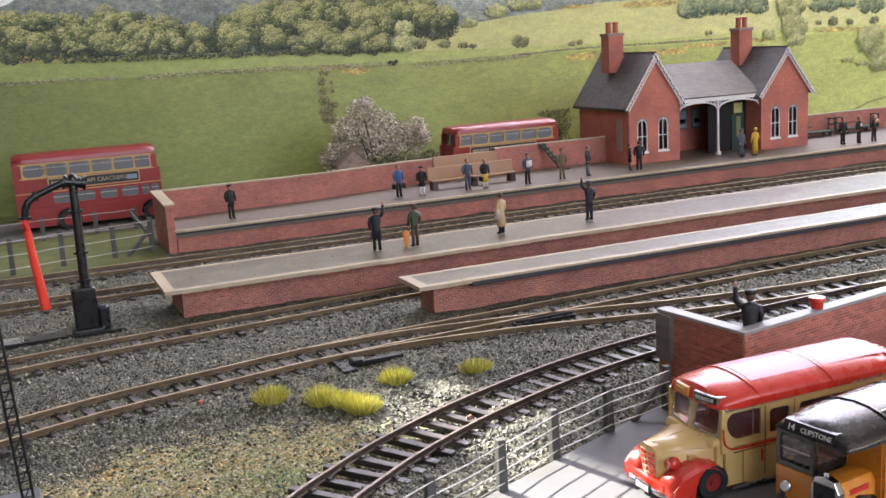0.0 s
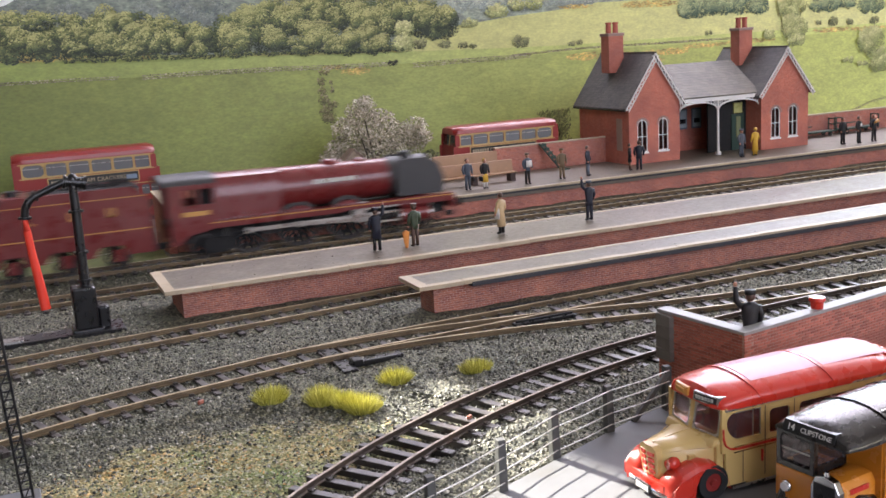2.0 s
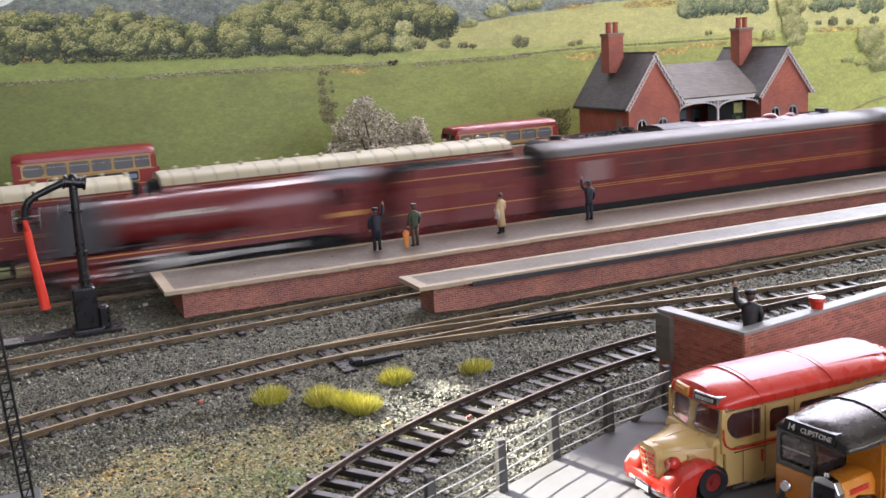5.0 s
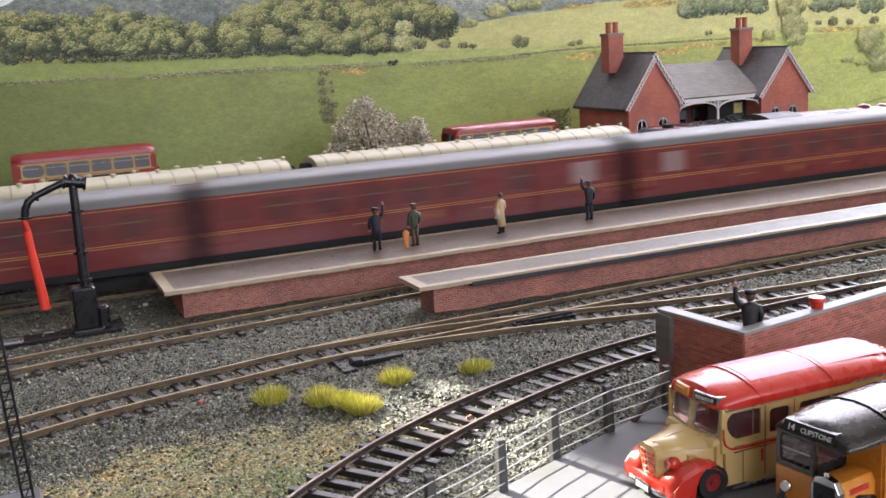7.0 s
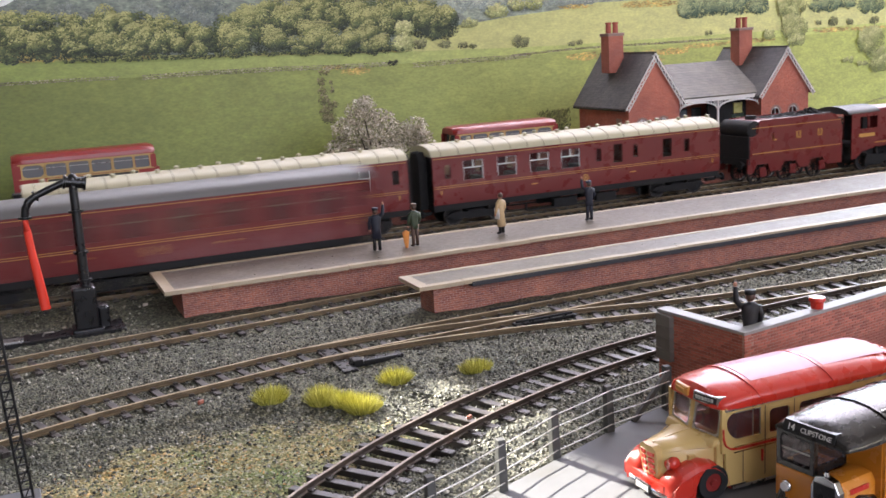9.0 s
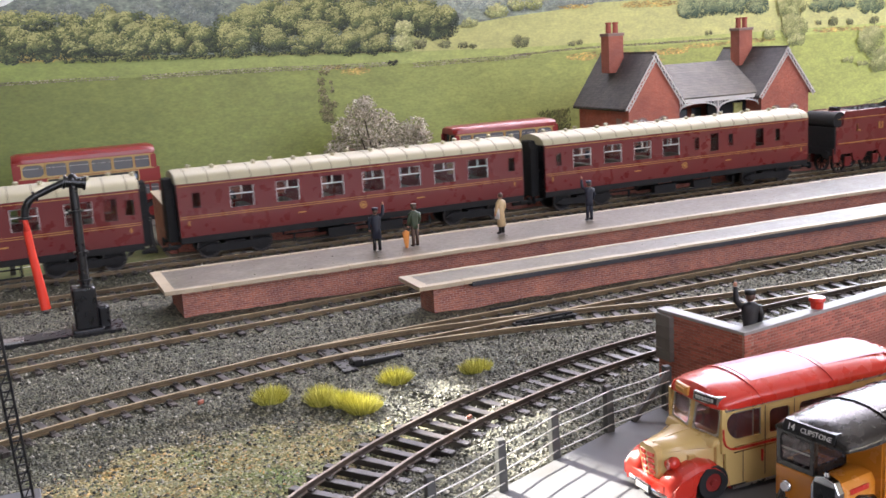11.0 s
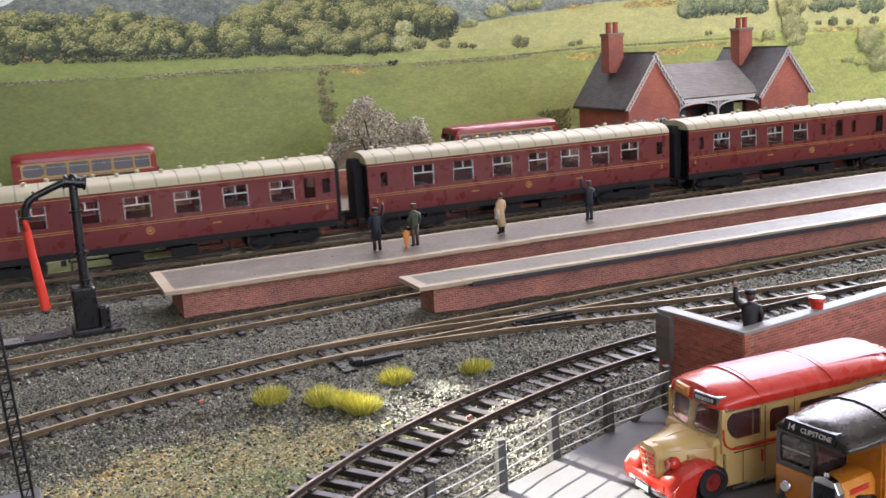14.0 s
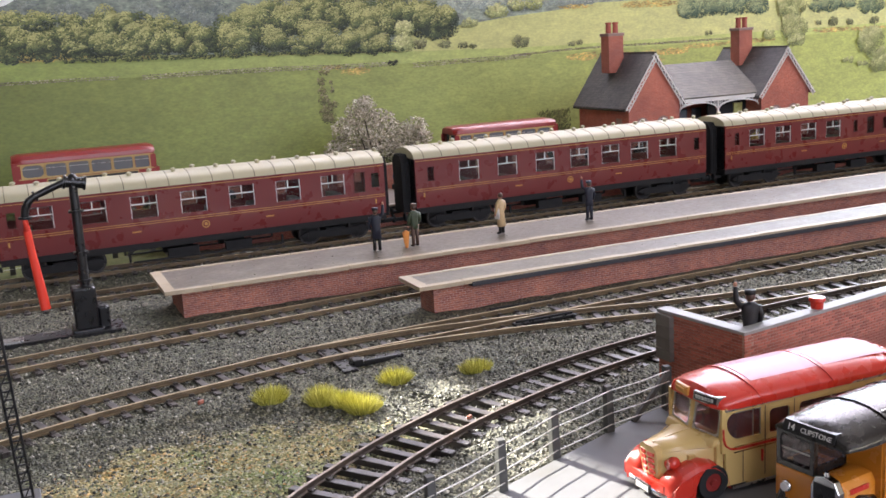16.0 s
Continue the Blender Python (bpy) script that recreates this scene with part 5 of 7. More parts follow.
figure("figurine in cream overcoat holding a newspaper", 246, 501, P1, 205, "cream", "black", "brown", 6.0, 0, [(Geo().cbox(2.6, -2.2, 8.5, 3.1, 1.2, 14.5, 0.1), CLOTH["white"])], hat=False)
figure("figurine in navy uniform with peaked cap waving", 304.5, 504, P1, 185, "navy", "navy", "slate", 1.5, 1)
figure("dark uniformed figurine with helmet on the station platform", 131, 670, P2, 20, "black", "black", "black", 1.5, 0)
figure("figurine in bright blue jacket carrying a dark bag", 253, 678, P2, 10, "blue", "black", "brown", 0.5, 0, BAG(-1, "black") + BAG(1, "brown"), hat=False)
figure("figurine in black coat with pale stockings", 268, 671, P2, -15, "black", "white", "black", 3.0, 0, tall=21)
figure("figurine in slate grey suit with a case", 304, 671, P2, 0, "slate", "slate", "brown", 0.5, 0, BAG(1, "black"), hat=False)
figure("figurine in dark jacket and yellow skirt", 317, 669, P2, 10, "black", "white", "yellow", 0.0, 0, BAG(-1, "black"), hat=False, skirt="yellow", tall=22)
figure("figurine reading a white newspaper on the platform", 350, 665, P2, 5, "slate", "black", "brown", 0.5, 0, PAPER)
figure("figurine in khaki uniform standing on the platform", 382, 670, P2, -5, "khaki", "khaki", "khaki", 1.0, 0)
figure("figurine in navy suit striding along the platform", 404, 669, P2, 40, "navy", "grey", "brown", 1.0, 0, hat=False)
figure("figurine in navy suit by the station wall", 449, 667, P2, 150, "navy", "navy", "brown", 1.0, 0, hat=False)
figure("figurine in dark skirt by the station wall", 443, 671, P2, 60, "black", "brown", "brown", 3.0, 0, hat=False, tall=21)
figure("figurine in grey coat under the station porch", 550, 670, P2, 10, "grey", "slate", "grey", 1.5, 0)
figure("figurine in bright yellow coat outside the station", 564, 670, P2, 185, "yellow", "yellow", "yellow", 6.5, 0, hat=False)
figure("dark suited figurine at the far end of the platform", 660, 672, P2, 0, "black", "black", "brown", 0.5, 0, hat=False)
figure("dark suited figurine holding a white sheet", 674, 668, P2, 10, "black", "black", "brown", 0.5, 0, [(Geo().cbox(-1.2, -2.4, 14.5, 1.2, -2.0, 17, 0.1), CLOTH["white"])], hat=False)
figure("dark suited figurine with a brass horn", 691, 668, P2, -10, "black", "black", "brown", 0.5, 0, [(Geo().cyl((-1.5, -2.2, 16), (2.4, -2.6, 18.5), 0.5, 1.7, 10), GOLD)], hat=False)

orange = thing("umbrella_bag", "small orange bag standing on the island platform", "bag", 188.5, 499, 16.0)
part("bag_body", Geo().loft([[(a * math.cos(t), 1.1 * math.sin(t) + lean, z) for t in np.linspace(0, 2 * math.pi, 11)[:-1]] for a, z, lean in ((0.8, 0, 0), (1.5, 4, 0.1), (2.0, 8, 0.3), (1.0, 9.2, 0.4))]), CLOTH["orange"], orange, smooth=True)
part("strap", Geo().tube([(-1, 0.3, 9), (-0.6, 0.4, 11), (0.6, 0.4, 11), (1, 0.3, 9)], 0.25, 6), CLOTH["brown"], orange)


# ---- things on the station platform ----
def bench(x0, x1, y):
    ob = thing("platform_bench", "long plain plywood bench on dark supports", "bench")
    part("backrest", Geo().prism([(y + 6.5, 22.5), (y + 7.7, 22.5), (y + 9.0, 31.0), (y + 7.8, 31.0)], "x", x0, x1), WOOD, ob, bevel=0.15)
    part("seat", Geo().box(x0, y, 21.4, x1, y + 7, 22.4), WOOD, ob, bevel=0.15)
    for x in (x0 + 1, (x0 + x1) / 2 - 2, x1 - 5):
        part("support", Geo().prism([(y + 0.5, 15.1), (y + 7.5, 15.1), (y + 7.5, 21.4), (y + 0.5, 21.4)], "x", x, x + 4), BROWN, ob, "dark brown bench support")
    return ob


bench(283, 353, 688)


def leaning_ladder():
    ob = thing("leaning_board", "dark green barrow leaning against the boundary wall", "barrow")
    for d in (-1.8, 1.8):
        part("rail", Geo().tube([(409 + d, 716, 15.4), (398 + d, 731, 36.5)], 0.7, 6), GREEN_DARK, ob)
    for k in range(6):
        t = 0.12 + 0.15 * k
        part("slat", Geo().box(407 - 11 * t, 716 + 15 * t - 0.6, 15.2 + 21 * t, 411 - 11 * t, 716 + 15 * t + 0.6, 18 + 21 * t), GREEN_DARK, ob)
    part("foot", Geo().box(406, 713, 15.2, 414, 717, 16.4), GREEN_DARK, ob)


leaning_ladder()


def luggage_trolley(x, y):
    ob = thing("luggage_trolley", "dark green four-wheeled luggage trolley with end rails", "trolley", x, y, 15.2)
    part("deck", Geo().box(0, 0, 4, 46, 11, 5.2), GREEN_DARK, ob)
    for e in (0, 45):
        for yy in (0.4, 10):
            part("upright", Geo().box(e, yy, 5.2, e + 1, yy + 1, 16), GREEN_DARK, ob)
        for z in (10, 15):
            part("cross_rail", Geo().box(e, 1.4, z, e + 1, 10, z + 1), GREEN_DARK, ob)
    for xx in (7, 39):
        for yy in (1, 9.5):
            part("wheel", Geo().cyl((xx, yy, 2.4), (xx, yy + 0.8, 2.4), 2.4, n=14), BLACK, ob)
    part("side_rail", Geo().box(0, 0, 10, 16, 0.8, 11), GREEN_DARK, ob)


luggage_trolley(662, 728)
luggage_trolley(716, 730)


# ---- blossom tree and shed beyond the wall ----
def tree():
    ob = thing("blossom_tree", "spreading tree covered in pale blossom behind the wall", "tree", 281, 806, 0)
    rng = random.Random(21)
    tr = Geo()
    limbs = []
    tr.tube([(0, 0, 0), (1, 0, 10), (0, 1, 22), (-1, 0, 34)], [4, 3.2, 2.6, 1.6], 8)
    for k in range(11):
        a, z = k * 2.1, 16 + k * 2.4
        d = 34 - k * 1.6
        tip = (d * math.cos(a), d * 0.55 * math.sin(a), z + 20 + 8 * math.sin(k))
        tr.tube([(0, 0, z), (tip[0] * 0.5, tip[1] * 0.5, z + 9), tip], [1.6, 1.0, 0.4], 6)
        limbs.append(tip)
    part("trunk", tr, mat("bark", (0.07, 0.055, 0.04), 0.9, size=2), ob, "brown branching trunk", smooth=True)

    def clumps(name, centres, stops, n, leaf):
        g = Geo()
        vs, fs = [], []
        for c, r in centres:
            for _ in range(int(n * r * r / 80)):
                u = Vector((rng.gauss(0, 1), rng.gauss(0, 1), rng.gauss(0, 1))).normalized() * r * rng.random() ** 0.45
                p = Vector(c) + Vector((u.x, u.y * 0.7, u.z * 0.85))
                a = Vector((rng.gauss(0, 1), rng.gauss(0, 1), rng.gauss(0, 1))).normalized()
                b = a.orthogonal().normalized()
                s = leaf * rng.uniform(0.6, 1.3)
                e = len(vs)
                vs += [p + a * s, p + b * s * 0.7, p - a * s, p - b * s * 0.7]
                fs.append((e, e + 1, e + 2, e + 3))
        g.add(vs, fs)
        part(name, g, island_mat(name + "_colours", stops), ob, kind="stuff")

    crown = [((-40, 0, 32), 9), ((-30, 0, 38), 14), ((-22, -3, 55), 15), ((-8, 0, 68), 15), ((8, 2, 58), 15), ((-2, -4, 44), 16), ((22, 0, 48), 14), ((38, 0, 52), 12), ((36, 2, 40), 13), ((-34, 0, 26), 10), ((14, -2, 36), 13), ((-14, -4, 34), 13), ((46, 0, 44), 8), ((-4, 2, 76), 8)]
    clumps("blossom", crown, [(0.0, (0.19, 0.175, 0.1)), (0.35, (0.34, 0.3, 0.205)), (0.65, (0.55, 0.49, 0.38)), (1.0, (0.76, 0.69, 0.57))], 330, 1.15)
    hedge = [((-10, -8, 24), 10), ((6, -8, 22), 11), ((22, -8, 25), 11), ((36, -8, 24), 10), ((48, -8, 26), 9), ((-2, -8, 14), 10), ((30, -8, 14), 10)]
    clumps("lower_leaves", hedge, [(0.0, (0.05, 0.06, 0.025)), (0.6, (0.14, 0.15, 0.06)), (1.0, (0.27, 0.26, 0.13))], 330, 1.2)


tree()
shed = thing("stone_shed", "small stone shed with a brown roof behind the wall", "shed", 252, 772, 1.2)
part("wall", Geo().prism([(-13, 0), (13, 0), (13, 30), (0, 41), (-13, 30)], "y", 0, 9), brick_mat("shed_stone", (0.4, 0.31, 0.22), (0.22, 0.17, 0.12), (0.42, 0.36, 0.29), w=3.4, h=1.7, relief=0.6), shed)
part("roof_slope", Geo().prism([(-15, 27), (0, 40.5), (0, 42), (-15, 28.6)], "y", -1.5, 10.5), mat("brown_roof_tiles", (0.2, 0.14, 0.1), 0.8, vary=0.3, size=2), shed)
part("roof_slope", Geo().prism([(15, 27), (0, 40.5), (0, 42), (15, 28.6)], "y", -1.5, 10.5), bpy.data.materials["brown_roof_tiles"], shed)
weeds = thing("weed_clump", "straggly yellow-green weeds against the station wall", "plant", 444, 790, 0)
wg, wr = Geo(), random.Random(4)
for _ in range(700):
    a, b, h = wr.uniform(-14, 14), wr.uniform(-6, 6), wr.uniform(30, 56)
    s = wr.uniform(0.8, 1.8)
    wg.add([(a - s, b, h), (a + s, b + s, h + 0.5 * s), (a, b, h + 2.2 * s)], [(0, 1, 2)])
part("leaves", wg, island_mat("weed_leaves", [(0.0, (0.07, 0.09, 0.02)), (1.0, (0.28, 0.28, 0.1))]), weeds)
part("stalks", Geo().tube([(-6, 0, 0), (-5, 0, 42)], 0.6, 5).tube([(5, 0, 0), (6, 1, 48)], 0.6, 5), bpy.data.materials["bark"], weeds)

# ---- buses ----
def smoky(name, tone, clear):
    """Moulded glazing: part see-through, part hazy."""
    m, t, b, add = nodes_of(name)
    b.inputs["Base Color"].default_value = (*tone, 1)
    b.inputs["Roughness"].default_value = 0.07
    b.inputs["Transmission Weight"].default_value = clear
    b.inputs["IOR"].default_value = 1.4
    return m


BUS_RED = mat("red_bus_enamel", (0.25, 0.018, 0.015), 0.36, vary=0.08, size=8, bump=0.03, coat=0.15)
BUS_CREAM = mat("cream_bus_lining", (0.5, 0.33, 0.12), 0.35, vary=0.1)
TYRE = mat("black_tyre_rubber", (0.012, 0.012, 0.012), 0.7)
DARK_IN = mat("dark_bus_interior", (0.05, 0.03, 0.028), 0.8)
# grey in the base colour stands in for sky reflected in the panes
BUS_GLASS = smoky("grey_reflection_glazing", (0.24, 0.25, 0.26), 0.4)
AD_BLACK = mat("black_advert_panel", (0.016, 0.015, 0.012), 0.5)
AD_CREAM = mat("cream_advert_bars", (0.4, 0.33, 0.22), 0.6)


def road_wheel(parent, x, y, r, hub):
    s = -1 if y < 0 else 1
    w = new("wheel")
    w.parent, w.matrix_basis = parent, place(x, y, r)
    t = Geo().ring((0, 0), r * 0.55, r, -1.6, 1.6, 24)
    part("tyre", t, TYRE, w, smooth=True)
    h = Geo().cyl((0, -1.2, 0), (0, 1.2, 0), r * 0.58, n=18)
    h.cyl((0, s * 1.2, 0), (0, s * 1.9, 0), r * 0.24, r * 0.18, 12)
    part("rim", h, hub, w)
    return w


def holed(quad, u0, u1, v0, v1, ru, rv, inward):
    """A thin plate over four corners (bottom pair, top pair) with a round-cornered hole in it."""
    bl, br, tr, tl = [Vector(p) for p in quad]
    at = lambda u, v: bl.lerp(br, u).lerp(tl.lerp(tr, u), v)
    back = Vector(inward)
    vs, fs, arcs = [], [], []
    for (cu, cv), (ou, ov), start in (((u1 - ru, v1 - rv), (1, 1), 0), ((u0 + ru, v1 - rv), (0, 1), 1), ((u0 + ru, v0 + rv), (0, 0), 2), ((u1 - ru, v0 + rv), (1, 0), 3)):
        c = len(vs)
        vs += [at(ou, ov), at(ou, ov) + back]
        arc = []
        for k in range(7):
            a = math.pi / 2 * (start + k / 6)
            p = at(cu + ru * math.cos(a), cv + rv * math.sin(a))
            arc.append(len(vs))
            vs += [p, p + back]
        fs += [(c, i, j) for i, j in zip(arc, arc[1:])] + [(i, i + 1, j + 1, j) for i, j in zip(arc, arc[1:])]
        fs += [(c + 1, j + 1, i + 1) for i, j in zip(arc, arc[1:])]
        arcs.append((c, arc))
    for (c, a), (d, b) in zip(arcs, arcs[1:] + arcs[:1]):
        fs += [(c, a[-1], b[0], d), (a[-1], a[-1] + 1, b[0] + 1, b[0]), (c + 1, d + 1, b[0] + 1, a[-1] + 1), (c, d, d + 1, c + 1)]
    return vs, fs


def double_decker(label, x, y, z, turn):
    """x runs from the rear at 0 to the front at 104; 31 wide, 57 high; the middle of its rear edge is the origin."""
    ob = thing("double_deck_bus", label, "bus", x, y, z, turn, "double deck buses")
    L, W = 104.0, 15.5
    up = [(7, 14.4), (23.2, 14), (39.2, 14), (55.2, 13.8), (71, 13.6), (86.6, 10)]
    low = [(25, 13.5), (42, 13.5), (58.5, 13), (74, 13), (89.4, 5.6), (96.2, 5.6)]
    for s in (-1, 1):
        y0, y1 = sorted((s * W, s * (W - 1.2)))
        g = Geo()
        g.box(0, y0, 17.5, L, y1, 20)
        for a, b in ((0, 26), (44, 87), (104, L)):
            if b > a:
                g.box(a, y0, 4, b, y1, 17.5)
        for xc in (35, 96):
            for k in range(12):
                a, b = -9 + 1.5 * k, -7.5 + 1.5 * k
                za, zb = (7 + math.sqrt(max(0, 81 - q * q)) for q in (a, b))
                g.prism([(xc + a, za), (xc + b, zb), (xc + b, 17.5), (xc + a, 17.5)], "y", y0, y1)
        g.box(0, y0, 28, L, y1, 40.5)
        g.box(0, y0, 50, L - 3, y1, 52)
        xs = 0
        for a, w in low:
            g.box(xs, y0, 20, a, y1, 28)
            xs = a + w
        g.box(xs, y0, 20, L, y1, 28)
        xs = 0
        for a, w in up:
            g.box(xs, y0, 40.5, a, y1, 50)
            xs = a + w
        g.box(xs, y0, 40.5, L - 2, y1, 50)
        side = part("side_panel", g, BUS_RED, ob, bevel=0.2)
        yl = s * (W + 0.1)
        trim = Geo()
        trim.box(4, yl - 0.15, 39.6, L - 4, yl + 0.15, 40.3).box(4, yl - 0.15, 50.2, L - 4, yl + 0.15, 50.9).box(0, yl - 0.15, 29, L, yl + 0.15, 29.7)
        for k, (a, w) in enumerate(up):
            rr = 0.3 if k == 0 else 0.14
            trim.add(*holed([(a - 1.2, yl, 40.2), (a + w + 1.2, yl, 40.2), (a + w + 1.2, yl, 50.4), (a - 1.2, yl, 50.4)], 0.07, 0.93, 0.07, 0.93, rr * 0.75, rr, (0, -s * 0.8, 0)))
        part("lining", trim, BUS_CREAM, side, "cream lining round the windows")
        for a, w in low:
            surround = Geo()
            surround.add(*holed([(a - 0.8, yl, 19.4), (a + w + 0.8, yl, 19.4), (a + w + 0.8, yl, 28.6), (a - 0.8, yl, 28.6)], 0.08, 0.92, 0.1, 0.9, 0.13, 0.2, (0, -s * 0.8, 0)))
            part("window_surround", surround, BUS_RED, side)
        for row, z0, z1 in ((up, 40.8, 49.8), (low, 20.3, 27.8)):
            for a, w in row:
                p = part("pane", Geo().box(a, s * (W - 0.8) - 0.15, z0, a + w, s * (W - 0.8) + 0.15, z1), BUS_GLASS, side)
                p.visible_shadow = False
                fr = Geo().box(a, s * (W - 0.4) - 0.15, z1 - 3, a + w, s * (W - 0.4) + 0.15, z1 - 2.5)
                part("window_frame", fr, STEEL, p)
        ad = part("advert_panel", Geo().box(23, yl - 0.2, 31.0, 88.5, yl + 0.2, 39.2), BUS_CREAM, side, "gold-framed advert panel")
        part("panel_face", Geo().box(23.8, yl - 0.35, 31.7, 87.7, yl + 0.35, 38.5), AD_BLACK, ad)
        flip = (lambda a, b: (a, b)) if s < 0 else (lambda a, b: (111.5 - b, 111.5 - a))
        for k in range(7):
            a, b = flip(25.4 + 2.3 * k, 25.4 + 2.3 * k + 1.7)
            part("lettering_bar", Geo().box(a, yl - 0.45, 33.4, b, yl + 0.45, 36.8), AD_CREAM, ad)
        cu = bpy.data.curves.new("advert_lettering", "FONT")
        cu.body, cu.size, cu.align_x, cu.align_y, cu.extrude = "CREAM CRACKERS", 4.3 * MM, "CENTER", "CENTER", 0.0001
        cu.materials.append(AD_CREAM)
        words = new("advert_lettering", cu)
        words.parent = ad
        words.matrix_basis = pose(sum(flip(43, 78)) / 2 * MM, s * (15.5 + 0.6) * MM, 35.1 * MM, 90, 0, 0 if s < 0 else 180)
        a, b = flip(79, 86.6)
        part("lettering_bar", Geo().box(a, yl - 0.45, 33.2, b, yl + 0.45, 36.6), mat("pale_blue_bar", (0.2, 0.27, 0.36), 0.5), ad)
    prof = lambda k: [(a * k, 51.5 + (z - 51.5) * k) for a, z in [(-W - 0.1, 51.5), (-W + 0.3, 54), (-W + 3, 56.3), (-6, 57.4), (6, 57.4), (W - 3, 56.3), (W - 0.3, 54), (W + 0.1, 51.5)]]
    part("roof", Geo().loft([[(xx, a, z) for a, z in prof(k)] for xx, k in ((0.5, 0.82), (4, 0.97), (10, 1), (L - 12, 1), (L - 5, 0.97), (L - 2, 0.8))]), BUS_RED, ob, "red domed roof", smooth=True)
    fr = Geo().prism([(L, 8), (L, 20), (L - 1, 30), (L - 3, 41), (L - 4.2, 41), (L - 2.2, 30), (L - 1.2, 20), (L - 1.2, 8)], "y", -W + 1, W - 1)
    fr.prism([(L - 4, 50), (L - 5, 53), (L - 6, 53), (L - 5, 50)], "y", -W + 1, W - 1)
    front = part("front_panel", fr, BUS_RED, ob)
    wn = part("front_window", Geo().prism([(L - 3, 41), (L - 4.4, 50), (L - 4.8, 50), (L - 3.5, 41)], "y", -W + 2, W - 2), PANE, front)
    part("window_frame", Geo().prism([(L - 2.6, 40.6), (L - 4.2, 50.4), (L - 4.7, 50.4), (L - 3.2, 40.6)], "y", -0.6, 0.6), BUS_CREAM, wn)
    part("windscreen", Geo().box(L - 0.6, -W + 2, 20.5, L + 0.3, W - 2, 28), mat("dark_bus_glass", (0.02, 0.02, 0.025), 0.1), front)
    part("radiator", Geo().box(L, -4, 6, L + 2, 4, 19), STEEL, front)
    for yy in (-10, 10):
        part("headlight", Geo().cyl((L, yy, 11), (L + 2, yy, 11), 2, n=14), STEEL, front)
    part("rear_panel", Geo().box(0, -W + 1, 5, 1.2, W - 1, 52), BUS_RED, ob)
    part("interior", Geo().box(2, -W + 2, 9, L - 4, W - 2, 10).box(2, -W + 2, 29, L - 4, W - 2, 30).box(20, -10, 10, 80, 10, 18).box(10, -11, 30, 90, 11, 43), DARK_IN, ob, "dark seats inside")
    for xx in (35, 96):
        for yy in (-W + 2.4, W - 2.4):
            road_wheel(ob, xx, yy, 7.0, BUS_RED)
    return ob


double_decker("red double-deck bus with cream lining on the road", 1.5, 816, 1.2, 0)
double_decker("red double-deck bus half hidden behind the platform wall", 424, 762, 1.2, 180).scale = (0.925, 0.925, 0.925)

COACH_CREAM = mat("cream_coach_enamel", (0.59, 0.415, 0.155), 0.32, vary=0.05, size=8, bump=0.03, coat=0.25)
COACH_RED = mat("bright_red_coach_enamel", (0.52, 0.03, 0.016), 0.28, vary=0.06, size=8, bump=0.02, coat=0.3)
CHROME = mat("chrome", (0.7, 0.7, 0.7), 0.12, metal=1.0, vary=0.05, bump=0.0)
ORANGE = mat("orange_bus_enamel", (0.55, 0.2, 0.02), 0.25, vary=0.06, size=8, bump=0.03, coat=0.5)
BLACK_GLOSS = mat("glossy_black_enamel", (0.014, 0.012, 0.011), 0.26, vary=0.1, bump=0.02, coat=0.25)
DARK_RED_HUB = mat("dull_red_hub", (0.22, 0.02, 0.016), 0.45)
RED_SEAT = mat("red_moulded_seats", (0.34, 0.025, 0.02), 0.5)
YARD_GLASS = smoky("smoky_coach_glazing", (0.6, 0.46, 0.46), 0.95)


def scaled(ob, s):
    ob.scale = (s, s, s)
    return ob


def section(half, z0, shoulder, top, n=9, inset=0.0):
    """Half-round section of a coach body above its waist."""
    return [(-half, z0), (-half, shoulder)] + [(-half * math.cos(t), shoulder + (top - shoulder) * math.sin(t)) for t in np.linspace(0.12, math.pi - 0.12, n)] + [(half, shoulder), (half, z0)]


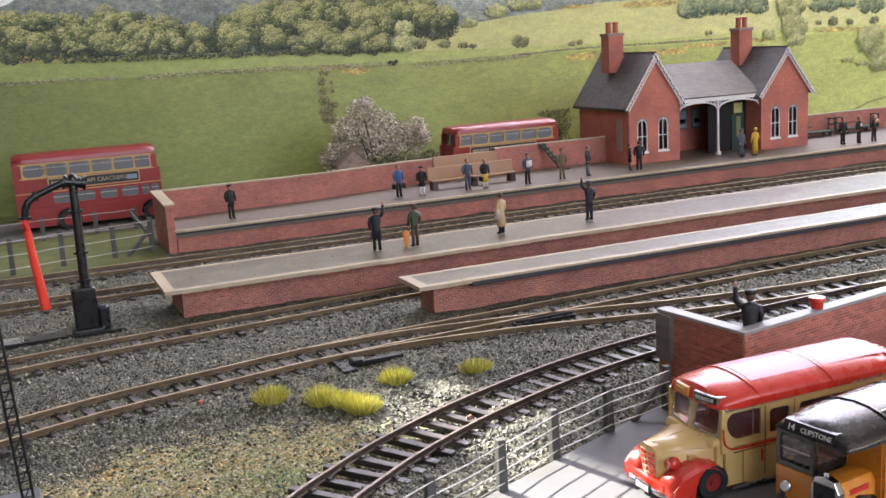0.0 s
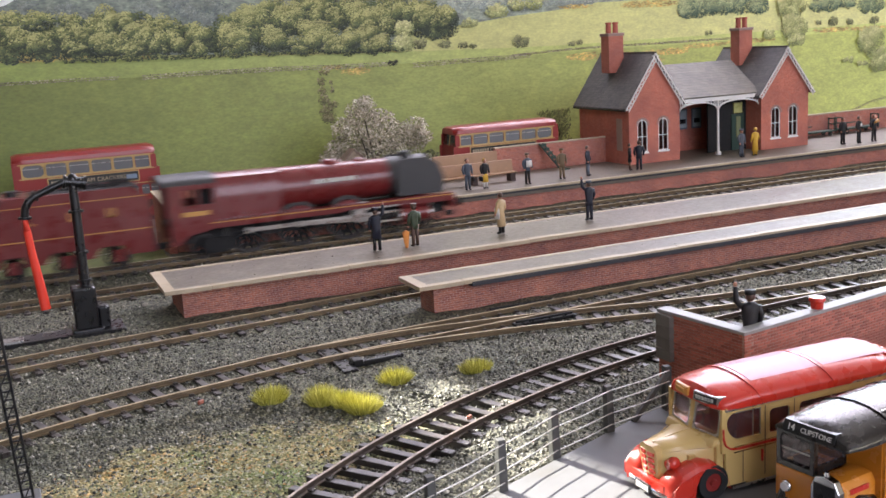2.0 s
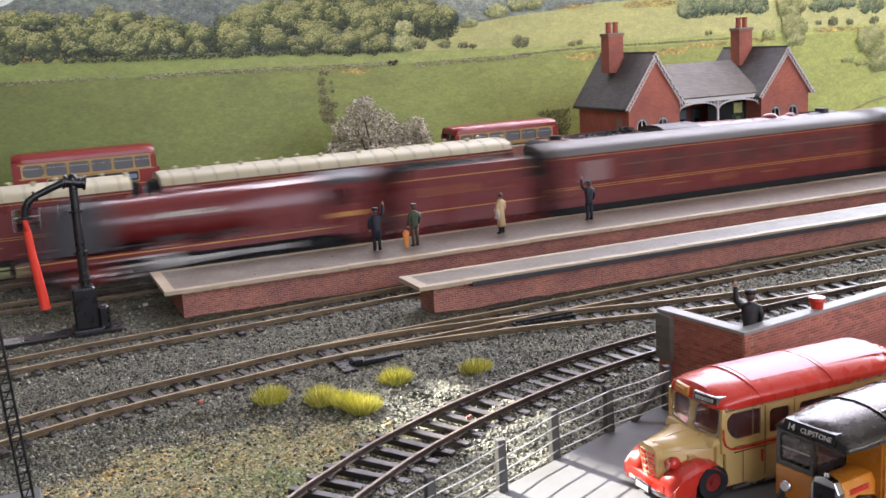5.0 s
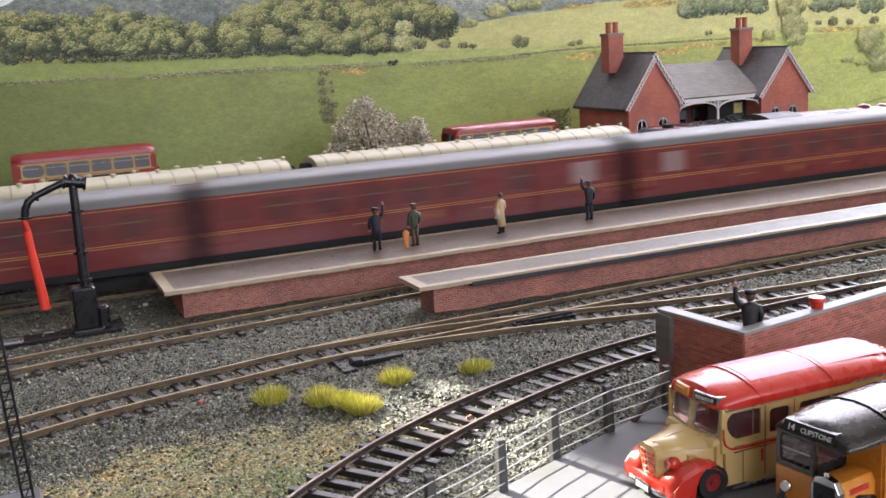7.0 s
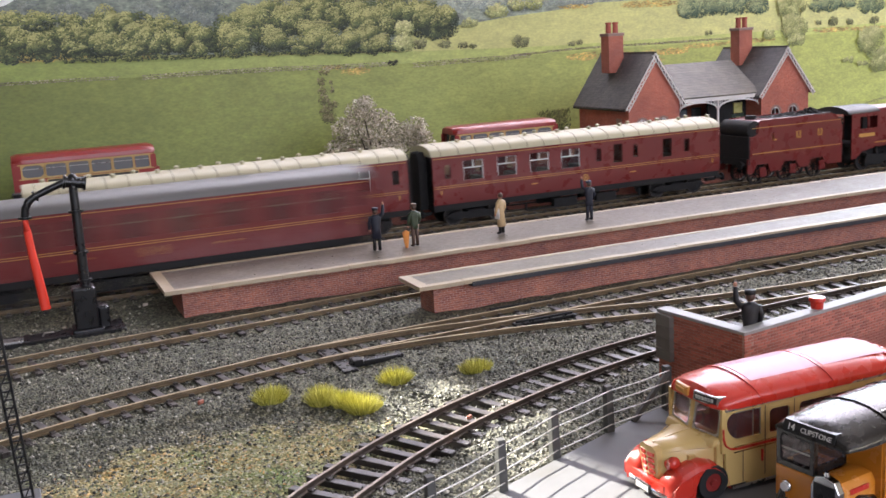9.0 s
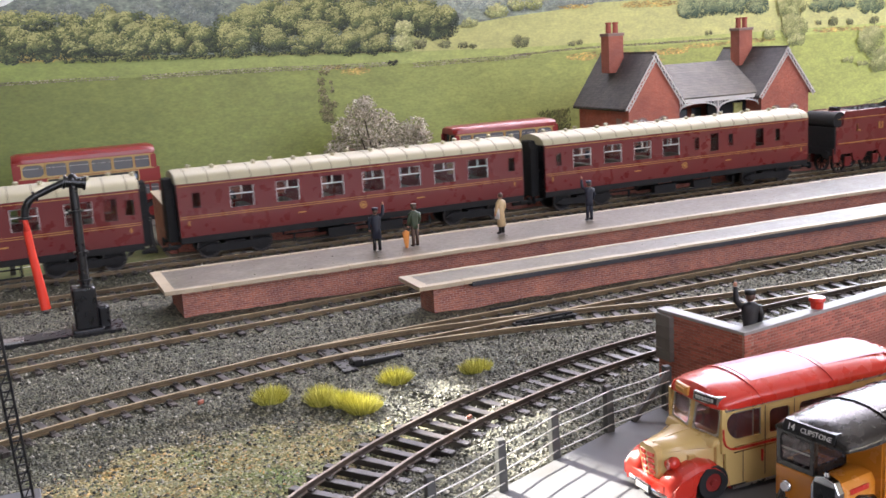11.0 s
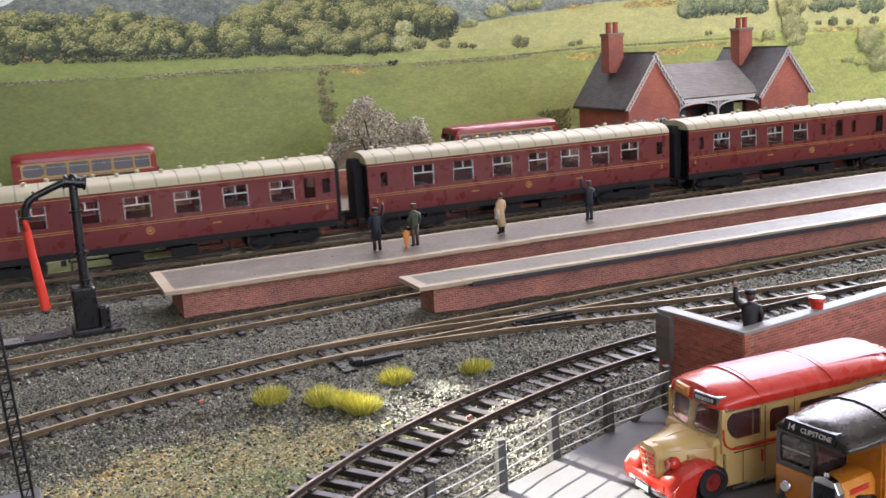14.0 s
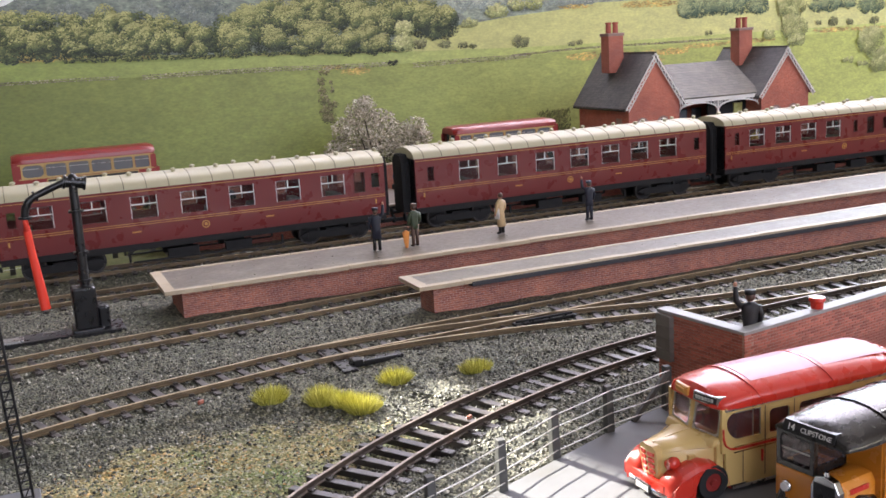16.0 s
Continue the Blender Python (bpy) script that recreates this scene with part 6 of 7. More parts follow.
def bonneted_coach():
    """Front bumper at x = 0, tail at x = 106; the near side is at -y; roof 38 high."""
    ob = thing("bonneted_coach", "cream and red bonneted coach with a glossy red roof", "coach", 144.7, 216.0, 0.6, 0)
    W, L = 14.5, 106
    sec = lambda x, half, z0, sh, tp: [(x, a, z) for a, z in section(half, z0, sh, tp)]
    # pale pink base carries the window's reflection on the red roof
    ROOF_REFLECTION = mat("pale_roof_reflection", (0.5, 0.2, 0.27), 0.42, vary=0.06, coat=0.05)
    CREAM_SHADE = mat("buff_destination_panel", (0.6, 0.27, 0.06), 0.35)
    roof = Geo().loft([sec(19.6, 8.0, 29.4, 30.0, 31.0), sec(20.0, 11.6, 29.4, 30.2, 33.0), sec(21.4, 13.8, 29.4, 30.4, 34.8), sec(23.6, 14.7, 29.3, 30.6, 35.4), sec(27, 15.0, 29.2, 31.0, 36.1), sec(33, 15.0, 29.1, 31.2, 36.7), sec(60, 15, 28.9, 31.0, 36.9), sec(88, 14.8, 28.7, 30.8, 36.3), sec(100, 13, 28.4, 30.2, 35), sec(L, 9, 27, 28.5, 31.5)])
    rf = part("roof", roof, COACH_RED, ob, "glossy red domed roof", smooth=True)
    # raised hoops lean back towards the gutter
    for x in (34.5, 65, 96):
        top = 36.8 if x < 90 else 35.4
        hoop = [(a * 1.012, z + 0.4 if z > 31 else z) for a, z in section(15.0 if x < 90 else 13.8, 29.2, 31.0, top)]
        g = Geo().loft([[(xx + 4.0 * max(0.0, (top - z) / 9.0) ** 1.3, a, z) for a, z in hoop] for xx in (x - 0.7, x + 0.7)])
        part("roof_hoop", g, COACH_RED, rf, smooth=True)
    for x0, x1, up in ((35.8, 64, 36.9), (66.4, 95, 36.75)):
        g = Geo().loft([[(x + 4.0 * max(0.0, (36.9 - z) / 9.0) ** 1.3, a, z + 0.22) for a, z in section(14.9, 30.0, 30.6, up + (-0.3 if x > 90 else 0))[4:-4]] for x in (x0, x1)])
        part("roof_panel", g, ROOF_REFLECTION, rf, "sunroof panel coloured pale like the window reflected in it", smooth=True)
    # body sides round the windows: x, width, sill and head of each opening
    wins = [(22.6, 36.6, 18.4, 27.9), (39.8, 48.6, 17.8, 26.6), (52.4, 81.0, 17.6, 26.6), (84.4, 98.0, 17.6, 26.4)]
    for s in (-1, 1):
        y0, y1 = sorted((s * W, s * (W - 1.0)))
        g = Geo()
        g.box(22.2, y0, 3.0, 31, y1, 17.6).box(31, y0, 1.8, 80, y1, 17.6).box(80, y0, 12, 92, y1, 17.6).box(92, y0, 6, 104, y1, 17.6)
        g.box(20.8, y0, 14.5, 22.2, y1, 29.4).box(22.2, y0, 28.0, 104, y1, 29.4)
        xs = 22.2
        for a, b, z0, z1 in wins:
            g.box(xs, y0, 17.6, a, y1, 28.0)
            g.box(a, y0, 17.6, b, y1, z0 + 0.02).box(a, y0, z1, b, y1, 28.0)
            xs = b
        g.box(xs, y0, 17.6, 104, y1, 28.0)
        side = part("side_panel", g, COACH_CREAM, ob, bevel=0.15)
        ys = s * (W + 0.1)
        for k, (a, b, z0, z1) in enumerate(wins):
            d = b - a
            sr = Geo()
            if k == 0:
                # the first window has a deep round front corner
                inner = []
                for t in np.linspace(0, math.pi / 2, 9):
                    inner.append((a + 6.0 * (1 - math.sin(t)), z0 + 6.4 * (1 - math.cos(t))))
                for p, q in zip(inner, inner[1:]):
                    sr.prism([(a, z0), p, q], "y", *sorted((ys, ys - s * 0.9)))
                for t in np.linspace(0, math.pi / 2, 7)[:-1]:
                    t2 = t + math.pi / 12
                    sr.prism([(a, z1), (a + 3.4 * (1 - math.cos(t)), z1 - 3.2 * (1 - math.sin(t))), (a + 3.4 * (1 - math.cos(t2)), z1 - 3.2 * (1 - math.sin(t2)))], "y", *sorted((ys, ys - s * 0.9)))
            else:
                sr.add(*holed([(a - 0.9, ys, z0 - 0.9), (b + 0.9, ys, z0 - 0.9), (b + 0.9, ys, z1 + 0.7), (a - 0.9, ys, z1 + 0.7)], 1.1 / (d + 1.8), 1 - 1.1 / (d + 1.8), 0.1, 0.9, 1.4 / (d + 1.8), 0.13, (0, -s * 0.9, 0)))
            part("window_surround", sr, COACH_CREAM, side)
            p = part("pane", Geo().box(a, s * (W - 0.6) - 0.12, z0, b, s * (W - 0.6) + 0.12, z1), YARD_GLASS, side)
            p.visible_shadow = False
            yf = s * (W - 0.25)
            fr = Geo().box(a, yf - 0.15, z1 - 0.45, b, yf + 0.15, z1).box(b - 0.4, yf - 0.15, z0, b, yf + 0.15, z1)
            if k == 0:
                fr.box(b - 3.4, yf - 0.15, z0, b - 3.0, yf + 0.15, z1)
            if k == 2:
                fr.box(66.4, yf - 0.15, z0, 67.0, yf + 0.15, z1).box(a, yf - 0.15, z1 - 3.0, b, yf + 0.15, z1 - 2.7)
            part("window_frame", fr, STEEL, p, "thin bright window bars")
        yl = s * (W + 0.14)
        ln = Geo().box(27, yl - 0.12, 14.8, 103, yl + 0.12, 15.7)
        ln.tube([(21.2, yl, 23), (21.3, yl, 19.6), (22.2, yl, 17.2), (24.2, yl, 15.7), (27.4, yl, 15.2)], 0.42, 6)
        part("waist_line", ln, COACH_RED, side, "red waist line sweeping up at the front")
        part("bright_strip", Geo().box(25.5, yl - 0.15, 14.1, 103, yl + 0.15, 14.45).box(25.5, yl - 0.15, 16.0, 103, yl + 0.15, 16.25), CHROME, side)
        part("gutter", Geo().box(22, yl - 0.25, 28.7, 104, yl + 0.5, 29.4), STEEL, side)
        part("door_seam", Geo().box(38.0, yl - 0.06, 4, 38.25, yl + 0.06, 28).box(50.2, yl - 0.06, 4, 50.45, yl + 0.06, 28).box(29.0, yl - 0.06, 3.2, 29.2, yl + 0.06, 14), DARK_IN, side)
        part("door_handle", Geo().box(36.6, yl - 0.35, 9.0, 37.2, yl + 0.35, 13.0), COACH_RED, side, "red upright door handle")
        part("skirt_edge", Geo().box(25, yl - 0.2, 1.6, 80, yl + 0.1, 2.5), STEEL, side)
    part("cowl", Geo().box(19.6, -13.4, 7, 22.4, 13.4, 18.6), COACH_CREAM, ob, bevel=0.7)
    part("scuttle", Geo().prism([(17.8, 16.6), (24, 16.6), (24, 19.4), (19.0, 19.2)], "y", -13.0, 13.0), COACH_CREAM, ob, bevel=0.5)
    # windscreen: a sloping cream plate each side of the middle, with a round-cornered pane
    for s in (-1, 1):
        quad = [(18.6, 0, 18.4), (21.0, s * 14.3, 18.4), (22.4, s * 14.45, 29.8), (20.6, 0, 30.2)]
        plate = Geo()
        plate.add(*holed(quad, 0.09, 0.86, 0.12, 0.9, 0.13, 0.14, (0.9, 0, 0)))
        sc = part("windscreen_frame", plate, COACH_CREAM, ob, "cream windscreen surround")
        rim = Geo()
        bl, br, tr, tl = [Vector(p) for p in quad]
        at = lambda u, v: bl.lerp(br, u).lerp(tl.lerp(tr, u), v) + Vector((-0.15, 0, 0))
        rim.add(*holed([at(0.08, 0.11), at(0.87, 0.11), at(0.87, 0.91), at(0.08, 0.91)], 0.05, 0.95, 0.05, 0.95, 0.15, 0.16, (0.5, 0, 0)))
        part("window_rim", rim, STEEL, sc, "bright window rim")
        pane = [at(u, v) + Vector((0.7, 0, 0)) for u, v in ((0.06, 0.09), (0.89, 0.09), (0.89, 0.93), (0.06, 0.93))]
        p = part("windscreen", Geo().loft([pane, [q + Vector((0.3, 0, 0)) for q in pane]]), YARD_GLASS, sc)
        p.visible_shadow = False
    for s, tone, tint, w0, w1 in ((1, CREAM_SHADE, GOLD, 1.2, 9.0), (-1, BLACK, WIRE, 2.0, 12.6)):
        rim = lambda d0, lo, hi: [[(19.0 + 0.012 * y * y - d0, y, lo), (19.4 + 0.012 * y * y - d0, y, hi), (24, y, hi), (24, y, lo)] for y in [s * v for v in np.linspace(w0 if d0 < 0.4 else w0 + 0.6, w1 if d0 < 0.4 else w1 - 0.6, 7)]]
        d = part("destination_box", Geo().loft(rim(0.35, 30.3, 33.2)), CREAM_SHADE if s > 0 else STEEL, rf, "raised destination box over the windscreen")
        part("destination_blind", Geo().loft(rim(0.5, 30.7, 32.8)), tone, d)
        for k in range(6):
            a, b = sorted(s * (w0 + 1.4 + (w1 - w0 - 2.8) * (k + q) / 6) for q in (0.1, 0.75))
            m = (a + b) / 2
            x = 19.0 + 0.012 * m * m - 0.85
            part("lettering_bar", Geo().box(x + 0.1, a, 31.2, x + 0.6, b, 32.3), tint, d)
    # bonnet
    bn = lambda x, h, zt, zb: [(x, -h, zb), (x, -h, zt - 3.4), (x, -h * 0.86, zt - 1.6), (x, -h * 0.5, zt - 0.4), (x, 0, zt), (x, h * 0.5, zt - 0.4), (x, h * 0.86, zt - 1.6), (x, h, zt - 3.4), (x, h, zb)]
    bonnet = part("bonnet", Geo().loft([bn(3.4, 4.4, 17.0, 6), bn(5.5, 6.0, 17.9, 6), bn(9, 7.2, 18.3, 6), bn(14, 8.8, 18.7, 6), bn(20.5, 12.4, 19.3, 6)]), COACH_CREAM, ob, "cream bonnet", smooth=True)
    part("bonnet_strip", Geo().tube([(4, 0, 17.4), (12, 0, 18.6), (19.5, 0, 19.3)], 0.25, 6), COACH_CREAM, bonnet)
    for s in (-1, 1):
        part("bonnet_seam", Geo().tube([(6, s * 6.3, 15.4), (12, s * 8.3, 15.9), (19.5, s * 12.1, 16.6)], 0.16, 5), BUS_CREAM, bonnet)
        lou = part("louvre_panel", Geo().box(11.6, min(s * 7.6, s * 9.0), 12.0, 18.4, max(s * 7.6, s * 9.0), 14.2), COACH_CREAM, bonnet, bevel=0.2)
        for k in range(7):
            part("louvre", Geo().box(12.0 + k * 0.9, min(s * 9.0, s * 9.25), 12.3, 12.4 + k * 0.9, max(s * 9.0, s * 9.25), 13.9), BUS_CREAM, lou)
    grille = part("grille", Geo().loft([[(3.0 - 0.1 * (z - 4.5), -h, z), (2.6 - 0.1 * (z - 4.5), 0, z), (3.0 - 0.1 * (z - 4.5), h, z), (6, h, z), (6, -h, z)] for z, h in ((4.4, 3.2), (8, 4.4), (13, 4.9), (16, 4.4), (17.2, 2.6))]), BUS_CREAM, ob, "cream grille with red slats", smooth=False)
    for k in range(5):
        z = 5.6 + 2.05 * k
        for s in (-1, 1):
            h = 3.0 + 0.16 * k
            x = 2.75 - 0.1 * (z - 4.5)
            part("grille_slat", Geo().prism([(x - 0.75, s * 0.7), (x - 0.25, s * h), (x + 1.0, s * h), (x + 0.6, s * 0.7)], "z", z, z + 1.2), COACH_RED, grille)
    for s in (-1, 1):
        lampy = s * 7.4
        hl = part("headlight", Geo().ball((6.8, lampy, 12.0), 2.5, 2.0, 2.2, 14, 8), COACH_RED if s < 0 else COACH_CREAM, ob, "moulded headlight shell", smooth=True)
        part("lens", Geo().cyl((4.3, lampy, 12.0), (4.8, lampy, 12.0), 1.6, n=16), COACH_RED, hl)
        # swept front wing: nose, crown over the wheel, tail
        rings = []
        for x, z, wi, out in ((1.6, 3.4, 3.4, 9.0), (2.0, 6.4, 4.2, 9.4), (4.0, 8.8, 4.6, 9.8), (7.0, 10.6, 4.7, 10.1), (11.0, 12.0, 4.6, 10.4), (14.6, 12.5, 4.4, 10.6), (18.0, 11.8, 4.2, 10.8), (21.0, 9.6, 4.0, 10.9), (23.2, 6.4, 3.8, 11.0), (24.4, 3.0, 3.7, 11.0)):
            c = s * out
            rings.append([(x, c - wi, z - 1.4), (x, c - wi * 0.8, z), (x, c - wi * 0.3, z + 0.7), (x, c + wi * 0.3, z + 0.6), (x, c + wi * 0.85, z - 0.2), (x, c + wi, z - 1.8), (x, c + wi * 0.95, z - 2.4), (x, c, z - 1.2)])
        cheek = [(2.0, 2.0), (10.2, 2.0), (10.8, 5.6), (12.2, 8.6), (14.6, 10.4), (11.0, 10.8), (7.0, 9.6), (4.0, 7.8), (2.2, 5.6)]
        part("front_wing", Geo().loft(rings).prism(cheek, "y", *sorted((s * 12.6, s * 14.5))), COACH_RED, ob, "swept red front wing", smooth=True)
    part("apron", Geo().prism([(1.4, -9), (4.0, -12.6), (9, -13), (9, 13), (4.0, 12.6), (1.4, 9), (0.8, 0)], "z", 1.6, 6.2), COACH_RED, ob, "red front valance", bevel=0.9)
    bump = Geo().tube([(4.6, -14.0, 2.6), (1.4, -9.6, 2.6), (0.2, 0, 2.6), (1.4, 9.6, 2.6), (4.6, 14.0, 2.6)], 0.75, 8)
    bp = part("bumper", bump, CHROME, ob, "chrome bumper", smooth=True)
    plate = part("number_plate", Geo().box(-0.6, -4.2, 1.6, 0.1, 4.2, 4.6), BLACK, bp, "black plate with pale bars")
    for k in range(5):
        part("lettering_bar", Geo().box(-0.8, -3.5 + 1.45 * k, 2.2, -0.6, -2.5 + 1.45 * k, 4.0), WHITE, plate)
    inner = part("interior", Geo().box(24, -13, 6, 103, 13, 8).box(22.5, -12.5, 8, 24.5, 12.5, 18).box(24, -13.3, 8, 103, -12.9, 17.0).box(24, 12.9, 8, 103, 13.3, 17.0), RED_SEAT, ob, "red moulded interior")
    for x in (36, 50, 64, 78, 92):
        for s in (-1, 1):
            part("seat", Geo().cbox(x, s * 7 - 5, 8, x + 3.5, s * 7 + 5, 23, 0.8), RED_SEAT, inner)
    part("steering_wheel", Geo().ring((25.5, 20.0), 2.2, 2.6, 4.4, 4.8, 18), BLACK, inner)
    part("tail", Geo().box(103, -13, 6, 105.5, 13, 28), COACH_RED, ob, bevel=0.8)
    for x, yy in ((17.2, -13.2), (17.2, 13.2), (86, -12.6), (86, 12.6)):
        road_wheel(ob, x, yy, 5.7, DARK_RED_HUB)
    return scaled(ob, 0.808)


bonneted_coach()


def half_cab_bus():
    """Front at x = 0; the driver's cab is on the far side (+y), the bonnet on the near side."""
    ob = thing("half_cab_bus", "orange half-cab bus with black roof and cab", "bus", 169.0, 179.5, 0.6, 8)
    W = 14.5
    sec = lambda x, half, z0, sh, tp: [(x, a, z) for a, z in section(half, z0, sh, tp)]
    rf = part("roof", Geo().loft([sec(-2.0, 13.4, 30.4, 31.0, 31.8), sec(-1.3, 14.2, 30.4, 31.2, 34.4), sec(0.4, 14.2, 30.4, 31.2, 35.9), sec(4, 14.8, 30.2, 31.2, 36.6), sec(12, 15, 30, 31.2, 38.2), sec(60, 15, 30, 31.2, 38.8), sec(96, 13.5, 30, 31, 37)]), BLACK_GLOSS, ob, "glossy black domed roof", smooth=True)
    for x in (20, 44):
        hoop = [(a * 1.01, z + 0.3 if z > 31 else z) for a, z in section(15.0, 30.2, 31.2, 38.6)]
        part("roof_hoop", Geo().loft([[(xx, a, z) for a, z in hoop] for xx in (x - 0.4, x + 0.4)]), BLACK_GLOSS, rf, smooth=True)
    part("roof_seam", Geo().tube([(20, -9, 37.2), (44, -9, 37.5)], 0.3, 6), STEEL, rf)
    part("cream_flash", Geo().prism([(24, 31), (44, 31), (44, 35), (32, 36.5), (27, 34)], "y", -15.6, -14.9), COACH_CREAM, rf, "cream side flash")
    # destination panel with its lettering
    dest = part("destination_panel", Geo().prism([(-2.7, 31.2), (-1.5, 35.0), (2.0, 35.0), (1.2, 31.2)], "y", -9.4, 10.0), BLACK, rf, "black destination panel")
    for text, off, size in (("14", 7.0, 3.0), ("CLIPSTONE", -2.6, 2.3)):
        cu = bpy.data.curves.new("destination_lettering", "FONT")
        cu.body, cu.size, cu.align_x, cu.align_y, cu.extrude = text, size * MM, "CENTER", "CENTER", 0.00008
        cu.materials.append(WHITE)
        t = new("destination_lettering", cu)
        t.parent = dest
        t.matrix_basis = Matrix.Translation((-2.3 * MM, off * MM, 33.1 * MM)) @ Euler((radians(90), 0, radians(-90))).to_matrix().to_4x4() @ pose(0, 0, 0, -17.5, 0, 0)
    # cab
    cab = Geo()
    cab.add(*holed([(-0.6, -0.6, 17.8), (-0.6, 14.4, 17.8), (-0.6, 14.4, 30.6), (-0.6, -0.6, 30.6)], 0.1, 0.88, 0.16, 0.86, 0.07, 0.08, (2.2, 0, 0)))
    cb = part("cab_frame", cab, BLACK_GLOSS, ob, "black window frame of the driver's cab", bevel=0.25)
    for nm, g in (("cab_side", Geo().box(0, 12.8, 19, 16, 14.4, 30.5)), ("cab_sill", Geo().box(0, -0.6, 18, 16, 0.4, 21)), ("cab_back", Geo().box(14, -0.6, 19, 16, 14, 30.5))):
        part(nm, g, BLACK_GLOSS, ob, bevel=0.25)
    for g in (Geo().box(0.0, 0.9, 20.4, 0.3, 12.6, 28.8), Geo().box(1.6, -0.3, 21, 14, 0.0, 30)):
        p = part("windscreen", g, YARD_GLASS, cb)
        p.visible_shadow = False
    part("wiper_bar", Geo().box(-0.3, 1.2, 24.1, 0.0, 12.4, 24.5), STEEL, cb)
    part("cab_front", Geo().box(-0.8, -0.4, 7, 0.8, 14.4, 17.8), ORANGE, ob, "orange cab front", bevel=0.4)
    bonnet = part("bonnet", Geo().loft([[(x, a, z) for a, z in ((-11.5, 7), (-11.5, 16), (-10, 18.6), (-6, 19.4), (-2, 18.6), (-0.5, 16), (-0.5, 7))] for x in (0.5, 16)]), ORANGE, ob, "orange bonnet", smooth=True)
    rad = part("radiator_shell", Geo().loft([[(x, a, z) for a, z in ((-11.2, 6), (-11.4, 16), (-9.6, 19.4), (-6, 20.4), (-2.4, 19.4), (-0.7, 16), (-0.9, 6))] for x in (-2.2, 0.6)]), CHROME, ob, "chrome radiator shell", bevel=0.3)
    part("radiator_core", Geo().box(-2.5, -9.9, 6.5, -2.1, -2.1, 17.6), BLACK, rad)
    part("filler_cap", Geo().cyl((-1, -6, 20.2), (-1, -6, 21.6), 0.9, 0.7, 10), CHROME, rad)
    for yy in (-12.6, 8.5):
        hl = part("headlight", Geo().ball((-2.2, yy, 12.2), 1.5, 2.0, 2.0, 14, 8), CHROME, ob, "chrome headlight", smooth=True)
        part("lens", Geo().cyl((-3.7, yy, 12.2), (-3.3, yy, 12.2), 1.5, n=14), WHITE, hl)
    part("lettering_bar", Geo().box(3, -11.75, 14.6, 12, -11.5, 16.4), COACH_RED, bonnet, "red lettering bar")
    for s in (-1, 1):
        y0, y1 = sorted((s * W, s * (W - 1)))
        side = part("side_panel", Geo().box(16, y0, 5, 95, y1, 19).box(16, y0, 28.5, 95, y1, 30.4).box(16, y0, 19, 18, y1, 28.5).box(36, y0, 19, 38, y1, 28.5).box(56, y0, 19, 58, y1, 28.5).box(76, y0, 19, 95, y1, 28.5), ORANGE, ob)
        for a in (18, 38, 58):
            p = part("pane", Geo().box(a, s * (W - 0.6) - 0.1, 19, a + 18, s * (W - 0.6) + 0.1, 28.5), YARD_GLASS, side)
            p.visible_shadow = False
        wing = Geo().tube([(-3, s * 11.5, 5.5), (1, s * 11.5, 10), (7, s * 11.5, 12.2), (14, s * 11.5, 10.5), (18, s * 11.5, 5.5)], 1.4, 8)
        part("front_wing", wing, BLACK_GLOSS, ob, smooth=True)
    part("bulkhead", Geo().box(15.5, -W + 1, 5, 17, W - 1, 30.4), ORANGE, ob)
    part("seats", Geo().box(18, -12, 6, 94, 12, 8).box(26, -12, 8, 29, 12, 21).box(46, -12, 8, 49, 12, 21).box(4, 4, 8, 10, 11, 20), DARK_IN, ob, "dark seats")
    part("bumper", Geo().box(-3.6, -13, 4, -2.6, 13, 5.6), CHROME, ob, bevel=0.2)
    for x, yy in ((7, -11.8), (7, 11.8), (76, -11.8), (76, 11.8)):
        road_wheel(ob, x, yy, 6.2, ORANGE)
    return scaled(ob, 0.76)


half_cab_bus()


# ---- yard wall and dock ----
COPING_GREY = mat("grey_stone_coping", (0.26, 0.26, 0.25), 0.5, vary=0.15, size=3, bump=0.3)
MORTAR = mat("pale_mortar", (0.36, 0.25, 0.2), 0.85, vary=0.15, size=1.5)
BLOCK_GREY = mat("grey_quoin_blocks", (0.13, 0.115, 0.1), 0.7, vary=0.2, size=2, each=0.2)


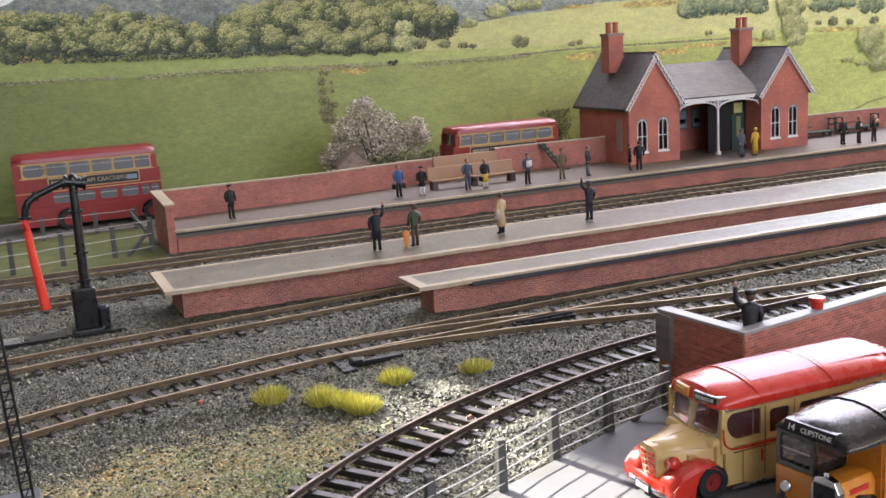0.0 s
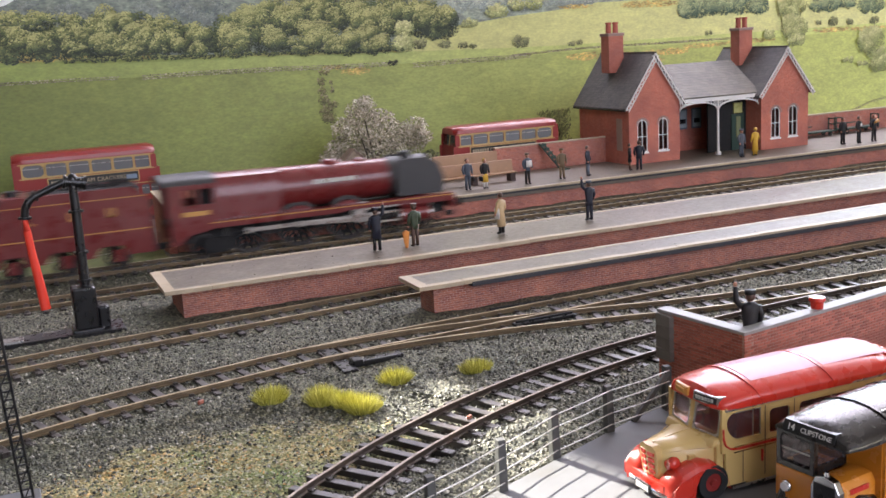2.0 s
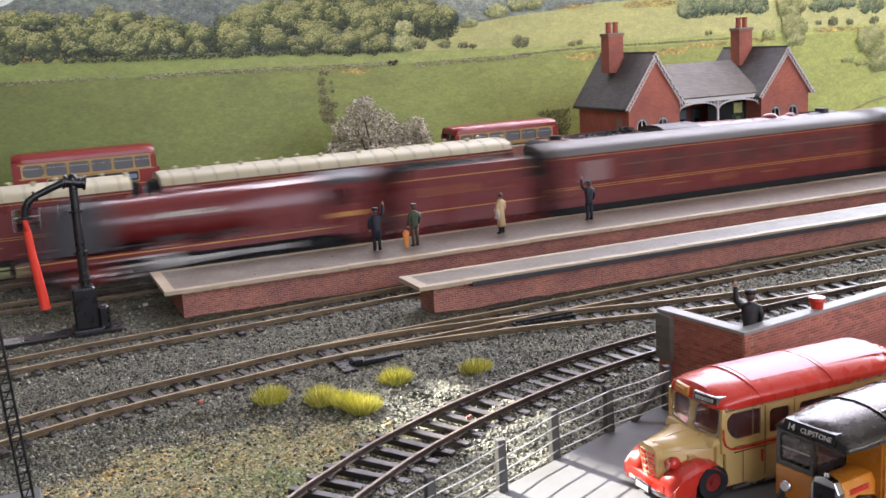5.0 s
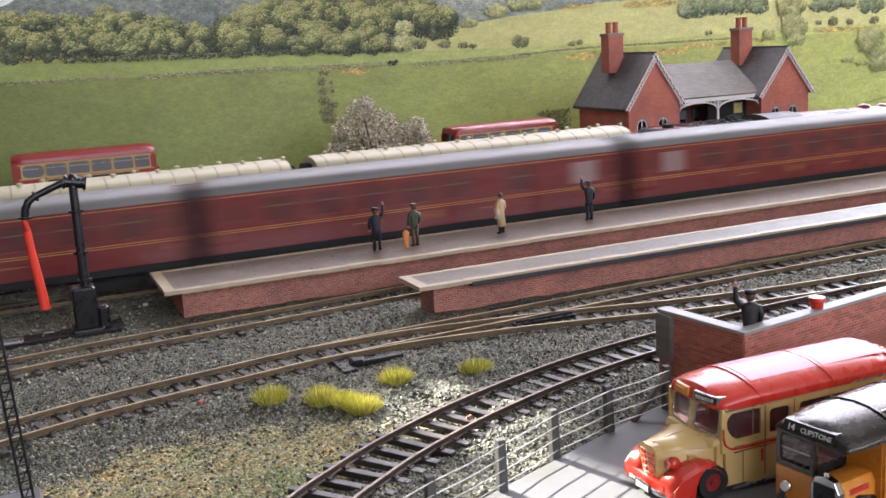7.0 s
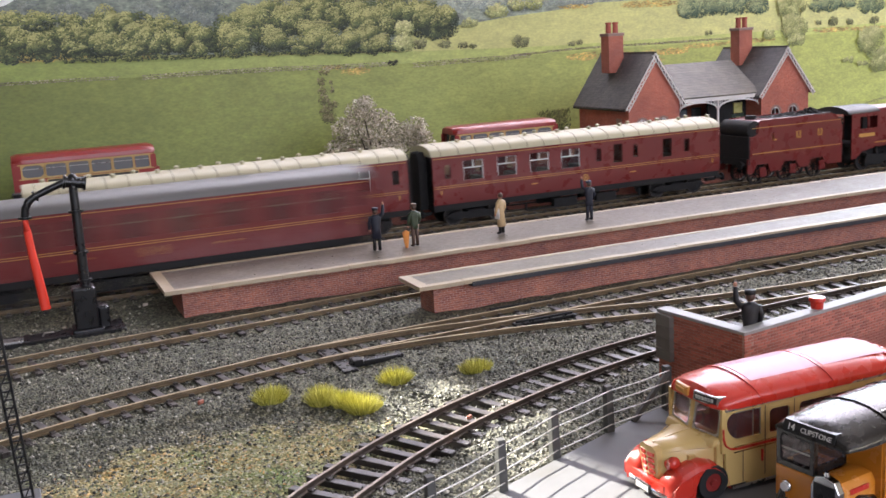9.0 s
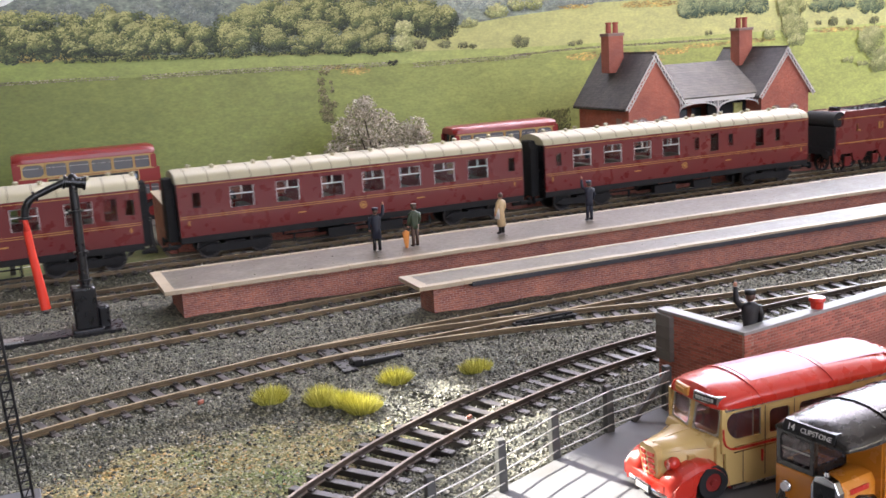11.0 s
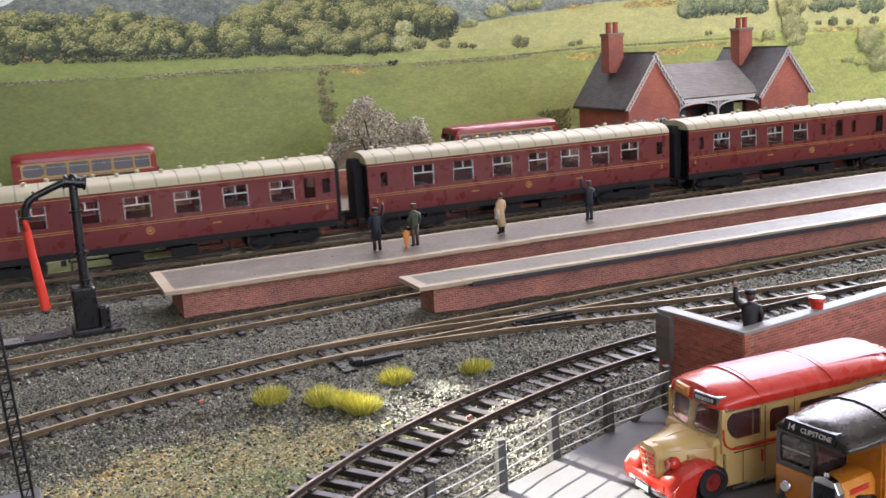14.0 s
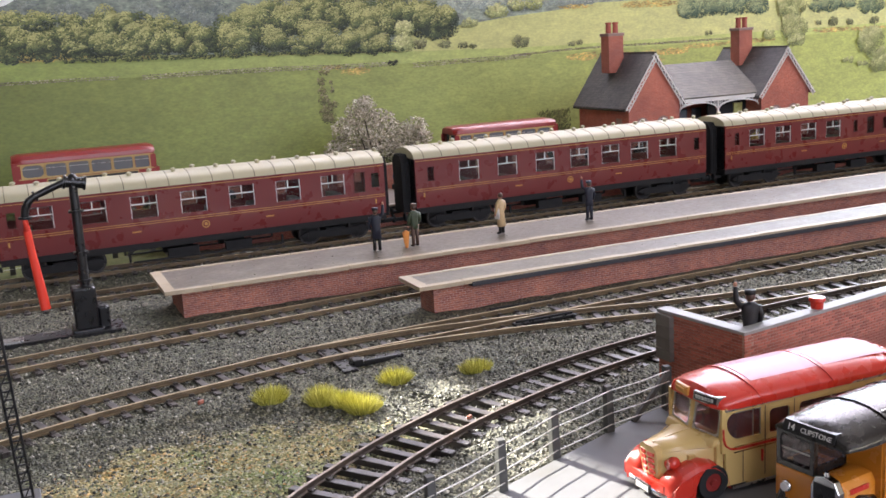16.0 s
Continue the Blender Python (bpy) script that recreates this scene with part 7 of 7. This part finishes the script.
def yard_wall():
    ob = thing("yard_wall", "brick dock wall with grey stone coping beside the bus yard", "wall", kind="structure")
    corner, left, right = (206.0, 249.5), (201.0, 288.5), (330.0, 270.0)
    ztop = 27.0

    def run(a, b, t, flip):
        w = Vector((b[0] - a[0], b[1] - a[1], 0)).normalized()
        n = Vector((-w.y, w.x, 0)) * flip
        quad = lambda e0, e1: [(a[0] - w.x * e0, a[1] - w.y * e0), (b[0] + w.x * e0, b[1] + w.y * e0), (b[0] + w.x * e0 + n.x * e1, b[1] + w.y * e0 + n.y * e1), (a[0] - w.x * e0 + n.x * e1, a[1] - w.y * e0 + n.y * e1)]
        panel = part("wall_panel", Geo().prism(quad(0, t), "z", -1, ztop - 1.0), MORTAR, ob)
        off = [(p[0] - n.x * 0.5, p[1] - n.y * 0.5) for p in quad(0.5, t + 1)]
        part("coping", Geo().prism(off, "z", ztop - 1.0, ztop + 0.2), COPING_GREY, panel, bevel=0.2)

    run(corner, left, 4.0, -1)
    run((corner[0] + 3.9, corner[1] + 0.6), right, 4.0, 1)
    # quoins at the open end
    for k in range(4):
        part("quoin", Geo().cbox(200.0, 281.0, 9.6 + 4.1 * k, 206.0, 289.2, 13.5 + 4.1 * k, 0.2), BLOCK_GREY, ob)
    part("dock_floor", Geo().prism([(210, 254), (330, 274), (330, 288), (206, 288)], "z", -1, 13.5), CONCRETE, ob, "grey dock floor")
    return ob


YARD = yard_wall()
figure("dark uniformed figurine waving from behind the dock wall", 214.5, 257.0, 13.6, 165, "black", "black", "black", 1.0, 1, tall=24.5)
drum = thing("red_drum", "small red drum with a lid on the wall coping", "drum", 243.5, 258.0, 27.2)
part("drum_body", Geo().cyl((0, 0, 0), (0, 0, 2.8), 2.0, 2.3, 18), COACH_RED, drum, smooth=True)
part("lid", Geo().cyl((0, 0, 2.8), (0, 0, 3.9), 2.8, 2.6, 18), COACH_RED, drum, "wider red lid", smooth=True)


# ---- water crane ----
def water_crane():
    ob = thing("water_crane", "black water crane with a red leather bag", "water crane")
    ped = Geo().cbox(17, 481, 0, 31, 495, 3, 0.5)
    ped.cbox(18.5, 482.5, 3, 29, 493.5, 22, 0.8)
    ped.cbox(29, 484, 2, 34, 492, 12, 0.8)
    part("pedestal", ped, BLACK, ob, "square black pedestal", bevel=0.3)
    col = Geo().cyl((25.0, 488, 22), (25.4, 489.6, 70), 2.3, 1.9, 14)
    for z in (24, 37, 56):
        k = (z - 22) / 48
        col.cyl((25 + 0.4 * k, 488 + 1.6 * k, z), (25 + 0.4 * k, 488 + 1.6 * k, z + 1.1), 3.4, 3.4, 14)
    part("column", col, BLACK, ob, "flanged black column", smooth=True)
    hd = Geo().cyl((22.5, 489.8, 70.2), (30, 489.8, 69.0), 2.6, 2.6, 12)
    hd.cyl((30, 489.8, 69.0), (31, 489.8, 68.8), 3.3, 3.3, 14)
    hd.cyl((21.4, 489.8, 70.4), (22.4, 489.8, 70.2), 3.3, 3.3, 14)
    hd.ball((25.6, 489.8, 70.5), 2.6, 2.6, 3.4, 12, 6)
    part("head", hd, BLACK, ob, smooth=True)
    arm = Geo().tube([(22, 489.8, 70.2), (16, 489.9, 68.0), (9, 490, 65.2), (6.0, 490, 63.2), (4.2, 490, 60), (3.6, 490, 56)], [1.7, 1.6, 1.5, 1.8, 1.8, 1.8], 12)
    arm.cyl((9.5, 490, 65.4), (8.6, 490, 65.0), 2.5, 2.5, 12)
    arm.cyl((3.6, 490, 56.4), (3.55, 490, 55.4), 3.0, 3.0, 12)
    part("arm", arm, BLACK, ob, "bent black delivery arm", smooth=True)
    bag = Geo().tube([(3.5, 490, 56), (3.7, 490, 50), (4.4, 490, 40), (5.4, 490, 30), (6.4, 490, 20), (7.0, 490, 13.2)], [1.6, 1.7, 1.8, 2.0, 2.2, 2.3], 14)
    part("bag", bag, mat("bright_red_bag", (0.75, 0.05, 0.025), 0.4, vary=0.06), ob, "bright red hanging bag", smooth=True)
    plinth = Geo().cbox(-60, 480, -0.5, 17, 494, 1.4, 0.3)
    plinth.cbox(17, 478, -0.5, 40, 499, 1.6, 0.3)
    part("plinth", plinth, BLACK, ob, "black plinth strip")
    part("lever", Geo().tube([(4, 486, 1.5), (5, 486, 3), (9, 486, 3)], 0.4, 6), STEEL, ob)
    part("valve_plate", Geo().cbox(-14, 483, 1.4, -4, 490, 2.0, 0.2), STEEL, ob)


water_crane()


# ---- signal ladder at the near edge ----
def signal_ladder():
    ob = thing("lattice_signal_ladder", "black lattice signal ladder on a grey base", "ladder")
    a, b = Vector((-7.6, 309, -3)), Vector((-10.4, 309, 58))
    side = Vector((1.45, 0, 0.05))
    for s in (-1, 1):
        part("stile", Geo().tube([a + side * s, b + side * s], 0.42, 6), BLACK, ob)
    for k in range(24):
        p = a + (b - a) * (k + 0.5) / 24
        part("rung", Geo().tube([p - side, p + side], 0.3, 6), BLACK, ob)
    for k in range(12):
        p, q = a + (b - a) * k / 12, a + (b - a) * (k + 1) / 12
        part("brace", Geo().tube([p - side, q + side], 0.22, 5), BLACK, ob)
    part("base", Geo().cbox(-17, 301, -5, -4, 316, -2.2, 0.4), CONCRETE, ob, "grey concrete base")


signal_ladder()


# ---- fences ----
def fence(name, label, posts, h, wires, post_half, extra=()):
    ob = thing(name, label, "fence")
    rng = random.Random(12)
    for x, y in posts:
        lean = rng.uniform(-0.25, 0.25)
        g = Geo().loft([[(x - post_half, y - post_half, -1), (x + post_half, y - post_half, -1), (x + post_half, y + post_half, -1), (x - post_half, y + post_half, -1)], [(x - post_half * 0.85 + lean, y - post_half * 0.85, h), (x + post_half * 0.85 + lean, y - post_half * 0.85, h), (x + post_half * 0.85 + lean, y + post_half * 0.85, h), (x - post_half * 0.85 + lean, y + post_half * 0.85, h)]])
        part("post", g, GREY_WOOD, ob, bevel=0.15)
    for k in range(wires):
        z = h * (0.2 + 0.72 * k / max(1, wires - 1))
        for a, b in zip(posts, posts[1:]):
            sag = rng.uniform(0.1, 0.5)
            mid = ((a[0] + b[0]) / 2, (a[1] + b[1]) / 2, z - sag)
            part("wire", Geo().tube([(a[0], a[1] - post_half, z), (mid[0], mid[1] - post_half, mid[2]), (b[0], b[1] - post_half, z)], 0.2, 5), WIRE, ob)
    for a, b in extra:
        part("brace", Geo().tube([a, b], post_half * 0.8, 6), GREY_WOOD, ob)
    return ob


fence("post_and_wire_fence", "grey post and wire fence along the bus yard", [(62, 213), (87, 225.5), (113, 237.5), (136.5, 249.5), (161, 258.5), (187, 264.5)], 15.5, 4, 1.35, [((171.5, 261, 0.5), (187, 264.2, 13))])
fence("post_and_wire_fence", "weathered grey post and wire fence on the grass verge", [(-38, 646), (-6, 650), (23, 658), (54, 662), (78, 668)], 23, 3, 1.6, [((62, 664, 0.5), (77, 668, 15)), ((84, 690, 0.5), (72, 720, 20))])
fence("post_and_wire_fence", "grey roadside post and wire fence", [(-30, 762), (16, 764), (52, 766), (80, 768)], 17, 2, 1.5)


# ---- grass tufts ----
TUFT = island_mat("yellow_green_tuft_fibres", [(0.0, (0.26, 0.25, 0.03)), (0.5, (0.56, 0.53, 0.09)), (1.0, (0.85, 0.8, 0.26))], 0.7)


def tuft(x, y, rx, ry, h, seed):
    ob = thing("grass_tuft", "yellow-green tuft of grass fibres on the ballast", "grass tuft", x, y, height(x, y) - 0.3, 0, "grass tufts")
    rng = random.Random(seed)
    g = Geo()
    vs, fs = [], []
    for _ in range(900):
        r, a = rng.random() ** 0.6, rng.uniform(0, 6.283)
        bx, by = rx * 0.75 * r * math.cos(a), ry * 0.75 * r * math.sin(a)
        lean = 0.35 + 0.9 * r
        tip = (bx + math.cos(a) * lean * h * 0.45 + rng.gauss(0, 0.5), by + math.sin(a) * lean * h * 0.45 + rng.gauss(0, 0.5), h * (1.05 - 0.45 * r * r) * rng.uniform(0.6, 1.15))
        t = rng.uniform(0, 6.283)
        w = 0.17
        e = len(vs)
        vs += [(bx - w * math.cos(t), by - w * math.sin(t), 0), (bx + w * math.cos(t), by + w * math.sin(t), 0), tip]
        fs.append((e, e + 1, e + 2))
    g.add(vs, fs)
    part("fibre_clump", g, TUFT, ob, kind="stuff")
    part("root_mat", Geo().ball((0, 0, 0.1), rx * 0.7, ry * 0.7, 0.5, 12, 4), GRASS_MAT, ob, smooth=True)


for i, (x, y, rx, ry, h) in enumerate(((75, 346, 6.5, 4.5, 6.2), (91.5, 338, 5.2, 4.5, 7.2), (102.5, 325, 6.2, 4.5, 6.8), (98, 331, 4.5, 3.5, 6.2), (120.5, 340.5, 6.2, 4.5, 6.4), (151, 335, 6.6, 4.5, 5.2))):
    tuft(x, y, rx, ry, h, i)

# ---- turnout fittings and trackside oddments ----
rod = thing("point_rodding", "black plastic point motor cover beside the turnout", "point motor")
part("cover", Geo().cbox(112, 366, 0, 134, 370, 2.2, 0.3), BLACK, rod, bevel=0.2)
part("tie_bar", Geo().cbox(107, 360, 0.2, 113, 400, 1.2, 0.2), BLACK, rod)
part("motor_box", Geo().cbox(112.5, 365, 1.0, 117, 371, 3.0, 0.4), BLACK, rod)
for x0, x1, y in ((190, 224, 405), (190, 220, 379.5)):
    guard = thing("check_rail", "black plastic check rail plate in the turnout", "check rail")
    part("plate", Geo().cbox(x0, y - 2, 0.8, x1, y + 2, 2.0, 0.3), BLACK, guard)
    part("guard_bar", Geo().cbox(x0 + 1, y - 0.5, 2.0, x1 - 1, y + 0.5, 2.9, 0.2), SOOT, guard)
lumps = [(128, 291.5, "red"), (52, 357, "red"), (54, 522, "pale"), (146, 296, "pale")]
for x, y, tone in lumps:
    ob = thing("loose_offcut", "small stray offcut lying on the ballast", "offcut", x, y, 1.4, 40 if tone == "red" else 10)
    part("scrap", Geo().cbox(-1.2, -0.6, -1.0, 1.2, 0.6, 0.3, 0.2), mat(tone + "_offcut_paint", (0.3, 0.1, 0.06) if tone == "red" else (0.5, 0.45, 0.36), 0.5), ob)

# ---- single bricks of the yard wall ----
BRICK_ONE = mat("red_brick", (0.36, 0.115, 0.08), 0.75, vary=0.28, size=1.2, bump=0.5, each=0.3)


def bricks():
    full = Geo().cbox(0, -0.16, 0, 2.86, 0.4, 0.86, 0.07).mesh("brick")
    half = Geo().cbox(0, -0.16, 0, 1.32, 0.4, 0.86, 0.07).mesh("brick")
    for me in (full, half):
        me.materials.append(BRICK_ONE)
    rng = random.Random(31)
    joined = Geo()
    for (x0, y0), (x1, y1), z_from in (((201.0, 288.5), (206.0, 249.5), 0.0), ((206.0, 249.5), (330.0, 270.0), 0.0)):
        ln = math.hypot(x1 - x0, y1 - y0)
        ang = math.atan2(y1 - y0, x1 - x0)
        w = Vector((math.cos(ang), math.sin(ang)))
        k = 0
        while z_from + k * 1.05 < 25.6:
            z, s = z_from + k * 1.05, 0.0
            first = k % 2
            while s < ln - 1.5:
                short = first or s + 3.1 > ln
                p = Vector((x0, y0)) + w * s
                step = 1.55 if short else 3.1
                first = 0
                if p.x < 290 and not (x1 < 210 and z < 1) and (z > 13.5 or x1 < 210):
                    b = new("brick", half if short else full)
                    b.parent, b.matrix_basis = YARD, pose(p.x * MM, (p.y + rng.uniform(-0.05, 0.05)) * MM, z * MM, 0, 0, math.degrees(ang))
                else:
                    q, d = Vector((p.x, p.y)) - Vector((-w.y, w.x)) * 0.12, w * (step - 0.15)
                    e, n = [(q.x, q.y), (q.x + d.x, q.y + d.y)], Vector((-w.y, w.x)) * 0.3
                    joined.prism([e[0], e[1], (e[1][0] + n.x, e[1][1] + n.y), (e[0][0] + n.x, e[0][1] + n.y)], "z", z, z + 0.92)
                s += step
            k += 1
    part("brick_rest", joined, BRICK_ONE, YARD, kind="stuff")


bricks()


# ---- what moves ----
FRONT_A = [(0.0, -62), (0.4, 4), (0.6, 37), (0.8, 70), (1.0, 102), (1.5, 182), (2.0, 268), (2.5, 346), (3.0, 428), (3.5, 487), (4.0, 543), (4.2, 560), (4.8, 605), (5.5, 645), (6.3, 683), (7.0, 711), (7.5, 729), (8.0, 747), (8.5, 766), (9.0, 786), (9.2, 795), (10.0, 829), (11.0, 868), (11.5, 888), (12.0, 909), (12.5, 926), (13.0, 947), (13.5, 967), (14.0, 985), (14.5, 995), (15.0, 1002), (15.5, 1011), (16.0, 1017)]
TAIL_B = [(0.0, 3202), (2.4, 3202), (3.0, 3070), (3.6, 2850), (4.2, 2588), (4.8, 2264), (5.5, 1876), (6.3, 1471), (6.7, 1289), (7.2, 1051), (7.8, 769), (8.3, 532), (9.2, 109), (9.7, -111), (10.3, -311), (11.0, -421), (12.0, -451), (16.0, -451)]


def along(rows, t):
    """Place on a smooth line through rows at time t."""
    for i in range(len(rows) - 1):
        (t0, a), (t1, b) = rows[i], rows[i + 1]
        if t <= t1:
            m0 = (b - rows[i - 1][1]) / (t1 - rows[i - 1][0]) if i else (b - a) / (t1 - t0)
            m1 = (rows[i + 2][1] - a) / (rows[i + 2][0] - t0) if i + 2 < len(rows) else (b - a) / (t1 - t0)
            h, u = t1 - t0, (t - t0) / (t1 - t0)
            return a * (1 + 2 * u) * (1 - u) ** 2 + m0 * h * u * (1 - u) ** 2 + b * u * u * (3 - 2 * u) + m1 * h * u * u * (u - 1)
    return rows[-1][1]


def motions():
    times = [i / 5 for i in range(81)]

    def drive(ob, rows, offset, y, turned):
        walk(ob, [(t, place(along(rows, t) + offset, y, 0, 180 if turned else 0)) for t in times])

    def roll(ob, rows, turned):
        for w in [c for c in ob.children if c.name.startswith("wheelset")]:
            base = w.matrix_basis.translation.copy()
            r = (base.z / MM - 3.0)
            keys, last = [], None
            for i in range(0, 481):
                s = along(rows, i / 30) * (-1 if turned else 1)
                a = math.degrees(s / r)
                if last is None or abs(a - last) > 40 or i == 480:
                    keys.append((i / 30, Matrix.Translation(base) @ pose(0, 0, 0, 0, a, 0)))
                    last = a
            walk(w, keys)

    train_a = [(LOCO, -178.0 * 1.06), (TENDER, -288.0)] + [(c, -308.0 - 247.0 * i - COACH_L - (4 if i == 0 else 0)) for i, c in enumerate(COACHES)]
    for ob, off in train_a:
        drive(ob, FRONT_A, off, FAR_LINE, False)
        roll(ob, FRONT_A, False)
    train_b = [(c, -266.0 * (6 - i) - (20.5 if c is tail_b else 2.5)) for i, c in enumerate(COACHES_B)]
    for ob, off in train_b:
        drive(ob, TAIL_B, off, NEAR_LINE, True)
        roll(ob, TAIL_B, True)
    for ob, off in ((TENDER_B, -266.0 * 7), (LOCO_B, -266.0 * 7 - 104.0)):
        drive(ob, TAIL_B, off, NEAR_LINE, True)
        roll(ob, TAIL_B, True)


motions()
